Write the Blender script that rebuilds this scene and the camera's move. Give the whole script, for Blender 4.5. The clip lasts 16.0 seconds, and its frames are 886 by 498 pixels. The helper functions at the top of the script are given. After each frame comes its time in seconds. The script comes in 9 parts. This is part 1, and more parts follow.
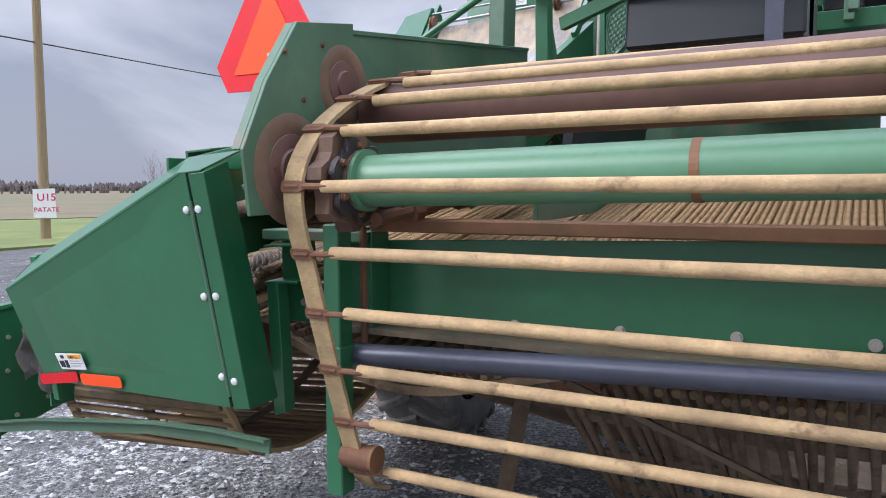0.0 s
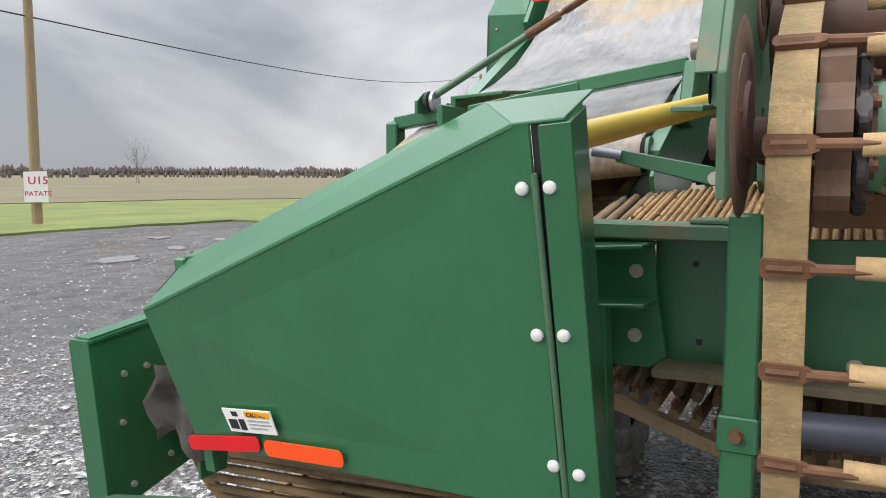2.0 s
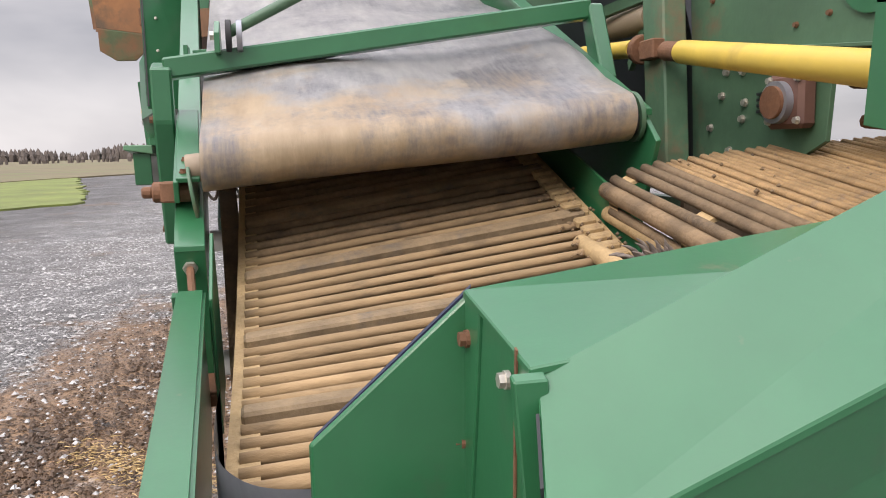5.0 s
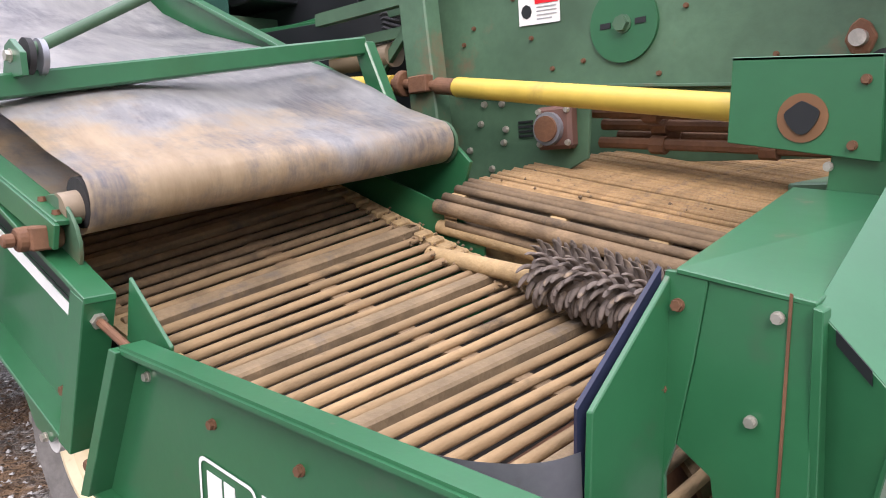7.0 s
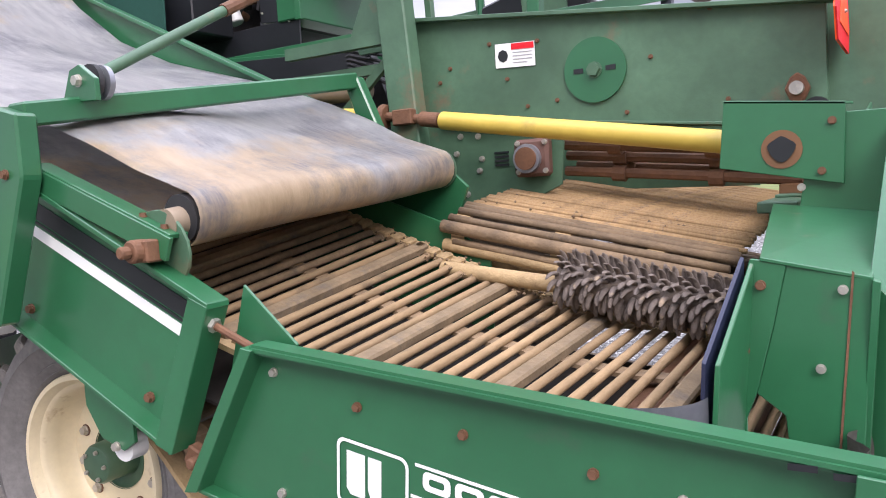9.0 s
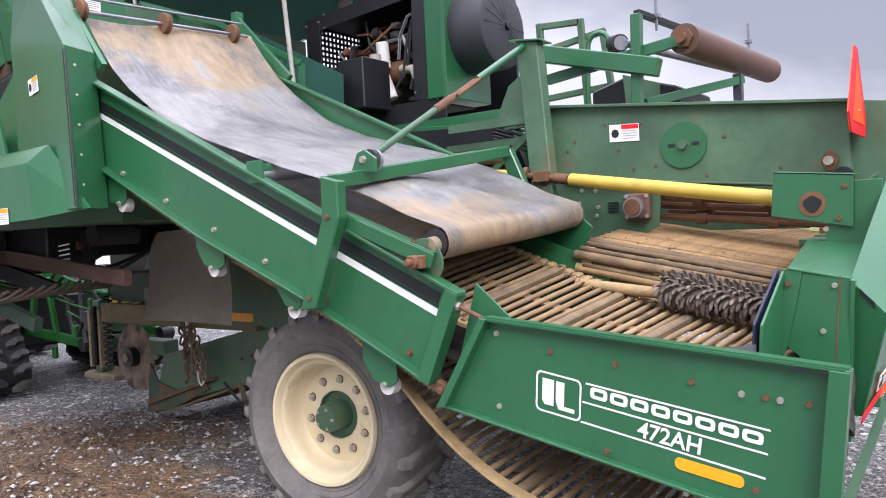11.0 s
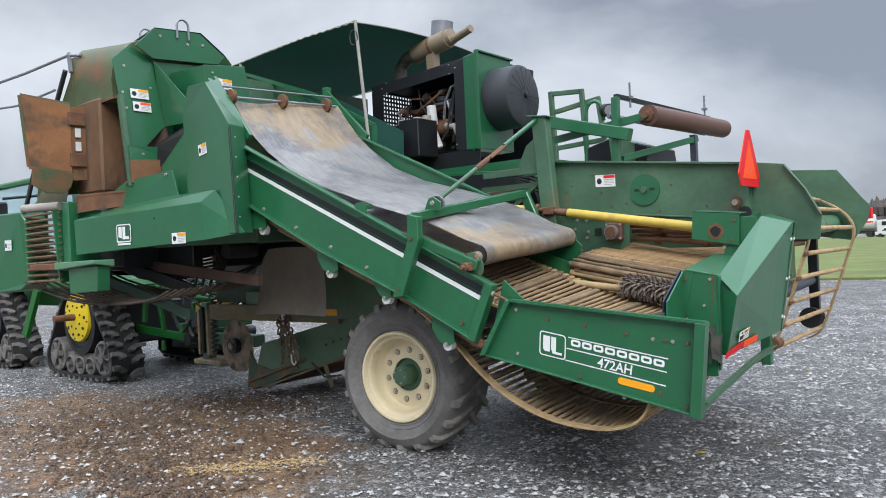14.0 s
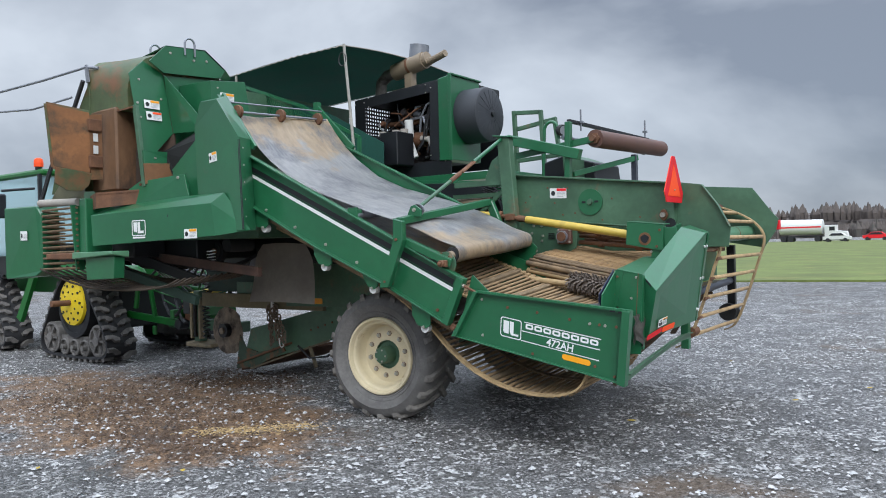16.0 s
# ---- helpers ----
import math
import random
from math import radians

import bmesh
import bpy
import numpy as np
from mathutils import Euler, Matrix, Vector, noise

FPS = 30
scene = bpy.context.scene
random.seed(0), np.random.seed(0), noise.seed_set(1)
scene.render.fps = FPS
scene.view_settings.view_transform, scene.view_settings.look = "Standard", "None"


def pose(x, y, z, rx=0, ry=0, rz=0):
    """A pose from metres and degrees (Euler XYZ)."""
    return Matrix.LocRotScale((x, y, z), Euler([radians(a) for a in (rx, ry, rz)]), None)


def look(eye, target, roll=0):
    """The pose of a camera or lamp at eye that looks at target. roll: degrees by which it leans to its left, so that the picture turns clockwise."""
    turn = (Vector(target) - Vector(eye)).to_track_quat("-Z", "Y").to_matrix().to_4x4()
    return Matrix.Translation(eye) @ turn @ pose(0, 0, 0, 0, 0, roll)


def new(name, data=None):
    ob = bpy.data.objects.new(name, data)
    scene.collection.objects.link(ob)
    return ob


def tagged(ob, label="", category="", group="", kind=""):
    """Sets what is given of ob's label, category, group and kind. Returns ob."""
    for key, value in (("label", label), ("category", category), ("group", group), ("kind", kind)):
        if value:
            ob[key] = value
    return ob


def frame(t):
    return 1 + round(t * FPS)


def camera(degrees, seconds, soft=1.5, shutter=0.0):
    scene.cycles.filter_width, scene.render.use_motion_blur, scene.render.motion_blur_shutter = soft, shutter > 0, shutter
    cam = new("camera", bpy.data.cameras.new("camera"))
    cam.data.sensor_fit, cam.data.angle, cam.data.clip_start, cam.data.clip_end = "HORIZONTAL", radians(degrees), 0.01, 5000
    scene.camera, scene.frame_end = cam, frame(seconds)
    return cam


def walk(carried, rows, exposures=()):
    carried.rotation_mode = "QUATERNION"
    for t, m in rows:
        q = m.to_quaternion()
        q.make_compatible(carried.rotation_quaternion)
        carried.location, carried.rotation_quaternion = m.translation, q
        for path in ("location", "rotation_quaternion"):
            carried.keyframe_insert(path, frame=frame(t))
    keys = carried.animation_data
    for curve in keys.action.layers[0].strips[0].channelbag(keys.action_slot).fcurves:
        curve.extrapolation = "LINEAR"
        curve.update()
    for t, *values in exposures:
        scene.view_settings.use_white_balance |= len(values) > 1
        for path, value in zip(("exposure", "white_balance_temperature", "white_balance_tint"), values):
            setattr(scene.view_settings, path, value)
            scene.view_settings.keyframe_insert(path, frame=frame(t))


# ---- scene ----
cam = camera(60.1, 16.0, soft=1.0)
PATH = [
    (0, (4.134, 2.489, 1.504), (2.388, 1.526, 1.344), -0.3),
    (0.5, (4.076, 2.216, 1.495), (2.349, 1.221, 1.327), -0.2),
    (1, (4.009, 1.887, 1.496), (2.291, 0.877, 1.325), 0.1),
    (1.5, (3.886, 1.587, 1.48), (2.156, 0.6, 1.295), 0.0),
    (2, (3.771, 1.292, 1.468), (2.006, 0.372, 1.274), 0.1),
    (2.5, (3.718, 0.969, 1.48), (1.897, 0.169, 1.271), 0.1),
    (3, (3.615, 0.694, 1.462), (1.731, 0.063, 1.237), -0.1),
    (5.5, (2.944, -0.521, 1.457), (1.105, 0.223, 1.2), -2.0),
    (6, (2.896, -0.738, 1.457), (1.193, 0.281, 1.208), -2.6),
    (6.5, (2.907, -0.908, 1.478), (1.368, 0.346, 1.238), -3.1),
    (7, (2.773, -1.071, 1.482), (1.401, 0.365, 1.245), -3.6),
    (7.5, (2.651, -1.165, 1.483), (1.443, 0.412, 1.256), -3.8),
    (8, (2.52, -1.221, 1.477), (1.456, 0.458, 1.258), -3.8),
    (10.5, (2.721, -2.459, 1.485), (1.618, -0.793, 1.395), -2.8),
    (11, (2.89, -2.73, 1.487), (1.682, -1.137, 1.436), -2.8),
    (11.5, (3.036, -3.039, 1.491), (1.746, -1.511, 1.483), -2.8),
    (12, (3.185, -3.325, 1.515), (1.84, -1.846, 1.543), -2.9),
    (12.5, (3.388, -3.557, 1.501), (2.027, -2.092, 1.541), -3.0),
    (13, (3.585, -3.809, 1.492), (2.238, -2.331, 1.533), -3.0),
    (13.5, (3.738, -4.031, 1.496), (2.431, -2.517, 1.518), -2.8),
    (14, (3.921, -4.254, 1.486), (2.664, -2.699, 1.486), -2.7),
    (14.5, (4.056, -4.49, 1.501), (2.836, -2.905, 1.492), -2.4),
    (15, (4.178, -4.754, 1.511), (2.982, -3.151, 1.5), -2.0),
    (15.5, (4.319, -4.933, 1.511), (3.134, -3.322, 1.499), -1.7),
    (16, (4.449, -5.135, 1.522), (3.273, -3.518, 1.507), -1.5),
]
walk(cam, [(t, look(eye, target, roll)) for t, eye, target, roll in PATH], exposures=[(0.0, 0.5, 5900, 16), (1.5, 0.54, 6600, 10), (3.0, 0.38, 6700, 11), (5.5, 0.54, 6900, 18), (8.2, 0.76, 6300, 22), (11.0, 0.72, 6300, 20), (12.5, 0.42, 6300, 13), (14.0, 0.24, 6100, 9), (16.0, 0.1, 5900, 8)])

# ---- world, sun and exposure ----
world = bpy.data.worlds.new("overcast_sky")
scene.world = world
world.use_nodes = True
wn, wl = world.node_tree.nodes, world.node_tree.links
wn.clear()
w_out = wn.new("ShaderNodeOutputWorld")
w_bg = wn.new("ShaderNodeBackground")
w_bg.inputs["Strength"].default_value = 0.1
sky = wn.new("ShaderNodeTexSky")
sky.sky_type = 'NISHITA'
sky.sun_disc = False
sky.sun_elevation = radians(32)
sky.sun_rotation = radians(150)
w_co = wn.new("ShaderNodeTexCoord")
w_map = wn.new("ShaderNodeMapping")
w_map.inputs["Scale"].default_value = (1.0, 1.0, 2.0)
w_map.inputs["Location"].default_value = (3.1, 1.7, 0.4)
w_noise = wn.new("ShaderNodeTexNoise")
w_noise.inputs["Scale"].default_value = 1.9
w_noise.inputs["Detail"].default_value = 6
w_noise.inputs["Roughness"].default_value = 0.5
w_noise.inputs["Distortion"].default_value = 0.35
w_ramp = wn.new("ShaderNodeValToRGB")
w_ramp.color_ramp.elements[0].position = 0.39
w_ramp.color_ramp.elements[0].color = (2.7, 2.88, 3.3, 1)
w_ramp.color_ramp.elements[1].position = 0.65
w_ramp.color_ramp.elements[1].color = (6.9, 7.0, 7.2, 1)
w_mix = wn.new("ShaderNodeMix")
w_mix.data_type = 'RGBA'
w_mix.inputs["Factor"].default_value = 0.92
wl.new(w_co.outputs["Generated"], w_map.inputs["Vector"])
wl.new(w_map.outputs["Vector"], w_noise.inputs["Vector"])
wl.new(w_noise.outputs["Fac"], w_ramp.inputs["Fac"])
wl.new(sky.outputs["Color"], w_mix.inputs["A"])
wl.new(w_ramp.outputs["Color"], w_mix.inputs["B"])
# an overcast sky is several times brighter overhead than at the horizon
w_sep = wn.new("ShaderNodeSeparateXYZ")
w_rise = wn.new("ShaderNodeMapRange")
w_rise.inputs["From Min"].default_value, w_rise.inputs["From Max"].default_value = 0.34, 0.95
w_rise.inputs["To Min"].default_value, w_rise.inputs["To Max"].default_value = 0.1, 0.55
wl.new(w_co.outputs["Generated"], w_sep.inputs["Vector"])
wl.new(w_sep.outputs["Z"], w_rise.inputs["Value"])
wl.new(w_rise.outputs["Result"], w_bg.inputs["Strength"])
wl.new(w_mix.outputs["Result"], w_bg.inputs["Color"])
wl.new(w_bg.outputs["Background"], w_out.inputs["Surface"])

sun_data = bpy.data.lights.new("sun", 'SUN')
sun_data.energy = 1.75
sun_data.angle = radians(30)
sun_data.color = (1.0, 0.96, 0.9)
sun = new("sun", sun_data)
sun.matrix_world = look((6.2, -4.6, 5.6), (0.6, 0.3, 0))


# ---- materials ----
def mat(name, color, rough=0.6, metal=0.0, var=0.25, scale=6.0, bump=0.0, bump_scale=60.0,
        stain=None, stain_amt=0.0, stain_scale=3.0, island=False, coat=0.0, up_dirt=None, up_amt=0.0,
        stretch=(1, 1, 1)):
    """Procedural paint, rust, rubber or mud: base colour with two scales of variation, stains and relief."""
    m = bpy.data.materials.new(name)
    m.use_nodes = True
    n, l = m.node_tree.nodes, m.node_tree.links
    b = n["Principled BSDF"]
    b.inputs["Roughness"].default_value = rough
    b.inputs["Metallic"].default_value = metal
    b.inputs["Coat Weight"].default_value = coat
    b.inputs["Coat Roughness"].default_value = 0.16
    co = n.new("ShaderNodeTexCoord")
    mp = n.new("ShaderNodeMapping")
    mp.inputs["Scale"].default_value = stretch
    if island:
        pick = n.new("ShaderNodeObjectInfo")
        far_off = n.new("ShaderNodeMath")
        far_off.operation = 'MULTIPLY'
        far_off.inputs[1].default_value = 60.0
        shift = n.new("ShaderNodeVectorMath")
        l.new(pick.outputs["Random"], far_off.inputs[0])
        l.new(co.outputs["Object"], shift.inputs[0])
        l.new(far_off.outputs["Value"], shift.inputs[1])
        l.new(shift.outputs["Vector"], mp.inputs["Vector"])
    else:
        l.new(co.outputs["Object"], mp.inputs["Vector"])

    def tex(s, detail=5.0, r=0.6):
        t = n.new("ShaderNodeTexNoise")
        t.inputs["Scale"].default_value = s
        t.inputs["Detail"].default_value = detail
        t.inputs["Roughness"].default_value = r
        l.new(mp.outputs["Vector"], t.inputs["Vector"])
        return t

    def mixed(fac, a, bcol):
        x = n.new("ShaderNodeMix")
        x.data_type = 'RGBA'
        l.new(fac, x.inputs["Factor"])
        for key, v in (("A", a), ("B", bcol)):
            if isinstance(v, tuple):
                x.inputs[key].default_value = (*v, 1)
            else:
                l.new(v, x.inputs[key])
        return x.outputs["Result"]

    def ramp(fac, lo, hi):
        r = n.new("ShaderNodeMapRange")
        r.inputs["From Min"].default_value = lo
        r.inputs["From Max"].default_value = hi
        l.new(fac, r.inputs["Value"])
        return r.outputs["Result"]

    dark = tuple(c * (1 - var) for c in color)
    light = tuple(min(1, c * (1 + var)) for c in color)
    big, fine = tex(scale), tex(scale * 9)
    out = mixed(ramp(big.outputs["Fac"], 0.3, 0.7), dark, light)
    out = mixed(ramp(fine.outputs["Fac"], 0.35, 1.1), out, dark)
    if stain:
        st = tex(stain_scale, 7.0, 0.65)
        out = mixed(ramp(st.outputs["Fac"], 0.68 - stain_amt * 0.4, 0.82 - stain_amt * 0.4), out, stain)
    if up_dirt:
        geo = n.new("ShaderNodeNewGeometry")
        sep = n.new("ShaderNodeSeparateXYZ")
        l.new(geo.outputs["Normal"], sep.inputs["Vector"])
        up = ramp(sep.outputs["Z"], 0.3, 1.0)
        mul = n.new("ShaderNodeMath")
        mul.operation = 'MULTIPLY'
        l.new(up, mul.inputs[0])
        l.new(ramp(fine.outputs["Fac"], 0.7 - up_amt * 0.6, 0.8), mul.inputs[1])
        out = mixed(mul.outputs["Value"], out, up_dirt)
    if island:
        oi = n.new("ShaderNodeObjectInfo")
        ge = n.new("ShaderNodeNewGeometry")
        ad = n.new("ShaderNodeMath")
        ad.operation = 'ADD'
        l.new(oi.outputs["Random"], ad.inputs[0])
        l.new(ge.outputs["Random Per Island"], ad.inputs[1])
        hsv = n.new("ShaderNodeHueSaturation")
        l.new(out, hsv.inputs["Color"])
        mr = n.new("ShaderNodeMapRange")
        mr.inputs["From Max"].default_value = 2.0
        mr.inputs["To Min"].default_value = 0.7
        mr.inputs["To Max"].default_value = 1.25
        l.new(ad.outputs["Value"], mr.inputs["Value"])
        l.new(mr.outputs["Result"], hsv.inputs["Value"])
        out = hsv.outputs["Color"]
    l.new(out, b.inputs["Base Color"])
    rr = n.new("ShaderNodeMapRange")
    rr.inputs["To Min"].default_value = max(0.05, rough - 0.12)
    rr.inputs["To Max"].default_value = min(1.0, rough + 0.15)
    l.new(big.outputs["Fac"], rr.inputs["Value"])
    l.new(rr.outputs["Result"], b.inputs["Roughness"])
    if bump:
        bt = tex(bump_scale, 6.0, 0.6)
        bp = n.new("ShaderNodeBump")
        bp.inputs["Strength"].default_value = min(1.0, bump)
        bp.inputs["Distance"].default_value = 0.01
        l.new(bt.outputs["Fac"], bp.inputs["Height"])
        l.new(bp.outputs["Normal"], b.inputs["Normal"])
    return m


GREEN = mat("green_paint", (0.019, 0.125, 0.05), 0.38, var=0.16, scale=1.6, bump=0.05, bump_scale=18,
            stain=(0.045, 0.10, 0.055), stain_amt=0.12, stain_scale=3.5, coat=0.45, up_dirt=(0.16, 0.135, 0.085), up_amt=0.05)
GREEN_WORN = mat("worn_green_paint", (0.07, 0.145, 0.085), 0.45, var=0.3, scale=2.5, bump=0.08, bump_scale=40,
                 stain=(0.2, 0.115, 0.07), stain_amt=0.25, stain_scale=2.6)
GREEN_BRIGHT = mat("smooth_green_paint", (0.105, 0.24, 0.135), 0.35, var=0.12, scale=3,
                   stain=(0.07, 0.18, 0.1), stain_amt=0.1)
RUST = mat("rusted_steel", (0.16, 0.075, 0.038), 0.75, var=0.35, scale=8, bump=0.25, bump_scale=70,
           stain=(0.07, 0.04, 0.028), stain_amt=0.2)
RUST_PANEL = mat("rust_worn_panel", (0.2, 0.095, 0.04), 0.6, var=0.3, scale=2.5, bump=0.08,
                 stain=(0.07, 0.06, 0.03), stain_amt=0.36, stain_scale=3.5)
BROWN_ROLL = mat("brown_roller_steel", (0.12, 0.06, 0.045), 0.55, var=0.25, scale=4, stain=(0.16, 0.11, 0.09), stain_amt=0.15)
BAR = mat("mud_coated_bar", (0.45, 0.31, 0.16), 0.8, var=0.3, scale=9, bump=0.45, bump_scale=45,
          stain=(0.15, 0.09, 0.045), stain_amt=0.2, stain_scale=14, island=True)
# dark mud; also colours the chain bars shaded by the belt
BAR_DARK = mat("mud_and_shade_bar", (0.2, 0.135, 0.075), 0.85, var=0.4, scale=9, bump=0.5, bump_scale=50,
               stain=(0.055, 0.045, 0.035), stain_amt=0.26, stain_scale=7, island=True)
BED_BAR = mat("muddy_bed_bar", (0.27, 0.182, 0.095), 0.85, var=0.3, scale=5, bump=0.5, bump_scale=45,
              stain=(0.07, 0.05, 0.032), stain_amt=0.3, stain_scale=8, island=True, stretch=(1, 0.35, 1))
BAND = mat("muddy_rubber_band", (0.4, 0.28, 0.14), 0.85, var=0.3, scale=10, bump=0.5, bump_scale=60,
           stain=(0.17, 0.11, 0.06), stain_amt=0.25, stain_scale=7)


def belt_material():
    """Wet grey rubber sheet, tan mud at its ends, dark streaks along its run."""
    m = bpy.data.materials.new("worn_grey_belt")
    m.use_nodes = True
    n, l = m.node_tree.nodes, m.node_tree.links
    b = n["Principled BSDF"]
    co = n.new("ShaderNodeTexCoord")

    def tex(scale, stretch, detail=6.0, rough=0.6):
        mp = n.new("ShaderNodeMapping")
        mp.inputs["Scale"].default_value = stretch
        t = n.new("ShaderNodeTexNoise")
        t.inputs["Scale"].default_value, t.inputs["Detail"].default_value, t.inputs["Roughness"].default_value = scale, detail, rough
        l.new(co.outputs["Object"], mp.inputs["Vector"])
        l.new(mp.outputs["Vector"], t.inputs["Vector"])
        return t.outputs["Fac"]

    def rng(v, lo, hi, out0=0.0, out1=1.0):
        r = n.new("ShaderNodeMapRange")
        for key, val in (("From Min", lo), ("From Max", hi), ("To Min", out0), ("To Max", out1)):
            r.inputs[key].default_value = val
        l.new(v, r.inputs["Value"])
        return r.outputs["Result"]

    def math2(op, x, y):
        r = n.new("ShaderNodeMath")
        r.operation = op
        l.new(x, r.inputs[0])
        l.new(y, r.inputs[1])
        return r.outputs["Value"]

    def mixed(f, p, q):
        x = n.new("ShaderNodeMix")
        x.data_type = 'RGBA'
        l.new(f, x.inputs["Factor"])
        for key, v in (("A", p), ("B", q)):
            if isinstance(v, tuple):
                x.inputs[key].default_value = (*v, 1)
            else:
                l.new(v, x.inputs[key])
        return x.outputs["Result"]

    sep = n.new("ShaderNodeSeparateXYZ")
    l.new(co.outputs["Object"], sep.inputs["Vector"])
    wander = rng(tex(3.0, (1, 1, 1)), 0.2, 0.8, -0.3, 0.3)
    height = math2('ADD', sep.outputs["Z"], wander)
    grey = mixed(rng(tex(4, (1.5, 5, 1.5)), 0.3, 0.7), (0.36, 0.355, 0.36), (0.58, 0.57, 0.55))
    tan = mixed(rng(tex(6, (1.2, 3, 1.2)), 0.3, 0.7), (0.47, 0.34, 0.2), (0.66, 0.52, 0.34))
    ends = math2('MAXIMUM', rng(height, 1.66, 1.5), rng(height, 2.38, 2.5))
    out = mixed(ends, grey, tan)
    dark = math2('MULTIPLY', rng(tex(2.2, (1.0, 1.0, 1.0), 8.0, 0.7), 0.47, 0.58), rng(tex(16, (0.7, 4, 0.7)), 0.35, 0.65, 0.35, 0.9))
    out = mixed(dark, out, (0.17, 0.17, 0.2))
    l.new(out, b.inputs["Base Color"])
    l.new(rng(tex(5, (1, 3, 1)), 0.3, 0.7, 0.3, 0.55), b.inputs["Roughness"])
    b.inputs["Coat Weight"].default_value = 1.0
    b.inputs["Coat Roughness"].default_value = 0.38
    bp = n.new("ShaderNodeBump")
    bp.inputs["Strength"].default_value, bp.inputs["Distance"].default_value = 0.25, 0.006
    l.new(tex(14, (0.8, 4, 0.8)), bp.inputs["Height"])
    l.new(bp.outputs["Normal"], b.inputs["Normal"])
    return m


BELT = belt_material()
DUSTY_LIP = mat("muddy_green_flange", (0.13, 0.105, 0.065), 0.8, var=0.35, scale=6, bump=0.2, stain=(0.06, 0.10, 0.06), stain_amt=0.3, stain_scale=5)
RUBBER = mat("tyre_rubber", (0.165, 0.158, 0.15), 0.8, var=0.4, scale=5, bump=0.25, bump_scale=60,
             stain=(0.22, 0.205, 0.18), stain_amt=0.28, stain_scale=3.2)
RUBBER_DARK = mat("black_rubber", (0.025, 0.025, 0.027), 0.7, var=0.3, scale=5, bump=0.1)
FLAP = mat("dusty_rubber_flap", (0.4, 0.365, 0.32), 0.85, var=0.2, scale=3, bump=0.1)
CREAM = mat("cream_wheel_paint", (0.72, 0.62, 0.41), 0.42, var=0.1, scale=5, bump=0.04, stain=(0.36, 0.235, 0.11), stain_amt=0.2, stain_scale=6)
STEEL = mat("zinc_bolt", (0.55, 0.52, 0.46), 0.4, 0.7, var=0.3, scale=30)
GALV = mat("galvanised_sheet", (0.3, 0.31, 0.34), 0.4, 0.6, var=0.2, scale=4, stain=(0.2, 0.17, 0.13), stain_amt=0.12)
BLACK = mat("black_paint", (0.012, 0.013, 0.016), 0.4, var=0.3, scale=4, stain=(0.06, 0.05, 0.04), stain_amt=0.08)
PLASTIC = mat("dark_grey_screen", (0.035, 0.038, 0.045), 0.6, var=0.15, scale=5, bump=0.05)
YELLOW = mat("yellow_shaft_guard", (0.6, 0.43, 0.07), 0.45, var=0.12, scale=6, stain=(0.35, 0.24, 0.06), stain_amt=0.12)
JD_YELLOW = mat("tractor_yellow", (0.75, 0.55, 0.01), 0.4, var=0.1, scale=5)
JD_GREEN = mat("tractor_green", (0.012, 0.12, 0.018), 0.35, var=0.15, scale=4)
WHITE = mat("white_vinyl", (0.8, 0.8, 0.78), 0.45, var=0.05, scale=6)
OFFWHITE = mat("white_paint", (0.66, 0.66, 0.64), 0.5, var=0.1, scale=6)
RED = mat("red_reflector", (0.72, 0.006, 0.015), 0.55, var=0.08, scale=20)
ORANGE = mat("fluorescent_orange", (1.0, 0.085, 0.008), 0.6, var=0.05, scale=20)
AMBER = mat("amber_reflector", (0.9, 0.38, 0.01), 0.35, var=0.08, scale=20)
DECAL_BLACK = mat("black_vinyl", (0.012, 0.014, 0.016), 0.45, var=0.1, scale=20)
TARP = mat("green_tarpaulin", (0.012, 0.075, 0.055), 0.75, var=0.2, scale=3, bump=0.1, bump_scale=12)
WOODPOLE = mat("weathered_pole_wood", (0.27, 0.2, 0.115), 0.85, var=0.25, scale=5, bump=0.3, stretch=(8, 8, 0.5))
ENGINE_MAT = mat("engine_iron", (0.06, 0.05, 0.05), 0.55, 0.3, var=0.5, scale=9, stain=(0.09, 0.035, 0.03), stain_amt=0.2, stain_scale=6)
TAN = mat("tan_muffler_paint", (0.27, 0.21, 0.145), 0.55, var=0.15, scale=6)
BARK = mat("bare_bark", (0.2, 0.17, 0.14), 0.9, var=0.3, scale=8)


# ---- building helpers ----
SHEET = {"green_paint", "worn_green_paint", "rust_worn_panel", "black_paint", "olive_rust_panel", "orange_rust_sheet"}


def part(name, bm, material, parent=None, label="", smooth=False):
    me = bpy.data.meshes.new(name)
    if material.name in SHEET and len(bm.faces) <= 14 and not smooth:
        bmesh.ops.recalc_face_normals(bm, faces=bm.faces[:])
        bevel(bm, 0.0016)      # no folded sheet has a knife edge
    bmesh.ops.recalc_face_normals(bm, faces=bm.faces[:])
    bm.to_mesh(me)
    bm.free()
    if smooth:
        for p in me.polygons:
            p.use_smooth = True
        me.set_sharp_from_angle(angle=radians(40))
    me.materials.append(material)
    ob = new(name, me)
    if parent is not None:
        ob.parent = parent
        ob.matrix_parent_inverse = parent.matrix_world.inverted()
    if label:
        ob["label"] = label
    return ob


def group_of(name, at, label, category, group=""):
    ob = new(name)
    ob.empty_display_size = 0.1
    ob.matrix_world = Matrix.Translation(at)
    bpy.context.view_layer.update()
    return tagged(ob, label, category, group)


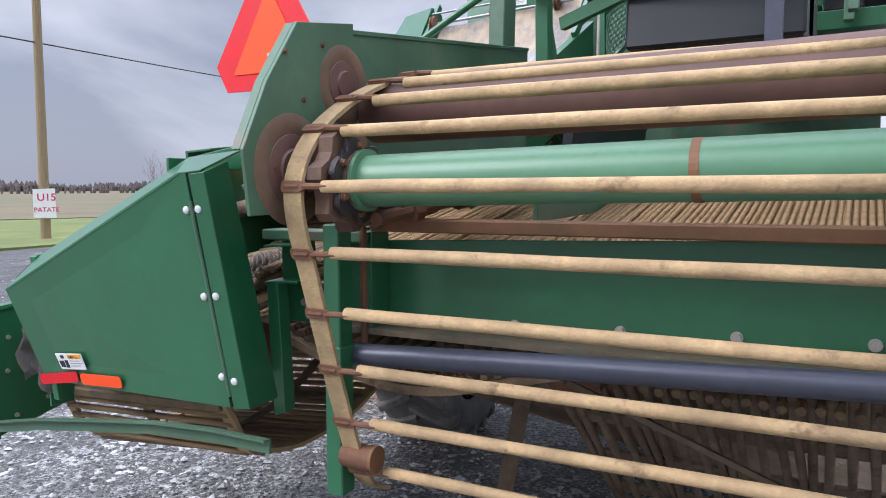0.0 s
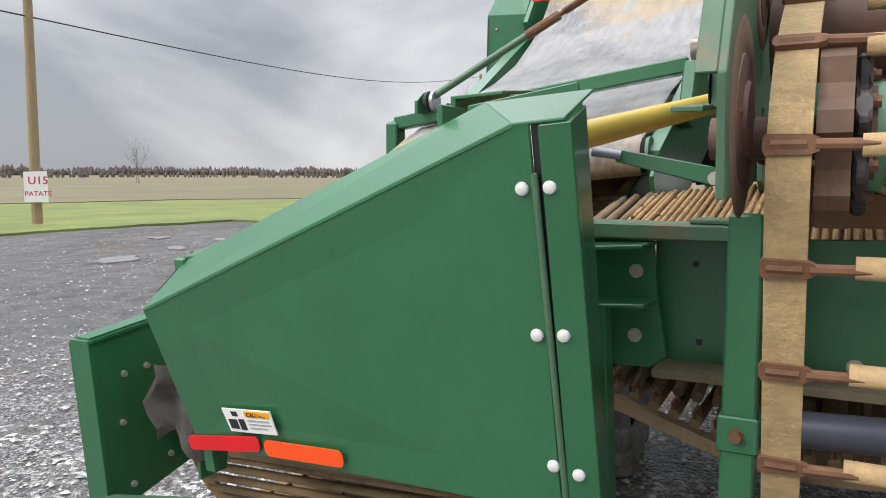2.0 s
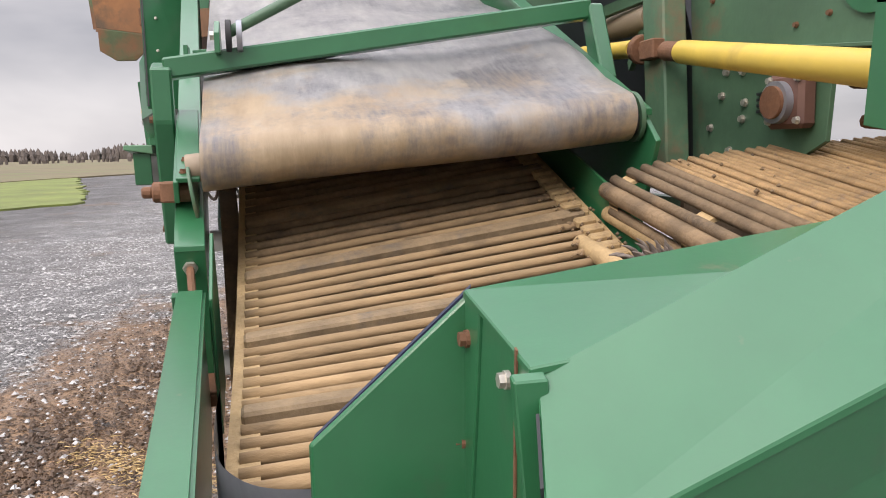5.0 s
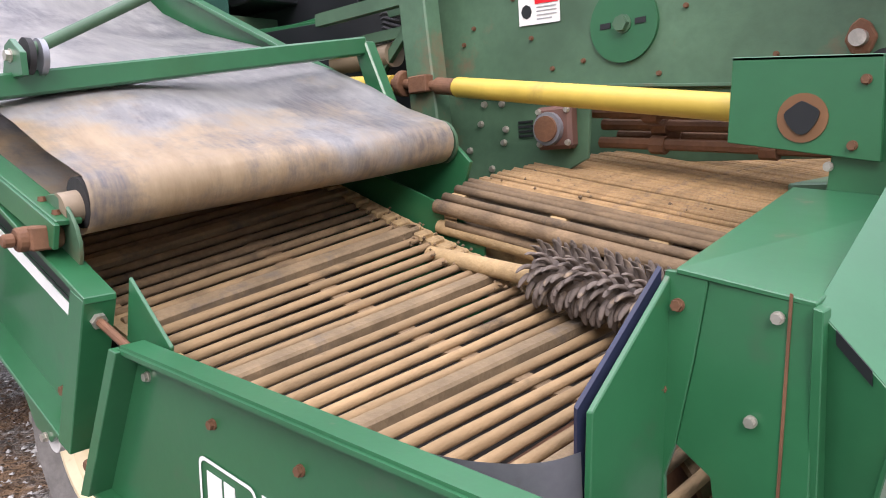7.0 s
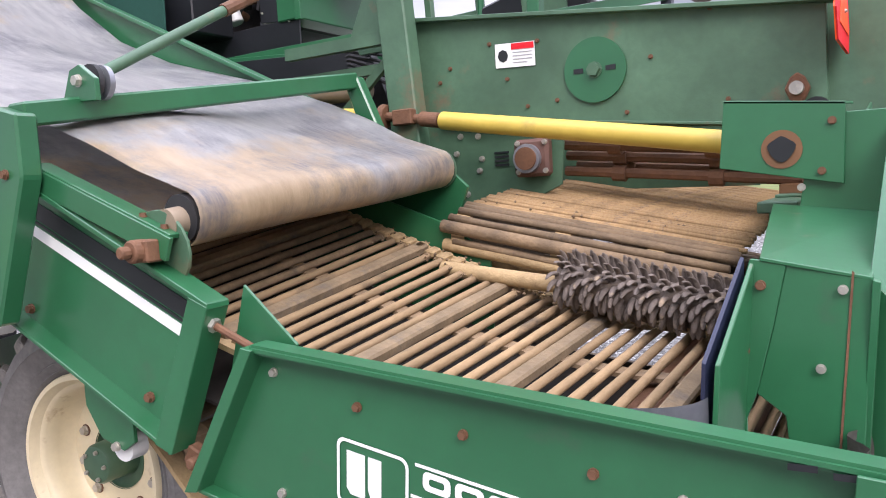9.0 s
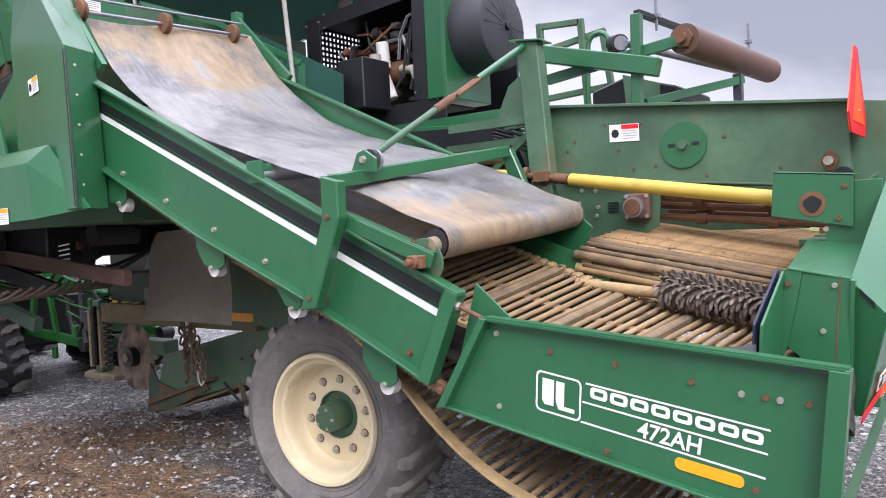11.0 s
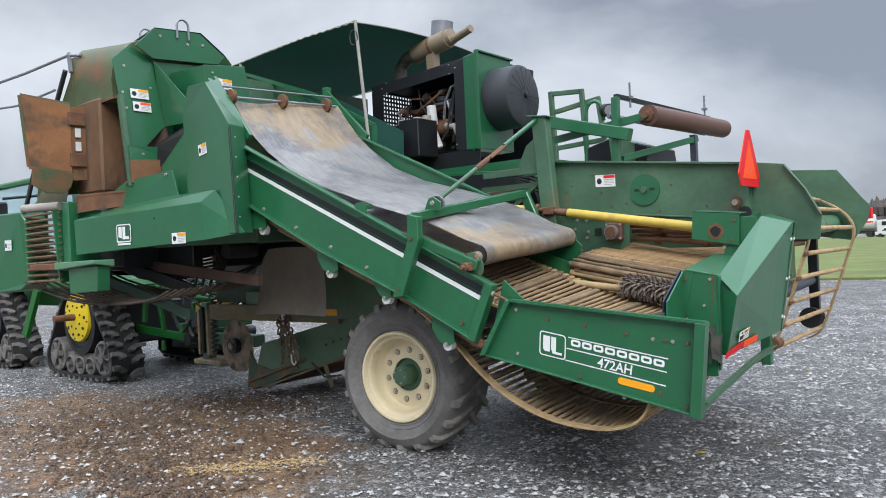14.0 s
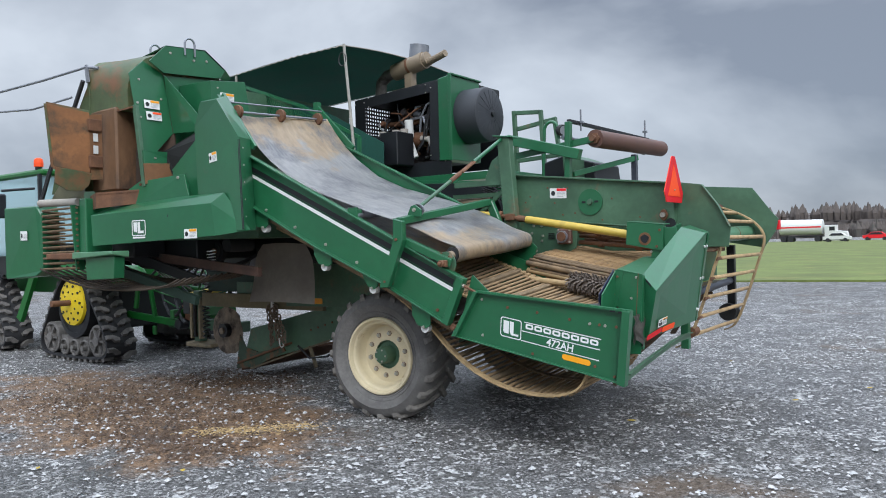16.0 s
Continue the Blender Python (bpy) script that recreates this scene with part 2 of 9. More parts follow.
def box(bm, lo, hi):
    v = [bm.verts.new((x, y, z)) for x in (lo[0], hi[0]) for y in (lo[1], hi[1]) for z in (lo[2], hi[2])]
    for f in ((0, 1, 3, 2), (4, 6, 7, 5), (0, 4, 5, 1), (2, 3, 7, 6), (0, 2, 6, 4), (1, 5, 7, 3)):
        bm.faces.new([v[i] for i in f])
    return bm


def slab(bm, loop_a, loop_b):
    """A solid between two matching loops of 3D points."""
    a = [bm.verts.new(p) for p in loop_a]
    b = [bm.verts.new(p) for p in loop_b]
    bm.faces.new(a)
    bm.faces.new(b[::-1])
    k = len(a)
    for i in range(k):
        bm.faces.new((a[i], b[i], b[(i + 1) % k], a[(i + 1) % k]))
    return bm


def plate_y(bm, xz, y0, y1, roll=0.0):
    return slab(bm, [(x, y0, z + roll * y0) for x, z in xz], [(x, y1, z + roll * y1) for x, z in xz])


def plate_x(bm, yz, x0, x1):
    return slab(bm, [(x0, y, z) for y, z in yz], [(x1, y, z) for y, z in yz])


def plate_z(bm, xy, z0, z1):
    return slab(bm, [(x, y, z0) for x, y in xy], [(x, y, z1) for x, y in xy])


def cyl(bm, p0, p1, r, seg=16, r2=None, caps=True):
    p0, p1 = Vector(p0), Vector(p1)
    d = p1 - p0
    q = d.to_track_quat('Z', 'Y')
    r2 = r if r2 is None else r2
    a = [bm.verts.new(p0 + q @ Vector((r * math.cos(2 * math.pi * i / seg), r * math.sin(2 * math.pi * i / seg), 0))) for i in range(seg)]
    b = [bm.verts.new(p1 + q @ Vector((r2 * math.cos(2 * math.pi * i / seg), r2 * math.sin(2 * math.pi * i / seg), 0))) for i in range(seg)]
    for i in range(seg):
        bm.faces.new((a[i], a[(i + 1) % seg], b[(i + 1) % seg], b[i]))
    if caps:
        bm.faces.new(a[::-1])
        bm.faces.new(b)
    return bm


def beam(bm, p0, p1, w, h, up=(0, 0, 1)):
    """A square bar from p0 to p1: w across, h along up."""
    p0, p1 = Vector(p0), Vector(p1)
    d = (p1 - p0).normalized()
    side = d.cross(Vector(up)).normalized() * (w / 2)
    top = side.cross(d).normalized() * (h / 2)
    return slab(bm, [p0 + side + top, p0 - side + top, p0 - side - top, p0 + side - top],
                [p1 + side + top, p1 - side + top, p1 - side - top, p1 + side - top])


def pipe(bm, pts, r, seg=8):
    """A round pipe along a polyline."""
    pts = [Vector(p) for p in pts]
    rings = []
    for i, p in enumerate(pts):
        d = (pts[min(i + 1, len(pts) - 1)] - pts[max(i - 1, 0)]).normalized()
        q = d.to_track_quat('Z', 'Y')
        rings.append([bm.verts.new(p + q @ Vector((r * math.cos(2 * math.pi * k / seg), r * math.sin(2 * math.pi * k / seg), 0))) for k in range(seg)])
    for a, b in zip(rings, rings[1:]):
        s = min(range(seg), key=lambda o: sum((a[k].co - b[(k + o) % seg].co).length for k in range(0, seg, 2)))
        for k in range(seg):
            bm.faces.new((a[k], a[(k + 1) % seg], b[(k + 1 + s) % seg], b[(k + s) % seg]))
    bm.faces.new(rings[0][::-1])
    bm.faces.new(rings[-1])
    return bm


def lathe(bm, profile, centre, axis_y=True, seg=48):
    """Turns (radius, offset) pairs about the y axis (or x) through centre."""
    c = Vector(centre)
    rings = []
    for r, o in profile:
        ring = []
        for k in range(seg):
            a = 2 * math.pi * k / seg
            ring.append(bm.verts.new(c + (Vector((r * math.cos(a), o, r * math.sin(a))) if axis_y else Vector((o, r * math.cos(a), r * math.sin(a))))))
        rings.append(ring)
    for a, b in zip(rings, rings[1:]):
        for k in range(seg):
            bm.faces.new((a[k], a[(k + 1) % seg], b[(k + 1) % seg], b[k]))
    return bm


def bevel(bm, w=0.004, seg=1):
    bmesh.ops.bevel(bm, geom=bm.edges[:], offset=w, segments=seg, affect='EDGES', clamp_overlap=True)
    return bm


BM = bmesh.new
BOLTS = {}


def bolt(at, n, parent, r=0.011, material=None, label=""):
    """A hex bolt head with a washer, facing along n."""
    material = material or STEEL
    r *= 0.85
    key = (round(r, 4), material.name)
    if key not in BOLTS:
        b = BM()
        cyl(b, (0, 0, -0.002), (0, 0, 0.003), r * 1.22, 12)
        cyl(b, (0, 0, 0.003), (0, 0, 0.003 + r * 0.8), r, 6)
        me = bpy.data.meshes.new("bolt")
        b.to_mesh(me)
        b.free()
        me.materials.append(material)
        BOLTS[key] = me
    ob = new("bolt", BOLTS[key])
    ob.parent = parent
    ob.matrix_parent_inverse = parent.matrix_world.inverted()
    ob.matrix_world = Matrix.Translation(at) @ Vector(n).to_track_quat('Z', 'Y').to_matrix().to_4x4()
    return ob


# ---- ground and distance ----
def gravel_material():
    m = bpy.data.materials.new("wet_gravel")
    m.use_nodes = True
    n, l = m.node_tree.nodes, m.node_tree.links
    b = n["Principled BSDF"]
    co = n.new("ShaderNodeTexCoord")

    def noise_at(s, d=6, r=0.6):
        t = n.new("ShaderNodeTexNoise")
        t.inputs["Scale"].default_value = s
        t.inputs["Detail"].default_value = d
        t.inputs["Roughness"].default_value = r
        l.new(co.outputs["Object"], t.inputs["Vector"])
        return t.outputs["Fac"]

    def rng(v, a, c, lo=0.0, hi=1.0):
        r = n.new("ShaderNodeMapRange")
        r.inputs["From Min"].default_value, r.inputs["From Max"].default_value = a, c
        r.inputs["To Min"].default_value, r.inputs["To Max"].default_value = lo, hi
        l.new(v, r.inputs["Value"])
        return r.outputs["Result"]

    def mix(f, a, c):
        x = n.new("ShaderNodeMix")
        x.data_type = 'RGBA'
        l.new(f, x.inputs["Factor"])
        for k, v in (("A", a), ("B", c)):
            if isinstance(v, tuple):
                x.inputs[k].default_value = (*v, 1)
            else:
                l.new(v, x.inputs[k])
        return x.outputs["Result"]

    vor = n.new("ShaderNodeTexVoronoi")
    vor.inputs["Scale"].default_value = 26
    l.new(co.outputs["Object"], vor.inputs["Vector"])
    vor2 = n.new("ShaderNodeTexVoronoi")
    vor2.inputs["Scale"].default_value = 70
    l.new(co.outputs["Object"], vor2.inputs["Vector"])
    sepc = n.new("ShaderNodeSeparateColor")
    l.new(vor.outputs["Color"], sepc.inputs["Color"])
    sepd = n.new("ShaderNodeSeparateColor")
    l.new(vor2.outputs["Color"], sepd.inputs["Color"])
    big = noise_at(0.35, 5)
    mid = noise_at(1.4, 6, 0.65)
    zone = noise_at(0.45, 6, 0.62)
    dry = rng(zone, 0.42, 0.62)
    base = mix(rng(mid, 0.3, 0.7), (0.022, 0.021, 0.021), (0.12, 0.115, 0.11))
    base = mix(dry, base, (0.125, 0.12, 0.113))
    base = mix(rng(noise_at(7.0, 8, 0.75), 0.52, 0.64, 0, 0.75), base, (0.03, 0.029, 0.028))
    grit = n.new("ShaderNodeMath")
    grit.operation = 'MULTIPLY'
    l.new(rng(sepd.outputs["Red"], 0.58, 0.85, 0, 0.95), grit.inputs[0])
    l.new(rng(noise_at(2.6, 6, 0.7), 0.38, 0.62, 0.1, 1), grit.inputs[1])
    base = mix(grit.outputs["Value"], base, (0.46, 0.45, 0.44))
    stones = n.new("ShaderNodeMath")
    stones.operation = 'MULTIPLY'
    l.new(rng(sepc.outputs["Green"], 0.76, 0.9, 0, 0.95), stones.inputs[0])
    l.new(rng(noise_at(1.9, 6, 0.7), 0.45, 0.62, 0.05, 1), stones.inputs[1])
    base = mix(stones.outputs["Value"], base, (0.7, 0.69, 0.67))
    # yard away from the machine is packed fine gravel, darkened for weaker sky reflection
    where = n.new("ShaderNodeSeparateXYZ")
    l.new(co.outputs["Object"], where.inputs["Vector"])
    away = n.new("ShaderNodeMath")
    away.operation = 'ADD'
    l.new(where.outputs["Y"], away.inputs[0])
    l.new(rng(noise_at(0.3, 5), 0.2, 0.8, -2.5, 2.5), away.inputs[1])
    packed = mix(rng(noise_at(3.5, 8, 0.7), 0.35, 0.65), (0.035, 0.034, 0.033), (0.115, 0.11, 0.106))
    base = mix(rng(away.outputs["Value"], -2.5, -6.0, 0, 0.88), base, packed)
    brown = noise_at(0.5, 6, 0.6)
    base = mix(rng(brown, 0.6, 0.68, 0, 0.7), base, (0.13, 0.085, 0.05))
    # soil fallen beside the machine: a ragged patch
    mp = n.new("ShaderNodeMapping")
    mp.vector_type = 'TEXTURE'
    mp.inputs["Location"].default_value = (-2.6, -0.75, 0)
    mp.inputs["Rotation"].default_value = (0, 0, -0.12)
    mp.inputs["Scale"].default_value = (2.9, 1.5, 1)
    l.new(co.outputs["Object"], mp.inputs["Vector"])
    ln = n.new("ShaderNodeVectorMath")
    ln.operation = 'LENGTH'
    l.new(mp.outputs["Vector"], ln.inputs[0])
    ad = n.new("ShaderNodeMath")
    ad.operation = 'ADD'
    l.new(ln.outputs["Value"], ad.inputs[0])
    l.new(rng(noise_at(1.1, 8, 0.7), 0.2, 0.8, -0.7, 0.7), ad.inputs[1])
    soil_c = mix(rng(noise_at(5.0, 8, 0.75), 0.35, 0.65), (0.095, 0.054, 0.028), (0.36, 0.215, 0.11))
    base = mix(rng(ad.outputs["Value"], 0.7, 1.05, 0.9, 0), base, soil_c)
    l.new(base, b.inputs["Base Color"])
    l.new(rng(zone, 0.42, 0.6, 0.42, 0.8), b.inputs["Roughness"])
    h = n.new("ShaderNodeMath")
    h.operation = 'ADD'
    l.new(rng(vor.outputs["Distance"], 0, 0.5, 1, 0), h.inputs[0])
    l.new(rng(vor2.outputs["Distance"], 0, 0.5, 0.6, 0), h.inputs[1])
    bp = n.new("ShaderNodeBump")
    bp.inputs["Strength"].default_value = 1.0
    bp.inputs["Distance"].default_value = 0.026
    l.new(h.outputs["Value"], bp.inputs["Height"])
    l.new(bp.outputs["Normal"], b.inputs["Normal"])
    return m


GRAVEL = gravel_material()
GRASS = mat("lawn_grass", (0.135, 0.165, 0.04), 0.9, var=0.35, scale=0.35, bump=0.6, bump_scale=14, stain=(0.23, 0.2, 0.06), stain_amt=0.22, stain_scale=0.3)
DRYGRASS = mat("dry_field_grass", (0.145, 0.12, 0.066), 0.9, var=0.3, scale=0.12, bump=0.5, bump_scale=8, stain=(0.09, 0.125, 0.04), stain_amt=0.36, stain_scale=0.06)
WOODS = mat("far_bare_woods", (0.12, 0.1, 0.088), 1.0, var=0.35, scale=0.08, stain=(0.05, 0.06, 0.05), stain_amt=0.2, stain_scale=0.05)

bm = BM()
N = 90
rows_v = []
for i in range(N + 1):
    r_ = []
    for j in range(N + 1):
        u, v = (i / N * 2 - 1), (j / N * 2 - 1)
        x, y = 9 * u + 1800 * u ** 7, 9 * v + 1800 * v ** 7
        r_.append(bm.verts.new((x, y, 0.012 * noise.noise((x * 0.7, y * 0.7, 0)) - 0.012 if abs(x) < 60 and abs(y) < 60 else 0)))
    rows_v.append(r_)
for i in range(N):
    for j in range(N):
        bm.faces.new((rows_v[i][j], rows_v[i + 1][j], rows_v[i + 1][j + 1], rows_v[i][j + 1]))
tagged(part("ground", bm, GRAVEL, smooth=True), "wet dark gravel yard with pale stones and mud", "ground", kind="structure")


def field(name, pts, z, material, label):
    """A low bank of turf with a ragged edge."""
    b = BM()
    loop = []
    for (x0, y0), (x1, y1) in zip(pts, pts[1:] + pts[:1]):
        k = max(2, min(60, int(math.hypot(x1 - x0, y1 - y0) / 0.8)))
        for i in range(k):
            f = i / k
            x, y = x0 + (x1 - x0) * f, y0 + (y1 - y0) * f
            loop.append((x + 0.5 * noise.noise((x, y, 3)), y + 0.5 * noise.noise((x, y, 9))))
    plate_z(b, loop, -0.2, z)
    return tagged(part(name, b, material), label, "grass", kind="structure")


# turf behind the pole, dry field past it, lawn on the far side with the road
field("grass_verge", [(30, -22), (10, -16.6), (-4, -16.4), (-8.6, -16.3), (-11.5, -16.3), (-14.2, -15.6), (-15.1, -11.9), (-24, -6), (-60, -14), (-36, -23), (-27.5, -31.4), (-20.5, -33.2), (30, -58)], 0.05, GRASS, "green grass verge beyond the gravel yard")
field("dry_field", [(60, -62), (30, -57), (-20, -32.5), (-27, -30.8), (-35.5, -22.4), (-58, -13.4), (-75, -6), (-700, 60), (-700, -700), (60, -700)], 0.09, DRYGRASS, "pale dry autumn field behind the verge")
field("lawn", [(70, 24), (2, 22), (-4, 20.5), (-14, 19), (-40, 30), (-70, 160), (120, 170)], 0.05, GRASS, "mown green lawn beside the yard")


# ---- the harvester ----
ROLL = 0.085     # the elevator leans: its far side stands higher
harvester = group_of("potato_harvester", (0, 0.9, 0), "large green trailed potato harvester with rust and dried mud", "harvester")
H = harvester


def decal(name, corners, n, material, parent, label="", lift=0.003):
    """A thin sticker on four (or more) corners, lifted along n."""
    n = Vector(n).normalized()
    lo = [Vector(c) + n * (lift - 0.002) for c in corners]
    hi = [Vector(c) + n * lift for c in corners]
    return part(name, slab(BM(), lo, hi), material, parent, label)


def rounded(u0, v0, u1, v1, r, seg=5):
    pts = []
    for cx, cy, a0 in ((u1 - r, v1 - r, 0), (u0 + r, v1 - r, 90), (u0 + r, v0 + r, 180), (u1 - r, v0 + r, 270)):
        for k in range(seg + 1):
            a = radians(a0 + 90 * k / seg)
            pts.append((cx + r * math.cos(a), cy + r * math.sin(a)))
    return pts


def sticker(at, u, v, w, h, parent, head=None, mark=True):
    """A white warning label: coloured header, dark pictogram and text bars; at is its upper left corner."""
    at, u, v = Vector(at), Vector(u).normalized(), Vector(v).normalized()
    n = u.cross(v)

    def quad(a, b, c, d):
        return [at + u * (a * w) - v * (b * h), at + u * (c * w) - v * (b * h), at + u * (c * w) - v * (d * h), at + u * (a * w) - v * (d * h)]

    base = decal("warning_label", quad(0, 0, 1, 1), n, WHITE, parent, "white warning label")
    if head:
        decal("label_header", quad(0.42, 0.03, 0.98, 0.28), n, head, base, lift=0.005)
    if mark:
        b = BM()
        c = at + u * (0.2 * w) - v * (0.52 * h)
        pts = [c + u * (0.13 * w * math.cos(a)) + v * (0.26 * h * math.sin(a)) for a in np.linspace(0, 2 * math.pi, 9)[:-1]]
        slab(b, [p + n * 0.003 for p in pts], [p + n * 0.005 for p in pts])
        part("label_pictogram", b, DECAL_BLACK, base)
    b = BM()
    for k in range(4):
        q = quad(0.45, 0.38 + 0.14 * k, 0.93 - 0.12 * (k == 3), 0.42 + 0.14 * k)
        slab(b, [p + n * 0.003 for p in q], [p + n * 0.0045 for p in q])
    part("label_text_bars", b, mat_grey_text, base)
    return base


mat_grey_text = mat("grey_print", (0.35, 0.35, 0.36), 0.6, var=0.05)

# side elevator ----------------------------------------------------------
# a channel with flanges outwards; in plan it closes in slightly towards the rear
SWING = Matrix.Translation((1.2, -0.44, 0)) @ Matrix.Rotation(0.055, 4, 'Z') @ Matrix.Translation((-1.2, 0.44, 0))
WEB = -0.44
near = part("elevator_side_panel", plate_y(BM(), [(-1.03, 2.375), (1.235, 1.247), (1.085, 0.905), (0.786, 1.06), (-0.197, 1.505), (-1.0, 1.92)], WEB, WEB + 0.012), GREEN, H, "dark green channel side of the sloping elevator")


def rail(name, pts, out, th, parent):
    """A flange along (x, z) points, standing out from the web."""
    b = BM()
    prev_ring = None
    for x, z in pts:
        ring = [b.verts.new(p) for p in ((x, WEB - out, z), (x, WEB + 0.012, z), (x, WEB + 0.012, z + th), (x, WEB - out, z + th))]
        if prev_ring:
            for k in range(4):
                b.faces.new((prev_ring[k], prev_ring[(k + 1) % 4], ring[(k + 1) % 4], ring[k]))
        else:
            b.faces.new(ring[::-1])
        prev_ring = ring
    b.faces.new(prev_ring)
    return part(name, b, GREEN, parent)


rail("top_flange", [(-1.03, 2.368), (1.243, 1.24)], 0.055, 0.014, near)
rail("bottom_flange", [(-1.0, 1.915), (-0.197, 1.508), (0.488, 1.21), (1.09, 0.905)], 0.055, 0.012, near)


def stripe(name, dz0, dz1, material):
    za, zb = 2.175, 1.152
    return part(name, slab(BM(), [(-1.02, WEB - 0.001, za + dz0), (1.12, WEB - 0.001, zb + dz0), (1.135, WEB - 0.001, zb + dz1 - 0.005), (-1.02, WEB - 0.001, za + dz1)],
                           [(-1.02, WEB - 0.003, za + dz0), (1.12, WEB - 0.003, zb + dz0), (1.135, WEB - 0.003, zb + dz1 - 0.005), (-1.02, WEB - 0.003, za + dz1)]), material, near)


stripe("white_stripe", 0.004, 0.033, WHITE)
stripe("black_pinstripe", 0.042, 0.048, DECAL_BLACK)
stripe("black_stripe", 0.055, 0.10, DECAL_BLACK)
end = part("elevator_end_flange", slab(BM(), [(1.228, WEB - 0.055, 1.24), (1.243, WEB - 0.055, 1.245), (1.095, WEB - 0.055, 0.905), (1.08, WEB - 0.055, 0.905)],
                                       [(1.228, WEB + 0.012, 1.24), (1.243, WEB + 0.012, 1.245), (1.095, WEB + 0.012, 0.905), (1.08, WEB + 0.012, 0.905)]), GREEN, H)
part("end_face", plate_y(BM(), [(1.19, 1.268), (1.243, 1.247), (1.095, 0.905), (1.043, 0.925)], WEB - 0.056, WEB - 0.046), GREEN, end)
for x, z in ((-0.814, 1.857), (-0.47, 1.694), (-0.128, 1.538), (0.203, 1.384), (0.554, 1.216), (0.978, 1.015)):
    bolt((x, WEB - 0.002, z), (0, -1, 0), near, 0.013, RUST if x > 0.5 else STEEL)
ridge_top = [(-0.98, 1.885), (-0.197, 1.488), (0.488, 1.19), (1.05, 0.905)]
ridge = []
for x in np.arange(-0.98, 1.05, 0.0115):
    z = float(np.interp(x, [p[0] for p in ridge_top], [p[1] for p in ridge_top]))
    ridge.append((x, z - 0.045 - (0.014 if int(round(x / 0.0115)) % 2 else 0.0)))
belt_edge = part("ridged_belt_edge", plate_y(BM(), ridge_top + ridge[::-1], WEB + 0.05, WEB + 0.11), BAR_DARK, H, "muddy ridged edge of the returning belt")
for ob in (near, end, belt_edge):
    ob.matrix_world = SWING
for x0, x1, z0, z1, rx, rz in ((-1.02, -0.80, 1.905, 1.80, -0.86, 1.69), (-0.264, -0.069, 1.53, 1.44, -0.164, 1.345), (0.26, 0.41, 1.30, 1.235, 0.349, 1.16), (0.739, 0.908, 1.075, 0.99, 0.845, 0.865)):
    br = part("roller_bracket", plate_y(BM(), [(x0, z0), (x1, z1), (x1, rz + 0.03), (x1 - 0.04, rz + 0.005), (x0 + 0.05, rz + 0.03), (x0, rz + 0.11)], WEB - 0.004, WEB + 0.008), GREEN, H)
    part("guide_roller", cyl(BM(), (rx, WEB + 0.012, rz + 0.006), (rx, WEB + 0.06, rz + 0.006), 0.036, 20), OFFWHITE, br, smooth=True)
    bolt((rx, WEB - 0.005, rz + 0.015), (0, -1, 0), br, 0.012)
    br.matrix_world = SWING
far = part("elevator_far_panel", plate_y(BM(), [(-1.3, 2.63), (1.12, 1.495), (1.2, 1.42), (1.08, 1.14), (-1.3, 2.1)], 0.72, 0.735, 0.06), GREEN, H)
part("far_rail", slab(BM(), [(-1.3, 0.685, 2.672), (-1.3, 0.74, 2.672), (-1.3, 0.74, 2.69), (-1.3, 0.685, 2.69)],
                      [(1.14, 0.685, 1.532), (1.14, 0.74, 1.532), (1.14, 0.74, 1.55), (1.14, 0.685, 1.55)]), GREEN, far)

part("trough_far_side", plate_y(BM(), [(-0.6, 1.95), (1.2, 1.30), (1.34, 1.20), (1.34, 0.95), (1.1, 1.0), (-0.6, 1.60)], 0.60, 0.61, 0.06), GREEN, far)

# belt and its end roller
prof = [(-1.24, 2.76), (-1.12, 2.60), (-0.98, 2.44), (-0.83, 2.31), (-0.55, 2.12), (-0.23, 1.98), (0.04, 1.895), (0.3, 1.815), (0.64, 1.695), (0.82, 1.62), (0.98, 1.545)]
for k in range(10):
    a = radians(58 - k * 20)
    prof.append((1.108 + 0.068 * math.cos(a), 1.43 + 0.068 * math.sin(a)))
prof += [(0.9, 1.39), (0.6, 1.5), (0.0, 1.74), (-1.2, 2.3)]
bm = BM()
prev = None
ys = np.linspace(0, 1, 30)
for k, (x, z) in enumerate(prof):
    slack = 0.022 if x < 0.9 and k < 11 else 0.003
    ring = []
    y_near = -0.475 + 0.045 * min(1, max(0, (x + 0.5) / 1.6))
    for f in ys:
        y = y_near + (0.68 - y_near) * f
        wob = slack * (noise.noise((x * 1.6, y * 2.2, 4)) + 0.6 * math.cos(7 * y + 1.2 * x))
        ring.append(bm.verts.new((x, y, z + ROLL * (y + 0.5) + wob)))
    if prev:
        for i in range(len(ys) - 1):
            bm.faces.new((prev[i], prev[i + 1], ring[i + 1], ring[i]))
    prev = ring
bmesh.ops.solidify(bm, geom=bm.faces[:], thickness=0.008)
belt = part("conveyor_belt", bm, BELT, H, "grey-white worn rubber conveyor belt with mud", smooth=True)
part("belt_roller", cyl(BM(), (1.108, -0.428, 1.435), (1.108, 0.69, 1.53), 0.055, 28), RUBBER_DARK, belt, smooth=True)
part("roller_stub", cyl(BM(), (1.105, -0.465, 1.425), (1.107, -0.40, 1.432), 0.034, 24), TAN, belt, "dusty steel roller stub", smooth=True)
part("roller_flange", cyl(BM(), (1.10, 0.696, 1.53), (1.10, 0.708, 1.531), 0.068, 28), GREEN_WORN, belt, smooth=True)
part("end_disc", bevel(cyl(BM(), (1.075, -0.458, 1.37), (1.075, -0.450, 1.371), 0.088, 36), 0.002), GREEN_WORN, belt, "thin worn disc beside the belt roller", smooth=True)
bm = BM()
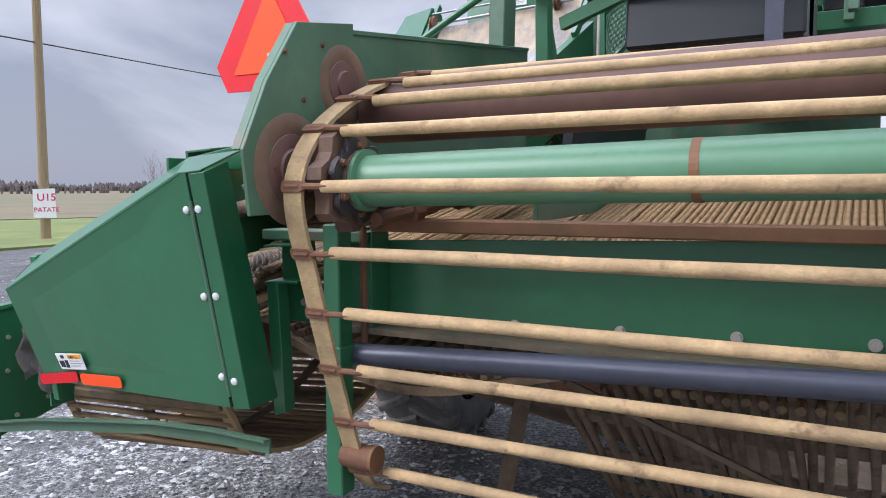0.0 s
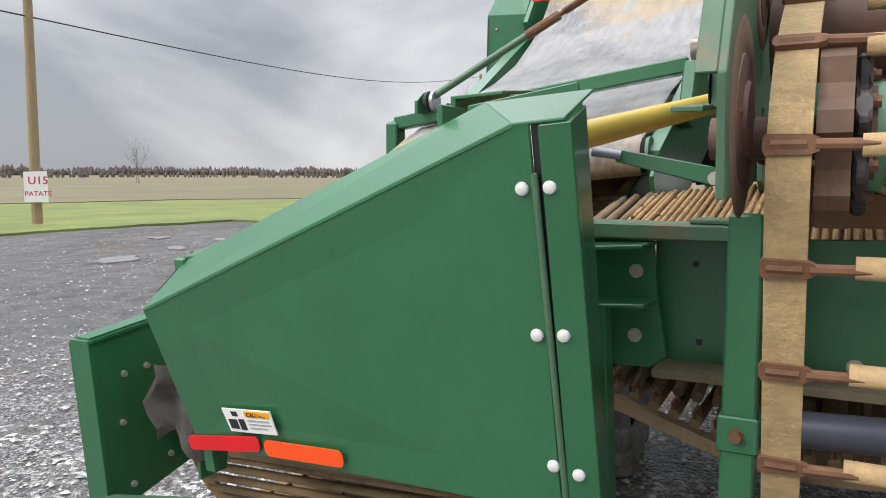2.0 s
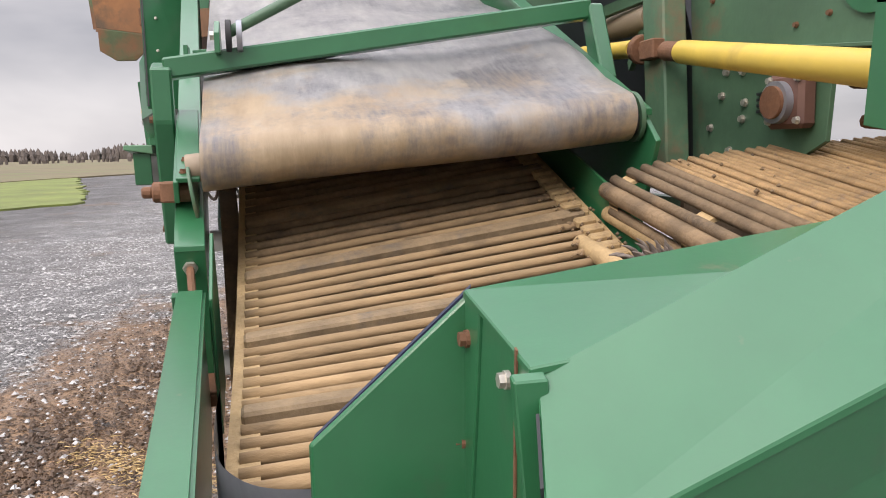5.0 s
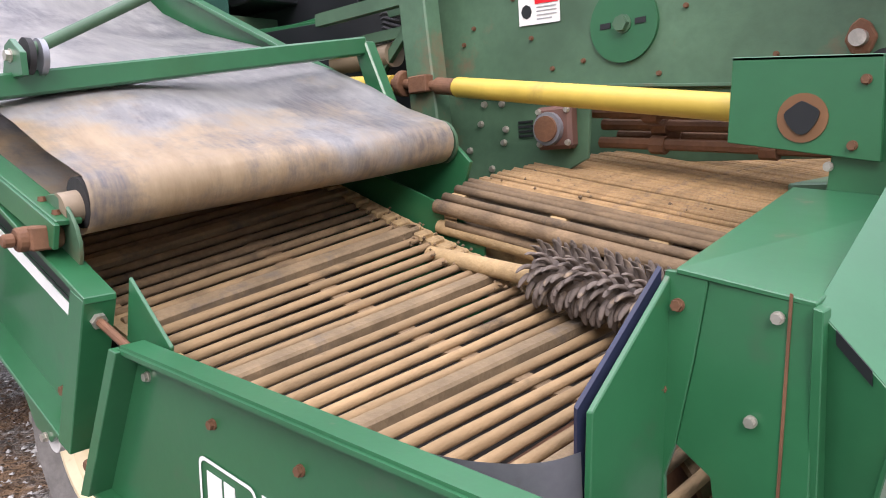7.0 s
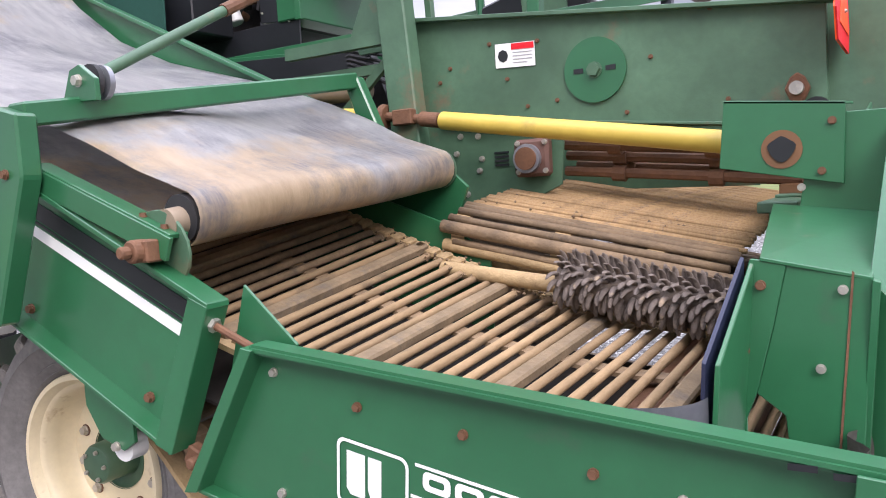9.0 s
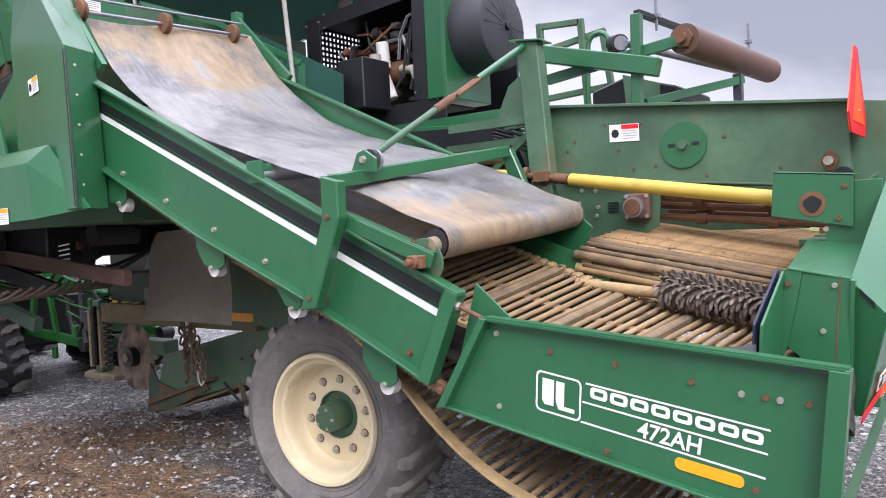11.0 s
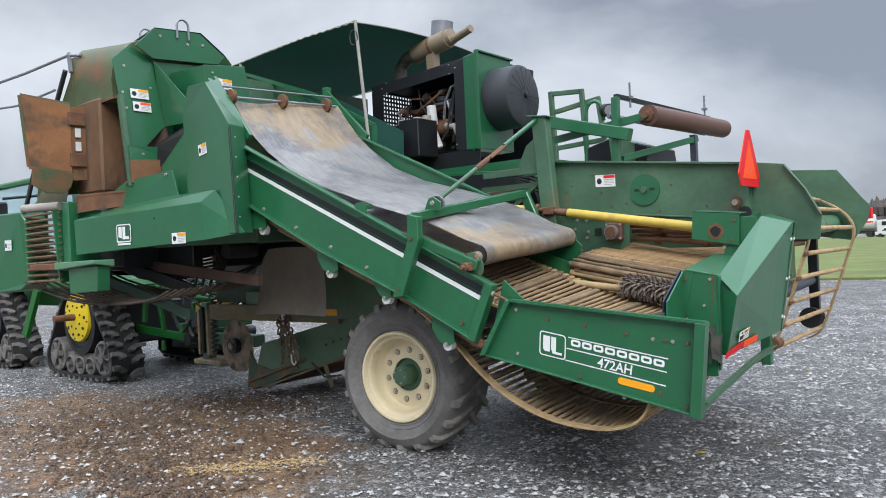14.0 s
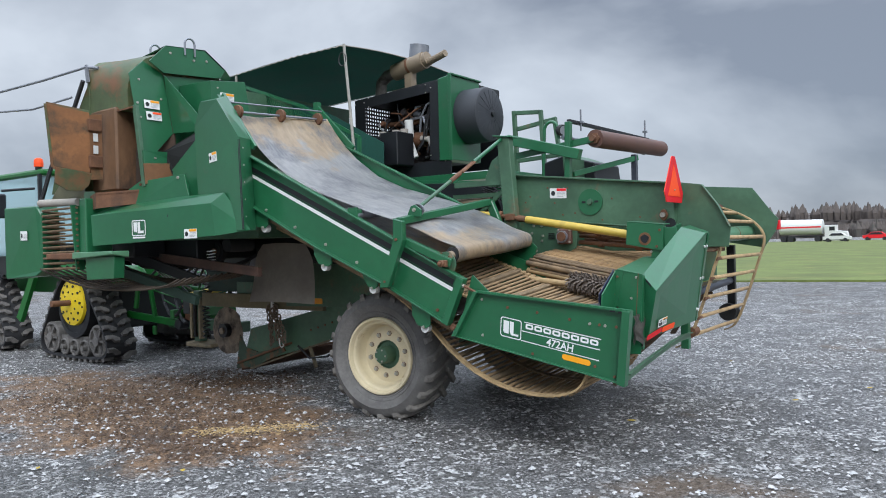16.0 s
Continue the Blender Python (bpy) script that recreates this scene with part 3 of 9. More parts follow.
beam(bm, (0.68, -0.515, 1.555), (1.14, -0.49, 1.37), 0.012, 0.055)
beam(bm, (0.68, -0.49, 1.583), (1.14, -0.462, 1.398), 0.055, 0.012)
arm = part("roller_arm", bm, GREEN, H)
bm = BM()
box(bm, (1.05, -0.53, 1.345), (1.115, -0.485, 1.395))
cyl(bm, (1.083, -0.55, 1.37), (1.083, -0.46, 1.37), 0.026, 16)
cyl(bm, (1.083, -0.575, 1.37), (1.083, -0.55, 1.37), 0.015, 10)
part("roller_bearing", bevel(bm, 0.004), RUST, arm)
for x in (1.04, 1.11):
    bolt((x, -0.475, 1.589 - 0.402 * (x - 0.68)), (0, 0, 1), arm, 0.009, RUST)
bm = BM()
beam(bm, (0.20, -0.5, 1.79), (0.20, -0.44, 1.795), 0.05, 0.05)
box(bm, (0.15, -0.53, 1.73), (0.25, -0.515, 1.83))
part("idler_bracket", bm, GREEN, H)
part("idler_roller", cyl(BM(), (0.20, -0.50, 1.765), (0.20, 0.68, 1.865), 0.03, 14), GALV, H, smooth=True)

# yoke over the belt and its tie rod
bm = BM()
beam(bm, (0.70, -0.545, 1.70), (0.70, 0.75, 1.885), 0.07, 0.06)
yoke = part("belt_yoke", bevel(bm, 0.006), GREEN, H, "green square tube yoke over the belt")
post_n = part("yoke_post", bevel(plate_y(BM(), [(0.655, 1.725), (0.745, 1.70), (0.745, 1.55), (0.594, 1.19), (0.506, 1.181), (0.665, 1.55)], WEB - 0.115, WEB - 0.058), 0.006), GREEN, yoke)
post_n.matrix_world = SWING
part("yoke_post", bevel(plate_y(BM(), [(0.665, 1.90), (0.735, 1.90), (0.84, 1.66), (0.76, 1.64)], 0.735, 0.785), 0.006), GREEN, yoke)
part("yoke_gusset", plate_y(BM(), [(0.66, 1.74), (0.80, 1.735), (0.80, 1.79), (0.74, 1.83), (0.70, 1.82)], -0.40, -0.385), GREEN, yoke)
for k in range(2):
    part("pivot_disc", cyl(BM(), (0.735, -0.37 + 0.03 * k, 1.79), (0.735, -0.355 + 0.03 * k, 1.79), 0.045, 20), GALV if k else RUBBER_DARK, yoke, smooth=True)
bolt((0.735, -0.40, 1.79), (0, -1, 0), yoke, 0.016)
for x, z in ((0.695, 1.56), (0.575, 1.235)):
    bolt((x, -0.585, z), (0.055, -1, 0), yoke, 0.012, RUST)
bm = BM()
pipe(bm, [(0.735, -0.36, 1.80), (0.737, 0.1, 2.04)], 0.016, 10)
rod = part("tie_rod", bm, GREEN_WORN, H, "green tie rod with a rusty turnbuckle", smooth=True)
bm = BM()
pipe(bm, [(0.737, 0.1, 2.04), (0.737, 0.24, 2.112)], 0.02, 10)
pipe(bm, [(0.72, 0.26, 2.122), (0.72, 0.46, 2.226)], 0.009, 6)
pipe(bm, [(0.754, 0.26, 2.122), (0.754, 0.46, 2.226)], 0.009, 6)
pipe(bm, [(0.737, 0.24, 2.112), (0.737, 0.50, 2.247)], 0.01, 6)
part("turnbuckle", bm, RUST, rod)
part("upper_rod", pipe(BM(), [(0.737, 0.46, 2.226), (0.737, 0.95, 2.48), (0.74, 1.04, 2.50)], 0.018, 10), GREEN, rod, smooth=True)


# chain of bars: side tail ------------------------------------------------
def along(path, step, closed=False):
    """Points at even steps along a polyline in (a, b)."""
    pts = [Vector((*p, 0)) for p in path]
    out, left = [], 0.0
    for p, q in zip(pts, pts[1:]):
        length, d = (q - p).length, (q - p).normalized()
        s = left
        while s < length:
            out.append((p + d * s, d))
            s += step
        left = s - length
    return out


def smooth_path3(path, rounds=2):
    for _ in range(rounds):
        out = [Vector(path[0])]
        for p, q in zip(path, path[1:]):
            out += [Vector(p).lerp(Vector(q), 0.25), Vector(p).lerp(Vector(q), 0.75)]
        path = out + [Vector(path[-1])]
    return path


def smooth_path(path, rounds=2):
    for _ in range(rounds):
        new_path = [path[0]]
        for (x0, y0), (x1, y1) in zip(path, path[1:]):
            new_path += [(0.75 * x0 + 0.25 * x1, 0.75 * y0 + 0.25 * y1), (0.25 * x0 + 0.75 * x1, 0.25 * y0 + 0.75 * y1)]
        path = new_path + [path[-1]]
    return path


def bar_mesh(name, length, r, material, seg=8, knobs=0.35, seedn=0):
    """A bar along +y from the origin, slightly lumpy with caked mud."""
    b = BM()
    rings = []
    for i in range(7):
        f = i / 6
        ring = []
        for k in range(seg):
            a = 2 * math.pi * k / seg
            rr = r * (1 + knobs * noise.noise((k * 1.3 + seedn, f * 9, seedn * 3.1)))
            ring.append(b.verts.new((rr * math.cos(a), f * length, rr * math.sin(a))))
        rings.append(ring)
    for p, q in zip(rings, rings[1:]):
        for k in range(seg):
            b.faces.new((p[k], p[(k + 1) % seg], q[(k + 1) % seg], q[k]))
    b.faces.new(rings[0][::-1])
    b.faces.new(rings[-1])
    bmesh.ops.recalc_face_normals(b, faces=b.faces[:])
    me = bpy.data.meshes.new(name)
    b.to_mesh(me)
    b.free()
    me.materials.append(material)
    for p in me.polygons:
        p.use_smooth = len(p.vertices) == 4
    return me


def place(name, me, m, parent):
    ob = new(name, me)
    ob.parent = parent
    ob.matrix_parent_inverse = parent.matrix_world.inverted()
    ob.matrix_world = m
    return ob


def band(path, y0, y1, th, roll=0.0, lift=0.0):
    """A flat band that follows a path of (x, z)."""
    b = BM()
    prev_ring = None
    for i, (x, z) in enumerate(path):
        q, p = path[min(i + 1, len(path) - 1)], path[max(i - 1, 0)]
        t = Vector((q[0] - p[0], q[1] - p[1])).normalized()
        nx, nz = -t.y, t.x
        ring = [b.verts.new((x + nx * (lift + s), y, z + nz * (lift + s) + roll * y)) for y, s in ((y0, 0), (y1, 0), (y1, th), (y0, th))]
        if prev_ring:
            for k in range(4):
                b.faces.new((prev_ring[k], prev_ring[(k + 1) % 4], ring[(k + 1) % 4], ring[k]))
        else:
            b.faces.new(ring[::-1])
        prev_ring = ring
    b.faces.new(prev_ring)
    return b


Y0, Y1 = -0.345, 0.56
arc = [(2.04 + 0.205 * math.cos(a), 0.795 + 0.205 * math.sin(a)) for a in np.linspace(radians(80), radians(-45), 8)]
upper = [(-0.9, 1.93), (0.0, 1.57), (0.5, 1.37), (1.0, 1.175), (1.47, 1.055), (1.8, 1.018), (1.98, 1.003)]
lower = [(2.12, 0.51), (2.0, 0.445), (1.82, 0.415), (1.51, 0.44), (1.22, 0.55), (0.99, 0.71), (0.82, 0.88), (0.45, 1.145), (-0.15, 1.40), (-0.9, 1.70)]
loop = smooth_path(upper + arc + lower)


def lean(x, z):
    """How steeply a bar rises towards the far side: more at the head of the top run than at the tail."""
    if z < 0.99 and x < 2.1 and z < 1.45 - 0.42 * x - 0.02:
        return ROLL
    return float(np.interp(x, [0.4, 0.85, 1.1, 1.5, 1.9, 2.15], [0.13, 0.15, 0.14, 0.095, 0.045, ROLL * 0.6]))


def leaning(path, y0, y1, th, lift):
    """A flat band along the chain, following the lean of its bars."""
    b = BM()
    prev_ring = None
    for i, (x, z) in enumerate(path):
        q, p = path[min(i + 1, len(path) - 1)], path[max(i - 1, 0)]
        t = Vector((q[0] - p[0], q[1] - p[1])).normalized()
        nx, nz = -t.y, t.x
        ring = [b.verts.new((x + nx * (lift + s), y, z + nz * (lift + s) - 0.004 + lean(x, z) * (y - Y0))) for y, s in ((y0, 0), (y1, 0), (y1, th), (y0, th))]
        if prev_ring:
            for k in range(4):
                b.faces.new((prev_ring[k], prev_ring[(k + 1) % 4], ring[(k + 1) % 4], ring[k]))
        else:
            b.faces.new(ring[::-1])
        prev_ring = ring
    b.faces.new(prev_ring)
    return b


web = part("side_chain_band", leaning(loop, Y0 - 0.02, Y0 + 0.03, 0.014, -0.014), BAND, H, "mud-caked rubber band of the bar chain")
part("side_chain_band", leaning(loop, Y1 - 0.035, Y1 + 0.02, 0.016, -0.012), BAND, H, "mud-caked rubber band of the bar chain")
part("side_chain_band", leaning(loop, 0.10, 0.15, 0.01, -0.016), BAR_DARK, H)
b = BM()
box(b, (-0.016, Y1 - Y0 - 0.045, -0.004), (0.016, Y1 - Y0 + 0.012, 0.019))
bevel(b, 0.005)
clip_me = bpy.data.meshes.new("bar_clip")
b.to_mesh(clip_me)
b.free()
clip_me.materials.append(BAND)
variants = [bar_mesh("chain_bar", Y1 - Y0, 0.0118, BED_BAR, 10, 0.2, s) for s in range(4)]
# darker copies: the belt's shade put into the bar colour
variants_shaded = [bar_mesh("chain_bar", Y1 - Y0, 0.0118, BAR_DARK, 10, 0.2, s + 50) for s in range(4)]
flight = bmesh.new()
box(flight, (-0.021, 0, -0.012), (0.021, Y1 - Y0, 0.019))
bevel(flight, 0.006)
flight_me = bpy.data.meshes.new("chain_flight")
flight.to_mesh(flight_me)
flight.free()
flight_me.materials.append(mat("grey_mud_flight", (0.23, 0.165, 0.095), 0.85, var=0.35, scale=7, bump=0.5, bump_scale=50, stain=(0.1, 0.09, 0.08), stain_amt=0.3, stain_scale=5, island=True))
for k, (p, d) in enumerate(along(loop, 0.048)):
    turn = Matrix.Rotation(-math.atan2(d.y, d.x), 4, 'Y')
    m = Matrix.Translation((p.x, Y0, p.y - 0.004)) @ Matrix.Rotation(math.atan(lean(p.x, p.y)), 4, 'X') @ turn
    if k % 7 == 3:
        place("chain_flight", flight_me, m, web)
    else:
        place("chain_bar", (variants_shaded if p.x < 1.02 else variants)[k % 4], m, web)
    if d.x > 0.3 and p.y > 0.9 and 0.6 < p.x:
        place("bar_clip", clip_me, m, web)
part("end_drum", cyl(BM(), (2.04, -0.27, 0.80), (2.04, 0.55, 0.86), 0.16, 24), RUST, H, smooth=True)
bm = BM()
cyl(bm, (2.04, -0.37, 0.80), (2.04, -0.345, 0.80), 0.06, 20)
part("end_disc", bm, RUST, H, smooth=True)

# added dark sheet: shade between the bars, put in as colour
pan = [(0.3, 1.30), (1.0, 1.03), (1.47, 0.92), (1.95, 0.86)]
part("trough_pan", band(pan, -0.37, 0.58, 0.008, 0.06), mat("gap_shade_dark", (0.022, 0.018, 0.015), 0.9, var=0.4, scale=6, stain=(0.05, 0.036, 0.024), stain_amt=0.22, stain_scale=9), H, "dark pan added to shade the gaps under the bar chain")

# lettered tail trough ----------------------------------------------------
TP = [(1.32, 1.15), (2.50, 1.035), (2.45, 0.555), (1.11, 0.82)]
tail = part("tail_side_panel", plate_y(BM(), TP, -0.365, -0.355), GREEN, H, "green trough side panel with white lettering")
bm = BM()
slab(bm, [(1.31, -0.405, 1.14), (1.31, -0.345, 1.14), (1.31, -0.345, 1.16), (1.31, -0.405, 1.16)],
     [(2.505, -0.405, 1.025), (2.505, -0.345, 1.025), (2.505, -0.345, 1.045), (2.505, -0.405, 1.045)])
bevel(bm, 0.006, 2)
part("top_flange", bm, GREEN, tail)
part("front_flange", slab(BM(), [(1.30, -0.415, 1.155), (1.33, -0.415, 1.15), (1.33, -0.36, 1.15), (1.30, -0.36, 1.155)],
                          [(1.09, -0.415, 0.815), (1.13, -0.415, 0.82), (1.13, -0.36, 0.82), (1.09, -0.36, 0.815)]), GREEN, tail)
part("bottom_flange", slab(BM(), [(1.11, -0.40, 0.815), (1.11, -0.36, 0.815), (1.11, -0.36, 0.825), (1.11, -0.40, 0.825)],
                           [(2.45, -0.40, 0.55), (2.45, -0.36, 0.55), (2.45, -0.36, 0.56), (2.45, -0.40, 0.56)]), GREEN, tail)
bm = BM()
slab(bm, [(2.505, -0.415, 1.04), (2.505, -0.35, 1.04), (2.49, -0.35, 1.04), (2.49, -0.415, 1.04)],
     [(2.455, -0.415, 0.545), (2.455, -0.35, 0.545), (2.44, -0.35, 0.545), (2.44, -0.415, 0.545)])
slab(bm, [(2.45, -0.42, 1.04), (2.505, -0.42, 1.035), (2.505, -0.412, 1.035), (2.45, -0.412, 1.04)],
     [(2.40, -0.42, 0.56), (2.455, -0.42, 0.545), (2.455, -0.412, 0.545), (2.40, -0.412, 0.56)])
part("end_flange", bm, GREEN, tail)
for x, z, s in ((1.345, 1.095, 1), (1.343, 0.833, 1), (1.56, 1.04, 0), (1.80, 1.01, 0), (1.756, 0.719, 0), (2.05, 0.97, 0), (2.20, 0.945, 1), (2.27, 0.94, 0), (2.31, 0.935, 1),
                (2.39, 0.93, 0), (2.37, 0.60, 0), (2.23, 0.66, 0), (2.02, 0.62, 1)):
    bolt((x, -0.366, z), (0, -1, 0), tail, 0.010, STEEL if s else RUST)
bm = BM()
for x, z in ((2.38, 1.035), (2.44, 1.028)):
    box(bm, (x - 0.02, -0.4065, z - 0.003), (x + 0.02, -0.405, z + 0.007))
part("bolt_slot", bm, DECAL_BLACK, tail)

for x, z in ((2.20, 0.945), (2.31, 0.935), (2.39, 0.93), (2.40, 0.80), (2.37, 0.62), (2.23, 0.66), (2.30, 0.80)):
    bolt((x, -0.354, z), (0, 1, 0), tail, 0.009, STEEL)

# printed marks on the trough: emblem, ruled lines, name blocks, model number
U = Vector((0.985, 0, -0.172))
V = Vector((0.08, 0, 0.997))


def on_tail(o, uv, lift=0.003):
    return [Vector((o[0], -0.365 - lift, o[1])) + U * a + V * b for a, b in uv]


def print_shape(name, o, uv, lift=0.0025, material=None):
    return part(name, slab(BM(), on_tail(o, uv, lift - 0.0015), on_tail(o, uv, lift)), material or WHITE, tail)


EM = (1.492, 0.836)
bm = BM()
ring_o, ring_i = rounded(0, 0, 0.175, 0.142, 0.02), rounded(0.007, 0.007, 0.168, 0.135, 0.015)
a3, b3 = [bm.verts.new(p) for p in on_tail(EM, ring_o, 0.0025)], [bm.verts.new(p) for p in on_tail(EM, ring_i, 0.0025)]
for i in range(len(a3)):
    j = (i + 1) % len(a3)
    bm.faces.new((a3[i], a3[j], b3[j], b3[i]))
part("emblem_border", bm, WHITE, tail)
print_shape("emblem_block", EM, [(0.025, 0.04), (0.025, 0.118), (0.07, 0.118), (0.07, 0.028), (0.035, 0.028)])
print_shape("emblem_block", EM, [(0.078, 0.05), (0.078, 0.118), (0.11, 0.118), (0.11, 0.036), (0.15, 0.036), (0.15, 0.022), (0.09, 0.022)])
for (x0, z0), (x1, z1) in (((1.69, 0.943), (2.28, 0.846)), ((1.675, 0.880), (2.27, 0.775)), ((1.665, 0.812), (2.26, 0.702))):
    d = Vector((x1 - x0, 0, z1 - z0))
    q = [Vector((x0, 0, z0)), Vector((x1, 0, z1)), Vector((x1, 0, z1 - 0.006)), Vector((x0, 0, z0 - 0.006))]
    part("ruled_line", slab(BM(), [p + Vector((0, -0.366, 0)) for p in q], [p + Vector((0, -0.3675, 0)) for p in q]), WHITE, tail)
for k in range(8):
    a0 = 0.02 + k * 0.0715
    o = (1.683 + a0 * U.x, 0.884 + a0 * U.z)
    outer, hole = rounded(0, 0.012, 0.062, 0.05, 0.012, 3), rounded(0.014, 0.024, 0.048, 0.038, 0.005, 3)
    bm = BM()
    oa, ha = [bm.verts.new(p) for p in on_tail(o, outer, 0.0025)], [bm.verts.new(p) for p in on_tail(o, hole, 0.0025)]
    for i in range(len(oa)):
        j = (i + 1) % len(oa)
        bm.faces.new((oa[i], oa[j], ha[j], ha[i]))
    part("name_block", bm, WHITE, tail)


def lettering(name, text, size, m, material, parent):
    cu = bpy.data.curves.new(name, 'FONT')
    cu.body, cu.size, cu.extrude, cu.offset = text, size, 0.0008, 0.016 * size
    tmp = bpy.data.objects.new(name, cu)
    scene.collection.objects.link(tmp)
    me = bpy.data.meshes.new_from_object(tmp.evaluated_get(bpy.context.evaluated_depsgraph_get()))
    bpy.data.objects.remove(tmp)
    me.materials.clear()
    me.materials.append(material)
    return place(name, me, m, parent)


m_tail = Matrix(((U.x, -U.z, 0, 0), (0, 0, -1, 0), (U.z, U.x, 0, 0), (0, 0, 0, 1)))
lettering("model_number", "472AH", 0.073, Matrix.Translation((1.865, -0.3695, 0.783)) @ m_tail, WHITE, tail)
part("amber_reflector", slab(BM(), on_tail((1.985, 0.695), rounded(0, 0, 0.215, 0.038, 0.018), 0.001), on_tail((1.985, 0.695), rounded(0, 0, 0.215, 0.038, 0.018), 0.004)), AMBER, tail)

tail.matrix_world = Matrix.Translation((1.4, -0.44, 0.01)) @ Matrix.Rotation(0.048, 4, 'Z') @ Matrix.Diagonal((0.976, 1, 1, 1)) @ Matrix.Translation((-1.368, 0.365, 0))

# joint between elevator and trough
part("joint_plate", plate_y(BM(), [(1.275, 1.285), (1.42, 1.16), (1.34, 0.84), (1.16, 0.91)], -0.412, -0.404), GREEN, H)
bm = BM()
pipe(bm, [(1.20, -0.465, 1.215), (1.345, -0.45, 1.15)], 0.009, 8)
rod = part("joint_rod", bm, RUST, H)
part("joint_nut", cyl(BM(), (1.215, -0.463, 1.208), (1.235, -0.461, 1.199), 0.017, 6), STEEL, rod)
bm = BM()
beam(bm, (1.10, -0.45, 0.90), (1.17, -0.44, 0.865), 0.035, 0.045)
cyl(bm, (1.14, -0.49, 0.885), (1.14, -0.43, 0.885), 0.015, 8)
part("joint_knuckle", bevel(bm, 0.004), RUST, H)

# curved liner at the end of the bed
bm = BM()
prev = None
for x, y in smooth_path([(1.80, -0.375), (1.97, -0.375), (2.10, -0.365), (2.17, -0.335), (2.205, -0.30), (2.218, -0.25)], 2):
    ring = [bm.verts.new((x, y, 0.86)), bm.verts.new((x, y, 1.083))]
    if prev:
        bm.faces.new((prev[0], prev[1], ring[1], ring[0]))
    prev = ring
bmesh.ops.solidify(bm, geom=bm.faces[:], thickness=0.006)
part("end_liner", bm, GALV, H, "curved grey metal liner at the end of the bar chain", smooth=True)
NAVY = mat("dark_blue_liner", (0.02, 0.026, 0.06), 0.5, var=0.25, scale=6, stain=(0.12, 0.1, 0.08), stain_amt=0.1)
edge = [(2.25, -0.075, 1.306), (2.215, -0.25, 1.14), (2.20, -0.25, 0.86), (2.24, -0.075, 0.86)]
part("liner_side", slab(BM(), edge, [(x - 0.007, y + 0.003, z + 0.003) for x, y, z in edge]), NAVY, H, "dark blue liner sheet")

# cross conveyor of thin rods ---------------------------------------------
X0, X1 = 1.20, 2.11
CF = 0.19        # it falls towards the rear
cross = [(2.68, 1.472), (1.6, 1.462), (1.1, 1.442), (0.85, 1.42), (0.68, 1.392)]
cross += [(0.655 + 0.072 * math.cos(a), 1.315 + 0.072 * math.sin(a)) for a in np.linspace(radians(95), radians(265), 8)]
cross_low = [(0.75, 1.19), (1.05, 1.16), (1.5, 1.14), (2.2, 1.12), (2.68, 1.12)]
cross = smooth_path(cross + cross_low, 1)
WEBMUD = mat("tan_web_mud", (0.37, 0.235, 0.11), 0.85, var=0.35, scale=5, bump=0.5, bump_scale=60, stain=(0.10, 0.085, 0.085), stain_amt=0.3, stain_scale=3.2, stretch=(0.45, 3.0, 1.0))
rod_me = [bar_mesh("conveyor_rod", X1 - X0, 0.0088, WEBMUD, 6, 0.3, s + 7) for s in range(3)]
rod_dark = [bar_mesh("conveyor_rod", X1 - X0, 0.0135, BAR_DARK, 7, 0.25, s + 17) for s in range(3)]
turn_x = Matrix.Rotation(radians(-90), 4, 'Z') @ Matrix.Rotation(math.atan(-CF), 4, 'X')
cross_band = None
for x in (X0 + 0.005, 1.56, 1.85):
    b = BM()
    prev_ring = None
    for i, (y, z) in enumerate(cross):
        ring = [b.verts.new((x + dx, y, z - 0.016 - CF * (x + dx - 1.2) + dz)) for dx, dz in ((0, 0), (0.05, 0), (0.05, 0.01), (0, 0.01))]
        if prev_ring:
            for k in range(4):
                b.faces.new((prev_ring[k], prev_ring[(k + 1) % 4], ring[(k + 1) % 4], ring[k]))
        prev_ring = ring
    ob = part("cross_conveyor_band", b, BAND, H)
    cross_band = cross_band or ob
k = 0
for p, d in along(cross, 0.0215):
    k += 1
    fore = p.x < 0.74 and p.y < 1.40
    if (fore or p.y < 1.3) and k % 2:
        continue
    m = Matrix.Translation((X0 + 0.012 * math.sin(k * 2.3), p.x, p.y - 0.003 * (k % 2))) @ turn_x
    # front roll and lower run take the thicker, darker rods
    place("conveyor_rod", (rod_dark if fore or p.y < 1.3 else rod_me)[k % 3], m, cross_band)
# mud packed between the rods of the top run
b = BM()
prev_ring = None
for y in np.linspace(0.72, 2.6, 48):
    zt = float(np.interp(y, [0.68, 0.85, 1.1, 1.6, 2.68], [1.392, 1.42, 1.442, 1.462, 1.472]))
    ring = [b.verts.new((x, y, zt - 0.0035 - CF * (x - X0) + 0.004 * noise.noise((x * 5, y * 23, 2)))) for x in np.linspace(X0 + 0.03, X1 - 0.02, 24)]
    if prev_ring:
        for i in range(23):
            b.faces.new((prev_ring[i], prev_ring[i + 1], ring[i + 1], ring[i]))
    prev_ring = ring
bmesh.ops.solidify(b, geom=b.faces[:], thickness=0.006)
part("packed_mud", b, WEBMUD, cross_band, "tan mud packed between the rods", smooth=True)
for y, z, x1 in ((0.592, 1.338, 2.18), (0.60, 1.275, 2.18), (0.655, 1.232, 1.62)):
    part("edge_roller", cyl(BM(), (1.17, y, z), (x1, y, z - CF * (x1 - 1.17)), 0.022, 12), BAR_DARK if z > 1.3 else BAND, H, smooth=True)
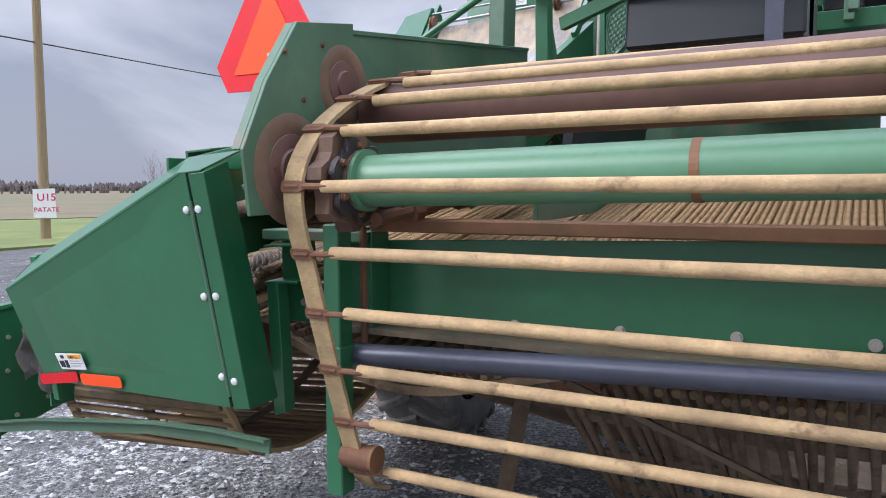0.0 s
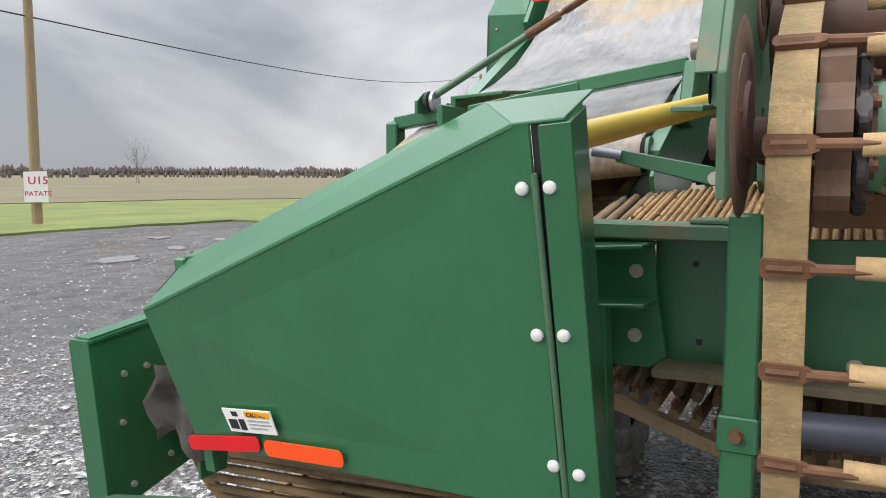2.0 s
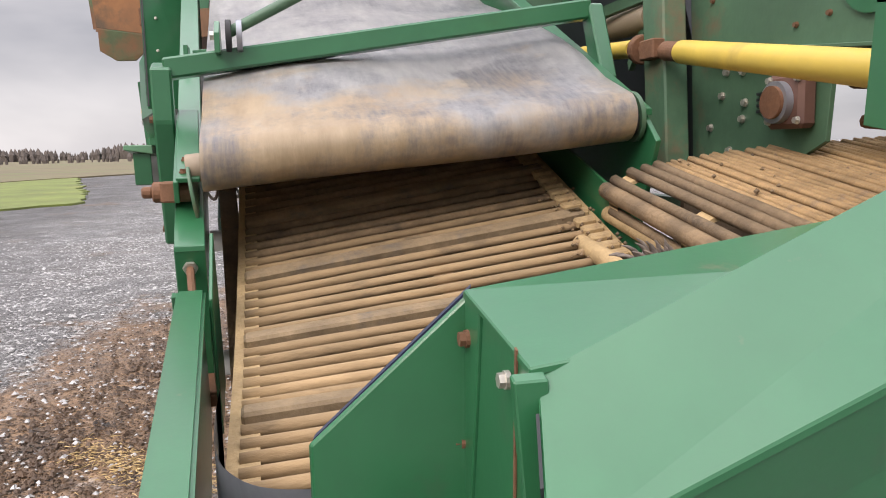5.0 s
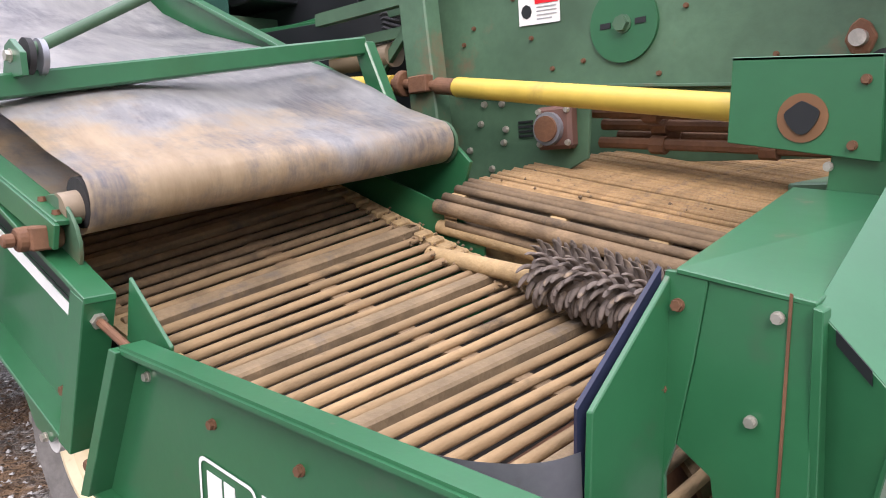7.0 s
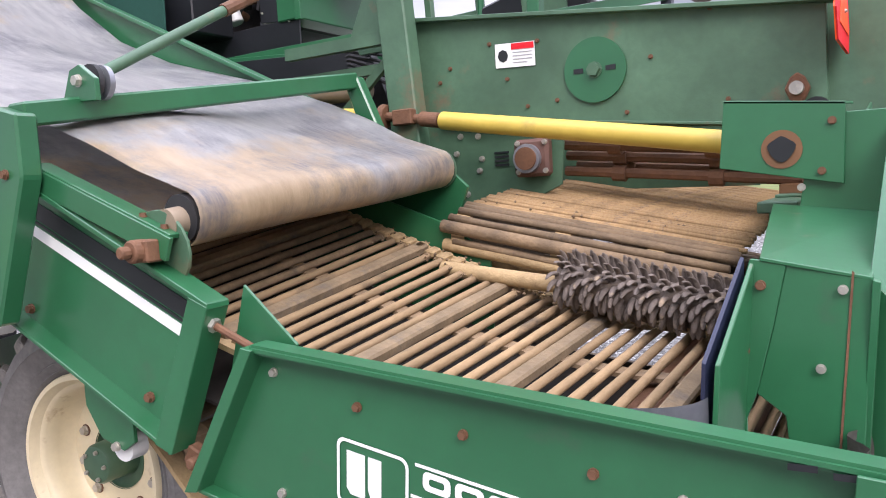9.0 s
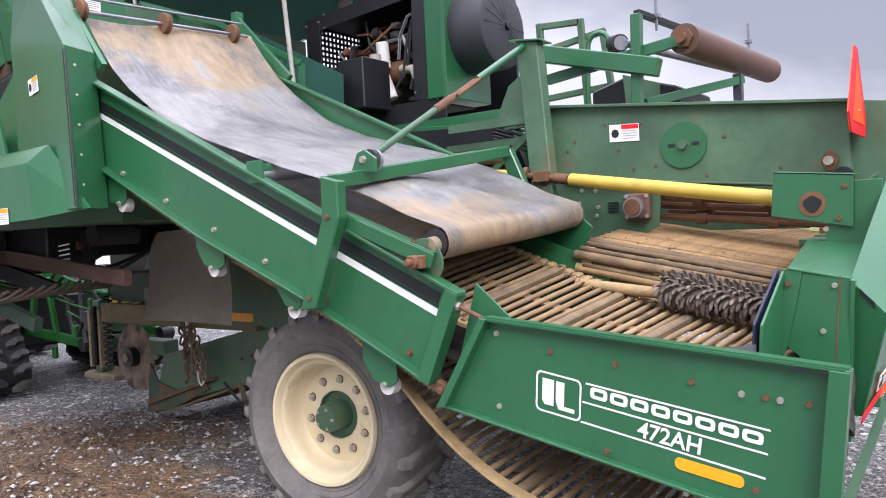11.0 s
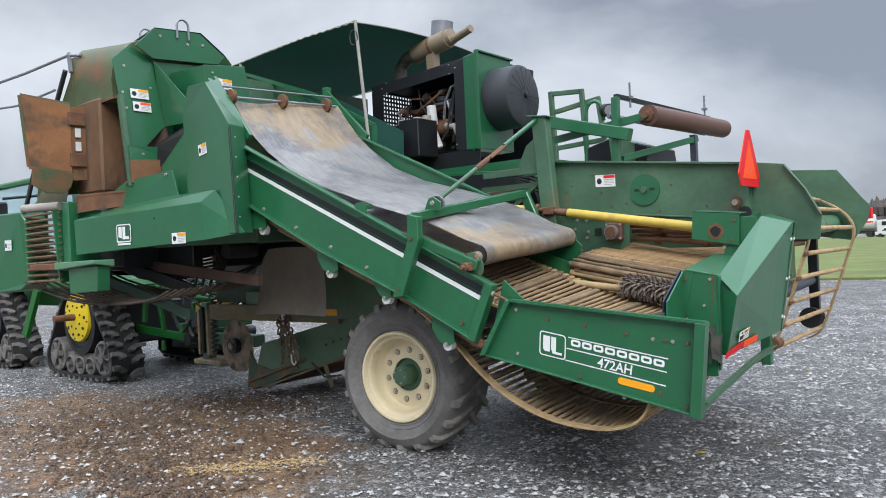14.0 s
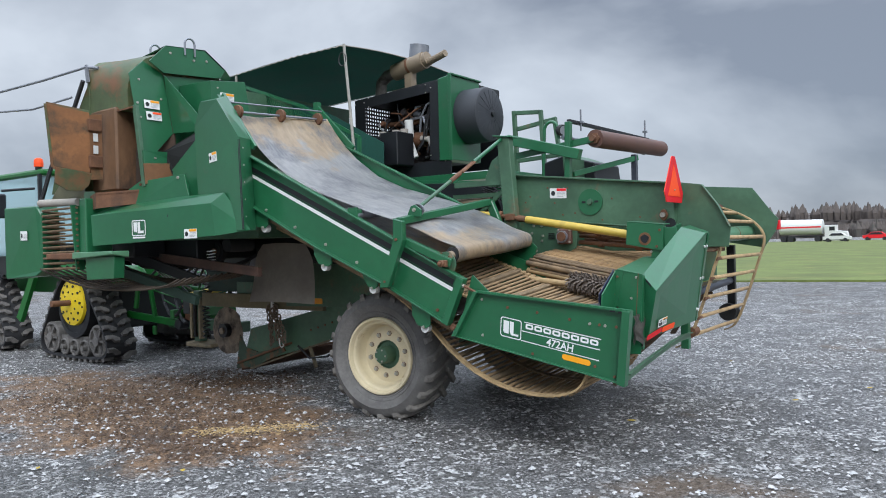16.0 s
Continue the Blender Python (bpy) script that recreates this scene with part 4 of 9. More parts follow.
part("stripper_roller", cyl(BM(), (1.22, 0.50, 1.205), (1.72, 0.47, 1.155), 0.025, 14), BAND, H, "pale mud-covered roller", smooth=True)

# rubber finger roller
FINGER = mat("muddy_rubber_fingers", (0.15, 0.12, 0.1), 0.8, var=0.45, scale=20, bump=0.3, stain=(0.3, 0.225, 0.15), stain_amt=0.3, stain_scale=16, island=True)
A0, A1 = Vector((1.66, 0.44, 1.19)), Vector((2.17, 0.37, 1.12))
axis = (A1 - A0).normalized()
frl = part("finger_roller", cyl(BM(), A0, A1, 0.046, 16), FINGER, H, "muddy rubber finger roller", smooth=True)
bm = BM()
# one finger: rooted upright, bent over in the running direction, blunt at its tip
spine = [(0, 0, 0.0, 0.0095), (0.002, 0, 0.018, 0.0105), (0.009, 0, 0.034, 0.0095), (0.021, 0, 0.046, 0.008), (0.033, 0, 0.052, 0.004)]
rings = [[bm.verts.new((x + r * math.cos(a) * 0.8, r * math.sin(a) * 1.15, z)) for a in np.linspace(0, 2 * math.pi, 8)[:-1]] for x, y, z, r in spine]
for a_, b_ in zip(rings, rings[1:]):
    for k in range(7):
        bm.faces.new((a_[k], a_[(k + 1) % 7], b_[(k + 1) % 7], b_[k]))
bm.faces.new(rings[-1])
bmesh.ops.recalc_face_normals(bm, faces=bm.faces[:])
finger_me = bpy.data.meshes.new("rubber_finger")
bm.to_mesh(finger_me)
bm.free()
finger_me.materials.append(FINGER)
for p in finger_me.polygons:
    p.use_smooth = True
side, upv = axis.cross(Vector((0, 0, 1))).normalized(), Vector((0, 0, 1))
rng_f = random.Random(4)
for i in range(21):
    for k in range(14):
        a = 2 * math.pi * (k + 0.5 * (i % 2) + rng_f.uniform(-0.12, 0.12)) / 14
        rad = (side * math.cos(a) + upv * math.sin(a) + axis * rng_f.uniform(-0.18, 0.18)).normalized()
        tan_d = axis.cross(rad).normalized()
        base_p = A0 + (A1 - A0) * ((i + 0.5) / 21) + rad * 0.04
        yv = rad.cross(tan_d)
        rot = Matrix((tan_d, yv, rad)).transposed().to_4x4()
        place("rubber_finger", finger_me, Matrix.Translation(base_p) @ rot @ Matrix.Diagonal((0.8, 0.85, rng_f.uniform(0.7, 0.95), 1)), frl)

# main frame plates -------------------------------------------------------
PLATE = [(0.76, 2.14), (2.29, 1.962), (2.29, 1.59), (1.42, 1.655), (1.40, 1.45), (1.2, 1.36), (0.80, 1.36)]
plate = part("frame_side_plate", plate_y(BM(), PLATE, 1.07, 1.085), GREEN_WORN, H, "faded green steel side plate with rust patches")
# the rear end of the plate is a second sheet set further in; its twin closes the far side
TAILPLATE = [(2.25, 1.985), (2.505, 1.945), (2.63, 1.775), (2.72, 1.60), (2.70, 1.435), (2.44, 1.44), (2.33, 1.47), (2.25, 1.58)]
rear_plate = part("rear_side_plate", plate_y(BM(), TAILPLATE, 1.141, 1.153), GREEN_WORN, H, "faded green steel rear plate with rings of rust")
part("plate_spacer", plate_y(BM(), [(2.25, 1.98), (2.29, 1.975), (2.29, 1.58), (2.25, 1.585)], 1.085, 1.141), GREEN_WORN, rear_plate)
part("plate_fold", slab(BM(), [(2.505, 1.112, 1.945), (2.63, 1.112, 1.775), (2.72, 1.112, 1.60), (2.712, 1.112, 1.598), (2.623, 1.112, 1.77), (2.50, 1.112, 1.938)], [(2.505, 1.141, 1.945), (2.63, 1.141, 1.775), (2.72, 1.141, 1.60), (2.712, 1.141, 1.598), (2.623, 1.141, 1.77), (2.50, 1.141, 1.938)]), GREEN_WORN, rear_plate)
part("frame_side_plate", plate_y(BM(), [(0.76, 2.14), (2.50, 1.985), (2.685, 1.73), (2.735, 1.676), (2.71, 1.56), (2.60, 1.40), (2.30, 1.45), (1.42, 1.655), (1.40, 1.45), (0.80, 1.36)], 2.70, 2.715), GREEN_WORN, H, "faded green steel side plate with rust patches")
for x, z in ((2.485, 1.742), (2.606, 1.557), (2.56, 1.86), (2.40, 1.90), (2.36, 1.55)):
    bolt((x, 1.154, z), (0, 1, 0), rear_plate, 0.007, RUST)
part("plate_lip", slab(BM(), [(0.76, 1.03, 2.135), (0.76, 1.09, 2.135), (0.76, 1.09, 2.15), (0.76, 1.03, 2.15)], [(2.33, 1.03, 1.955), (2.33, 1.09, 1.955), (2.33, 1.09, 1.97), (2.33, 1.03, 1.97)]), GREEN_WORN, plate)
part("plate_lip", slab(BM(), [(0.9, 1.02, 1.725), (0.9, 1.075, 1.725), (0.9, 1.075, 1.735), (0.9, 1.02, 1.735)], [(2.40, 1.02, 1.575), (2.40, 1.075, 1.575), (2.40, 1.075, 1.585), (2.40, 1.02, 1.585)]), GREEN_WORN, plate)
part("inspection_disc", cyl(BM(), (1.551, 1.072, 1.85), (1.551, 1.058, 1.85), 0.115, 32), GREEN, plate, smooth=True)
for k in range(6):
    a = radians(30 + 60 * k)
    bolt((1.551 + 0.09 * math.cos(a), 1.068, 1.85 + 0.09 * math.sin(a)), (0, -1, 0), plate, 0.007, GREEN_WORN)
bolt((1.551, 1.057, 1.85), (0, -1, 0), plate, 0.028, GREEN_WORN)
for dx in (-0.06, 0.06):
    part("disc_slot", box(BM(), (1.551 + dx - 0.018, 1.055, 1.843), (1.551 + dx + 0.018, 1.059, 1.86)), DECAL_BLACK, plate)
sticker((1.155, 1.068, 1.995), (1, 0, -0.05), (0, 0, 1), 0.165, 0.09, plate, RED)
for x, z in ((1.13, 2.0), (1.33, 1.985), (0.95, 1.93), (1.20, 1.86), (0.90, 1.88), (1.75, 1.87), (1.95, 2.0), (1.66, 1.69), (2.0, 1.70), (1.4, 1.76), (1.28, 1.75), (0.99, 1.70)):
    bolt((x, 1.069, z), (0, -1, 0), plate, 0.008, RUST)
part("flange_bearing", bevel(plate_y(BM(), [(2.209 + 0.03 * math.cos(a) * (1.0 if k % 2 else 1.25), 1.709 + 0.05 * math.sin(a)) for k, a in enumerate(np.linspace(0, 2 * math.pi, 9)[:-1])], 1.066, 1.045), 0.004), RUST, plate, "rusty flange bearing")
part("bearing_cap", cyl(BM(), (2.209, 1.045, 1.709), (2.209, 1.02, 1.709), 0.021, 16), STEEL, plate, smooth=True)
part("shaft_hole", cyl(BM(), (2.26, 1.068, 1.635), (2.26, 1.066, 1.635), 0.045, 20), DECAL_BLACK, plate)
BLOOM = mat("rust_bloom", (0.14, 0.085, 0.05), 0.7, var=0.3, scale=9, stain=(0.085, 0.11, 0.065), stain_amt=0.3, stain_scale=14)
for cx, cz, ro_, ri_ in ((2.535, 1.552, 0.15, 0.095), (2.30, 1.80, 0.115, 0.07)):
    b = BM()
    lathe(b, [(ri_, 0.0), (ri_ + 0.004, 0.002), (ro_ - 0.004, 0.002), (ro_, 0.0)], (cx, 1.1533, cz), seg=40)
    part("rust_ring", b, BLOOM, rear_plate, "ring of rust around a bearing", smooth=True)
    b = BM()
    lathe(b, [(0.001, 0.012), (ri_ * 0.55, 0.012), (ri_ * 0.6, 0.006), (ri_, 0.003), (ri_ + 0.002, 0.0)], (cx, 1.1533, cz), seg=32)
    part("bearing_seat", b, BROWN_ROLL, rear_plate, "dark worn bearing seat", smooth=True)
for k, (y, z) in enumerate(((1.18, 1.60), (1.24, 1.56), (1.30, 1.59), (1.22, 1.50), (1.34, 1.52), (1.42, 1.57))):
    b = BM()
    pipe(b, [(1.36, y, z), (1.75, y, z - 0.035), (2.42, y, z - 0.10)], 0.019, 8)
    for x in (1.55, 1.9, 2.2):
        cyl(b, (x, y, z - 0.1 * (x - 1.36)), (x + 0.05, y, z - 0.1 * (x - 1.31)), 0.03, 8)
    part("cleaning_shaft", b, RUST, plate, "rusty shaft with collars")
part("frame_back", plate_y(BM(), [(1.0, 1.68), (2.0, 1.60), (2.0, 1.40), (1.0, 1.42)], 1.62, 1.635), GREEN_WORN, plate)
part("bearing_block", bevel(box(BM(), (1.235, 1.015, 1.485), (1.375, 1.068, 1.625)), 0.012), BROWN_ROLL, plate, "square bearing block with a rusty cap")
part("bearing_cap", cyl(BM(), (1.296, 1.02, 1.553), (1.296, 0.985, 1.553), 0.042, 20), RUST, plate, smooth=True)
part("bearing_cap_ring", cyl(BM(), (1.296, 1.02, 1.553), (1.296, 0.995, 1.553), 0.054, 20), GALV, plate, smooth=True)
for dx in (-0.05, 0.06):
    for dz in (-0.05, 0.055):
        bolt((1.305 + dx, 1.014, 1.555 + dz), (0, -1, 0), plate, 0.010)
bm = BM()
for k in range(4):
    box(bm, (1.13, 1.063, 1.533 + 0.016 * k), (1.19, 1.0685, 1.541 + 0.016 * k))
part("vent_slot", bm, DECAL_BLACK, plate)
for x, z in ((0.959, 1.592), (1.072, 1.566), (1.06, 1.52), (0.98, 1.66), (1.06, 1.655), (1.0, 1.43), (1.12, 1.41), (0.90, 1.5)):
    bolt((x, 1.069, z), (0, -1, 0), plate, 0.012)

# tower post, braces and shaft
tower = part("tower_post", bevel(plate_y(BM(), [(0.69, 2.50), (0.82, 2.48), (0.90, 1.38), (0.77, 1.36)], 0.92, 1.0), 0.006), GREEN_WORN, H, "green hollow steel post")
part("tower_cap", slab(BM(), [(0.66, 0.90, 2.50), (0.85, 0.90, 2.475), (0.85, 1.04, 2.475), (0.66, 1.04, 2.50)], [(0.66, 0.90, 2.51), (0.85, 0.90, 2.485), (0.85, 1.04, 2.485), (0.66, 1.04, 2.51)]), GREEN, tower)
bm = BM()
beam(bm, (0.16, 1.0, 2.08), (0.75, 1.0, 2.08), 0.04, 0.05)
beam(bm, (0.10, 1.05, 1.97), (0.75, 1.05, 1.97), 0.03, 0.04)
beam(bm, (0.30, 1.1, 1.75), (0.72, 1.02, 2.02), 0.02, 0.04)
part("brace", bm, GREEN_WORN, H)
part("brace_plate", plate_y(BM(), [(0.44, 2.14), (0.52, 2.30), (0.62, 2.36), (0.70, 2.3), (0.70, 2.05), (0.48, 2.05)], 1.1, 1.115), GREEN_WORN, H)
bm = BM()
cyl(bm, (1.0, 0.91, 1.716), (2.09, 0.72, 1.545), 0.034, 20)
shaft = part("drive_shaft_guard", bm, YELLOW, H, "yellow plastic drive shaft guard", smooth=True)
part("drive_shaft_guard", cyl(BM(), (0.1, 0.99, 1.82), (0.66, 0.93, 1.768), 0.030, 16), YELLOW, shaft, smooth=True)
bm = BM()
cyl(bm, (0.66, 0.93, 1.768), (1.0, 0.91, 1.716), 0.019, 12)
cyl(bm, (0.90, 0.912, 1.732), (0.985, 0.91, 1.718), 0.030, 12)
cyl(bm, (0.70, 0.93, 1.762), (0.73, 0.93, 1.757), 0.048, 16)
box(bm, (0.78, 0.885, 1.715), (0.87, 0.945, 1.775))
part("universal_joint", bevel(bm, 0.004), RUST, shaft)

# rear chain, tubes and cross beam ---------------------------------------
rear = smooth_path([(1.2, 1.93), (2.0, 1.865), (2.27, 1.795), (2.465, 1.70), (2.565, 1.62), (2.622, 1.525), (2.615, 1.42), (2.565, 1.285), (2.51, 1.11), (2.44, 0.91), (2.375, 0.735), (2.315, 0.63), (2.23, 0.595)], 2)
rear_band = part("rear_chain_band", band(rear, 1.195, 1.252, 0.012, 0, -0.006), BAND, H, "tan rubber chain band with caked mud")
part("rear_chain_band", band(rear, 2.60, 2.67, 0.012, 0, -0.006), BAND, H)
rear_bars = [bar_mesh("rear_chain_bar", 1.27, 0.0165, BAR, 10, 0.16, s + 31) for s in range(5)]
hook = BM()
tab = [(-0.015, -0.118), (-0.008, -0.122), (0.008, -0.122), (0.015, -0.118), (0.014, -0.062), (0.009, -0.05), (-0.009, -0.05), (-0.014, -0.062)]
slab(hook, [(x, y, -0.005) for x, y in tab], [(x, y, 0.005) for x, y in tab])
cyl(hook, (0, -0.056, 0), (0, 0.02, -0.004), 0.0085, 8)
cyl(hook, (0, -0.112, -0.001), (0, -0.066, -0.001), 0.009, 8)
hook_me = bpy.data.meshes.new("bar_hook")
hook.to_mesh(hook_me)
hook.free()
hook_me.materials.append(RUST)
for k, (p, d) in enumerate(along(rear, 0.172)):
    turn = Matrix.Rotation(-math.atan2(d.y, d.x), 4, 'Y')
    m = Matrix.Translation((p.x + 0.006 * d.y, 1.312, p.y)) @ turn
    place("rear_chain_bar", rear_bars[k % 5], m, rear_band)
    place("bar_hook", hook_me, Matrix.Translation((-0.012 * d.y, 0, 0.012 * d.x)) @ m, rear_band)


def sprocket(x, y, z, r, teeth):
    b = BM()
    pts = []
    for k in range(teeth * 4):
        a = 2 * math.pi * k / (teeth * 4)
        rr = r if (k % 4) in (0, 1) else r * 0.83
        pts.append((x + rr * math.cos(a), z + rr * math.sin(a)))
    plate_y(b, pts, y, y + 0.045)
    cyl(b, (x, y + 0.045, z), (x, y + 0.075, z), r * 0.55, 20)
    return b


SPK = mat("rusty_brown_sprocket", (0.15, 0.085, 0.055), 0.7, var=0.4, scale=9, stain=(0.05, 0.045, 0.045), stain_amt=0.25, stain_scale=7)
spk = part("drive_sprocket", sprocket(2.468, 1.255, 1.525, 0.138, 7), SPK, H, "worn dark drive sprocket")
lobes = [(2.468 + rr * math.cos(a), 1.525 + rr * math.sin(a)) for k, a in enumerate(np.linspace(0, 2 * math.pi, 43)[:-1]) for rr in (0.104 + 0.016 * math.sin(6 * a) + 0.008 * math.sin(11 * a + 1),)]
part("sprocket_hub", bevel(plate_y(BM(), lobes, 1.302, 1.322), 0.005), ENGINE_MAT, spk, "greasy dark cast hub plate")
for k in range(6):
    a = 2 * math.pi * (k + 0.5) / 6
    bolt((2.468 + 0.088 * math.cos(a), 1.323, 1.525 + 0.088 * math.sin(a)), (0, 1, 0), spk, 0.011, RUST)
part("tube_collar", cyl(BM(), (2.455, 1.322, 1.524), (2.455, 1.342, 1.524), 0.082, 28), GREEN_BRIGHT, H, smooth=True)
part("rear_tube", cyl(BM(), (2.45, 1.34, 1.522), (2.45, 2.69, 1.548), 0.068, 32), GREEN_BRIGHT, H, "smooth light green steel tube", smooth=True)
part("tube_band", cyl(BM(), (2.45, 2.17, 1.5375), (2.45, 2.19, 1.538), 0.0695, 32, caps=False), RUST_PANEL, H)
part("top_roller", cyl(BM(), (2.15, 1.16, 1.735), (2.15, 2.70, 1.755), 0.095, 36), BROWN_ROLL, H, "brown steel roller", smooth=True)
part("stub_shaft", cyl(BM(), (2.468, 1.10, 1.525), (2.468, 1.26, 1.525), 0.034, 18), BROWN_ROLL, spk, smooth=True)
lowr = part("low_roller", cyl(BM(), (2.37, 1.19, 0.735), (2.37, 1.29, 0.735), 0.036, 20), RUST, H, "rusty return roller", smooth=True)
part("low_roller_cap", cyl(BM(), (2.37, 1.29, 0.735), (2.37, 1.30, 0.735), 0.039, 20), RUST_PANEL, lowr, smooth=True)
BLUE = mat("blue_grey_tube", (0.075, 0.082, 0.11), 0.4, 0.3, var=0.2, scale=5)
part("spreader_tube", cyl(BM(), (2.29, 1.16, 1.01), (2.29, 2.70, 1.083), 0.033, 20), BLUE, H, "blue-grey steel tube", smooth=True)
post = part("rear_post", bevel(box(BM(), (2.305, 1.118, 0.60), (2.37, 1.175, 1.40)), 0.004), GREEN, H)
part("post_sleeve", bevel(box(BM(), (2.30, 1.112, 0.98), (2.376, 1.181, 1.045)), 0.003), GREEN, post)
bolt((2.377, 1.145, 1.012), (1, 0, 0), post, 0.013, RUST)
farpost = part("rear_post", bevel(box(BM(), (2.262, 2.63, 0.78), (2.335, 2.69, 1.43)), 0.004), BLACK, H, "dark rear post on the far side")
part("return_roller", cyl(BM(), (2.278, 2.56, 0.775), (2.278, 2.70, 0.775), 0.085, 24), RUBBER_DARK, farpost, smooth=True)
beam_p = part("cross_beam", slab(BM(), [(2.135, 0.95, 1.075), (2.135, 2.69, 1.10), (2.135, 2.69, 1.38), (2.135, 0.95, 1.338)], [(2.15, 0.95, 1.075), (2.15, 2.69, 1.10), (2.15, 2.69, 1.38), (2.15, 0.95, 1.338)]), GREEN, H, "deep green cross beam with bolts")
part("beam_lip", box(BM(), (2.135, 0.97, 1.066), (2.25, 2.69, 1.0835)), DUSTY_LIP, beam_p, "muddy bottom flange of the beam")
part("beam_ledge", bevel(box(BM(), (2.13, 1.19, 1.374), (2.235, 2.69, 1.412)), 0.004), RUST_PANEL, beam_p, "rusty steel ledge")
part("beam_ledge", bevel(box(BM(), (2.13, 0.77, 1.339), (2.24, 1.188, 1.372)), 0.004), GREEN_WORN, beam_p, "pale worn green steel ledge")
part("ledge_plate", bevel(box(BM(), (2.14, 1.03, 1.373), (2.235, 1.13, 1.382)), 0.002), GREEN_WORN, beam_p)
part("beam_end", box(BM(), (2.15, 1.198, 1.084), (2.245, 1.204, 1.372)), GREEN, beam_p)
part("tension_rod", cyl(BM(), (2.26, 1.185, 1.02), (2.255, 1.18, 1.44), 0.011, 10), RUST, beam_p, "rusty upright tension rod", smooth=True)
for y, z in ((1.327, 1.105), (1.627, 1.113), (1.931, 1.121), (2.222, 1.131), (2.52, 1.14)):
    bolt((2.151, y, z), (1, 0, 0), beam_p, 0.015)
for y, z in ((1.216, 1.294), (1.159, 1.285), (1.165, 1.13)):
    bolt((2.151, y, z), (1, 0, 0), beam_p, 0.010)
for y, z in ((1.032, 1.286), (1.043, 1.125)):
    part("square_hole", box(BM(), (2.1495, y - 0.006, z - 0.006), (2.1515, y + 0.006, z + 0.006)), DECAL_BLACK, beam_p)
bk = part("bracket_plate", plate_x(BM(), [(0.83, 1.335), (0.957, 1.34), (0.968, 1.225), (0.99, 1.10), (0.955, 1.075), (0.83, 1.075)], 2.20, 2.212), GREEN, H)
for z, w in ((1.33, 0.965), (1.215, 0.972)):
    part("bracket_rib", slab(BM(), [(2.212, 0.83, z - 0.008), (2.212, w, z - 0.002), (2.30, w - 0.01, z - 0.004), (2.30, 0.83, z - 0.012)], [(2.212, 0.83, z), (2.212, w, z + 0.006), (2.30, w - 0.01, z + 0.004), (2.30, 0.83, z - 0.004)]), GREEN, bk)
for z in (1.273, 1.14):
    bolt((2.213, 0.925, z), (1, 0, 0), bk, 0.014)
part("bracket_web", plate_x(BM(), [(0.84, 1.21), (0.885, 1.21), (0.905, 0.80), (0.86, 0.78)], 2.25, 2.30), GREEN, bk)
# muddy rods of the main chain seen under the beam, running back into the machine
LOWMUD = mat("dark_web_mud", (0.15, 0.105, 0.065), 0.85, var=0.45, scale=9, bump=0.5, bump_scale=45, stain=(0.05, 0.04, 0.032), stain_amt=0.32, stain_scale=6, island=True)
web_rods = [bar_mesh("web_rod", 1.1, 0.0135, LOWMUD, 8, 0.4, s + 80) for s in range(4)]
web_strap = part("web_band", slab(BM(), [(1.0, 1.08, 0.93), (2.13, 1.08, 0.965), (2.13, 1.14, 0.965), (1.0, 1.14, 0.93)], [(1.0, 1.08, 0.945), (2.13, 1.08, 0.98), (2.13, 1.14, 0.98), (1.0, 1.14, 0.945)]), LOWMUD, H, "mud-caked band of the main web")
for k in range(9, 38):
    y = 0.98 + 0.0455 * k
    m = Matrix.Translation((2.16, y, 1.035 - 0.03 * (k % 2 == 0) * 0.2)) @ Matrix.Rotation(radians(90 + 2.0 * math.sin(k * 1.9)), 4, 'Z') @ Matrix.Rotation(-0.09, 4, 'X')
    place("web_rod", web_rods[k % 4], m, web_strap)
for k in range(24):
    y = 1.70 + 0.046 * k
    m = Matrix.Translation((2.10, y, 1.0)) @ Matrix.Rotation(radians(90 + 2.0 * math.sin(k * 1.3)), 4, 'Z') @ Matrix.Rotation(radians(-41), 4, 'X')
    place("web_rod", web_rods[(k + 1) % 4], m, web_strap)
for s in (0.32, 0.62, 0.92):
    part("web_strap", slab(BM(), [(2.10 - s * 0.755 - 0.03, 1.68, 1.0 - s * 0.656 - 0.028), (2.10 - s * 0.755 + 0.03, 1.68, 1.0 - s * 0.656 + 0.024), (2.10 - s * 0.755 + 0.03, 2.74, 1.0 - s * 0.656 + 0.024), (2.10 - s * 0.755 - 0.03, 2.74, 1.0 - s * 0.656 - 0.028)],
                           [(2.10 - s * 0.755 - 0.037, 1.68, 1.0 - s * 0.656 - 0.020), (2.10 - s * 0.755 + 0.023, 1.68, 1.0 - s * 0.656 + 0.032), (2.10 - s * 0.755 + 0.023, 2.74, 1.0 - s * 0.656 + 0.032), (2.10 - s * 0.755 - 0.037, 2.74, 1.0 - s * 0.656 - 0.020)]), LOWMUD, web_strap)
# dark pan and wall added to block light behind the web
part("web_pan", slab(BM(), [(1.25, 1.0, 0.62), (1.25, 2.68, 0.36), (-0.6, 2.68, 0.62), (-0.6, 1.0, 0.80)], [(1.25, 1.0, 0.63), (1.25, 2.68, 0.37), (-0.6, 2.68, 0.63), (-0.6, 1.0, 0.81)]), LOWMUD, web_strap)
part("sieve_wall", slab(BM(), [(0.9, 0.98, 1.40), (0.9, 2.68, 1.40), (0.9, 2.68, 0.55), (0.9, 0.98, 0.62)], [(0.88, 0.98, 1.40), (0.88, 2.68, 1.40), (0.88, 2.68, 0.55), (0.88, 0.98, 0.62)]), LOWMUD, web_strap)
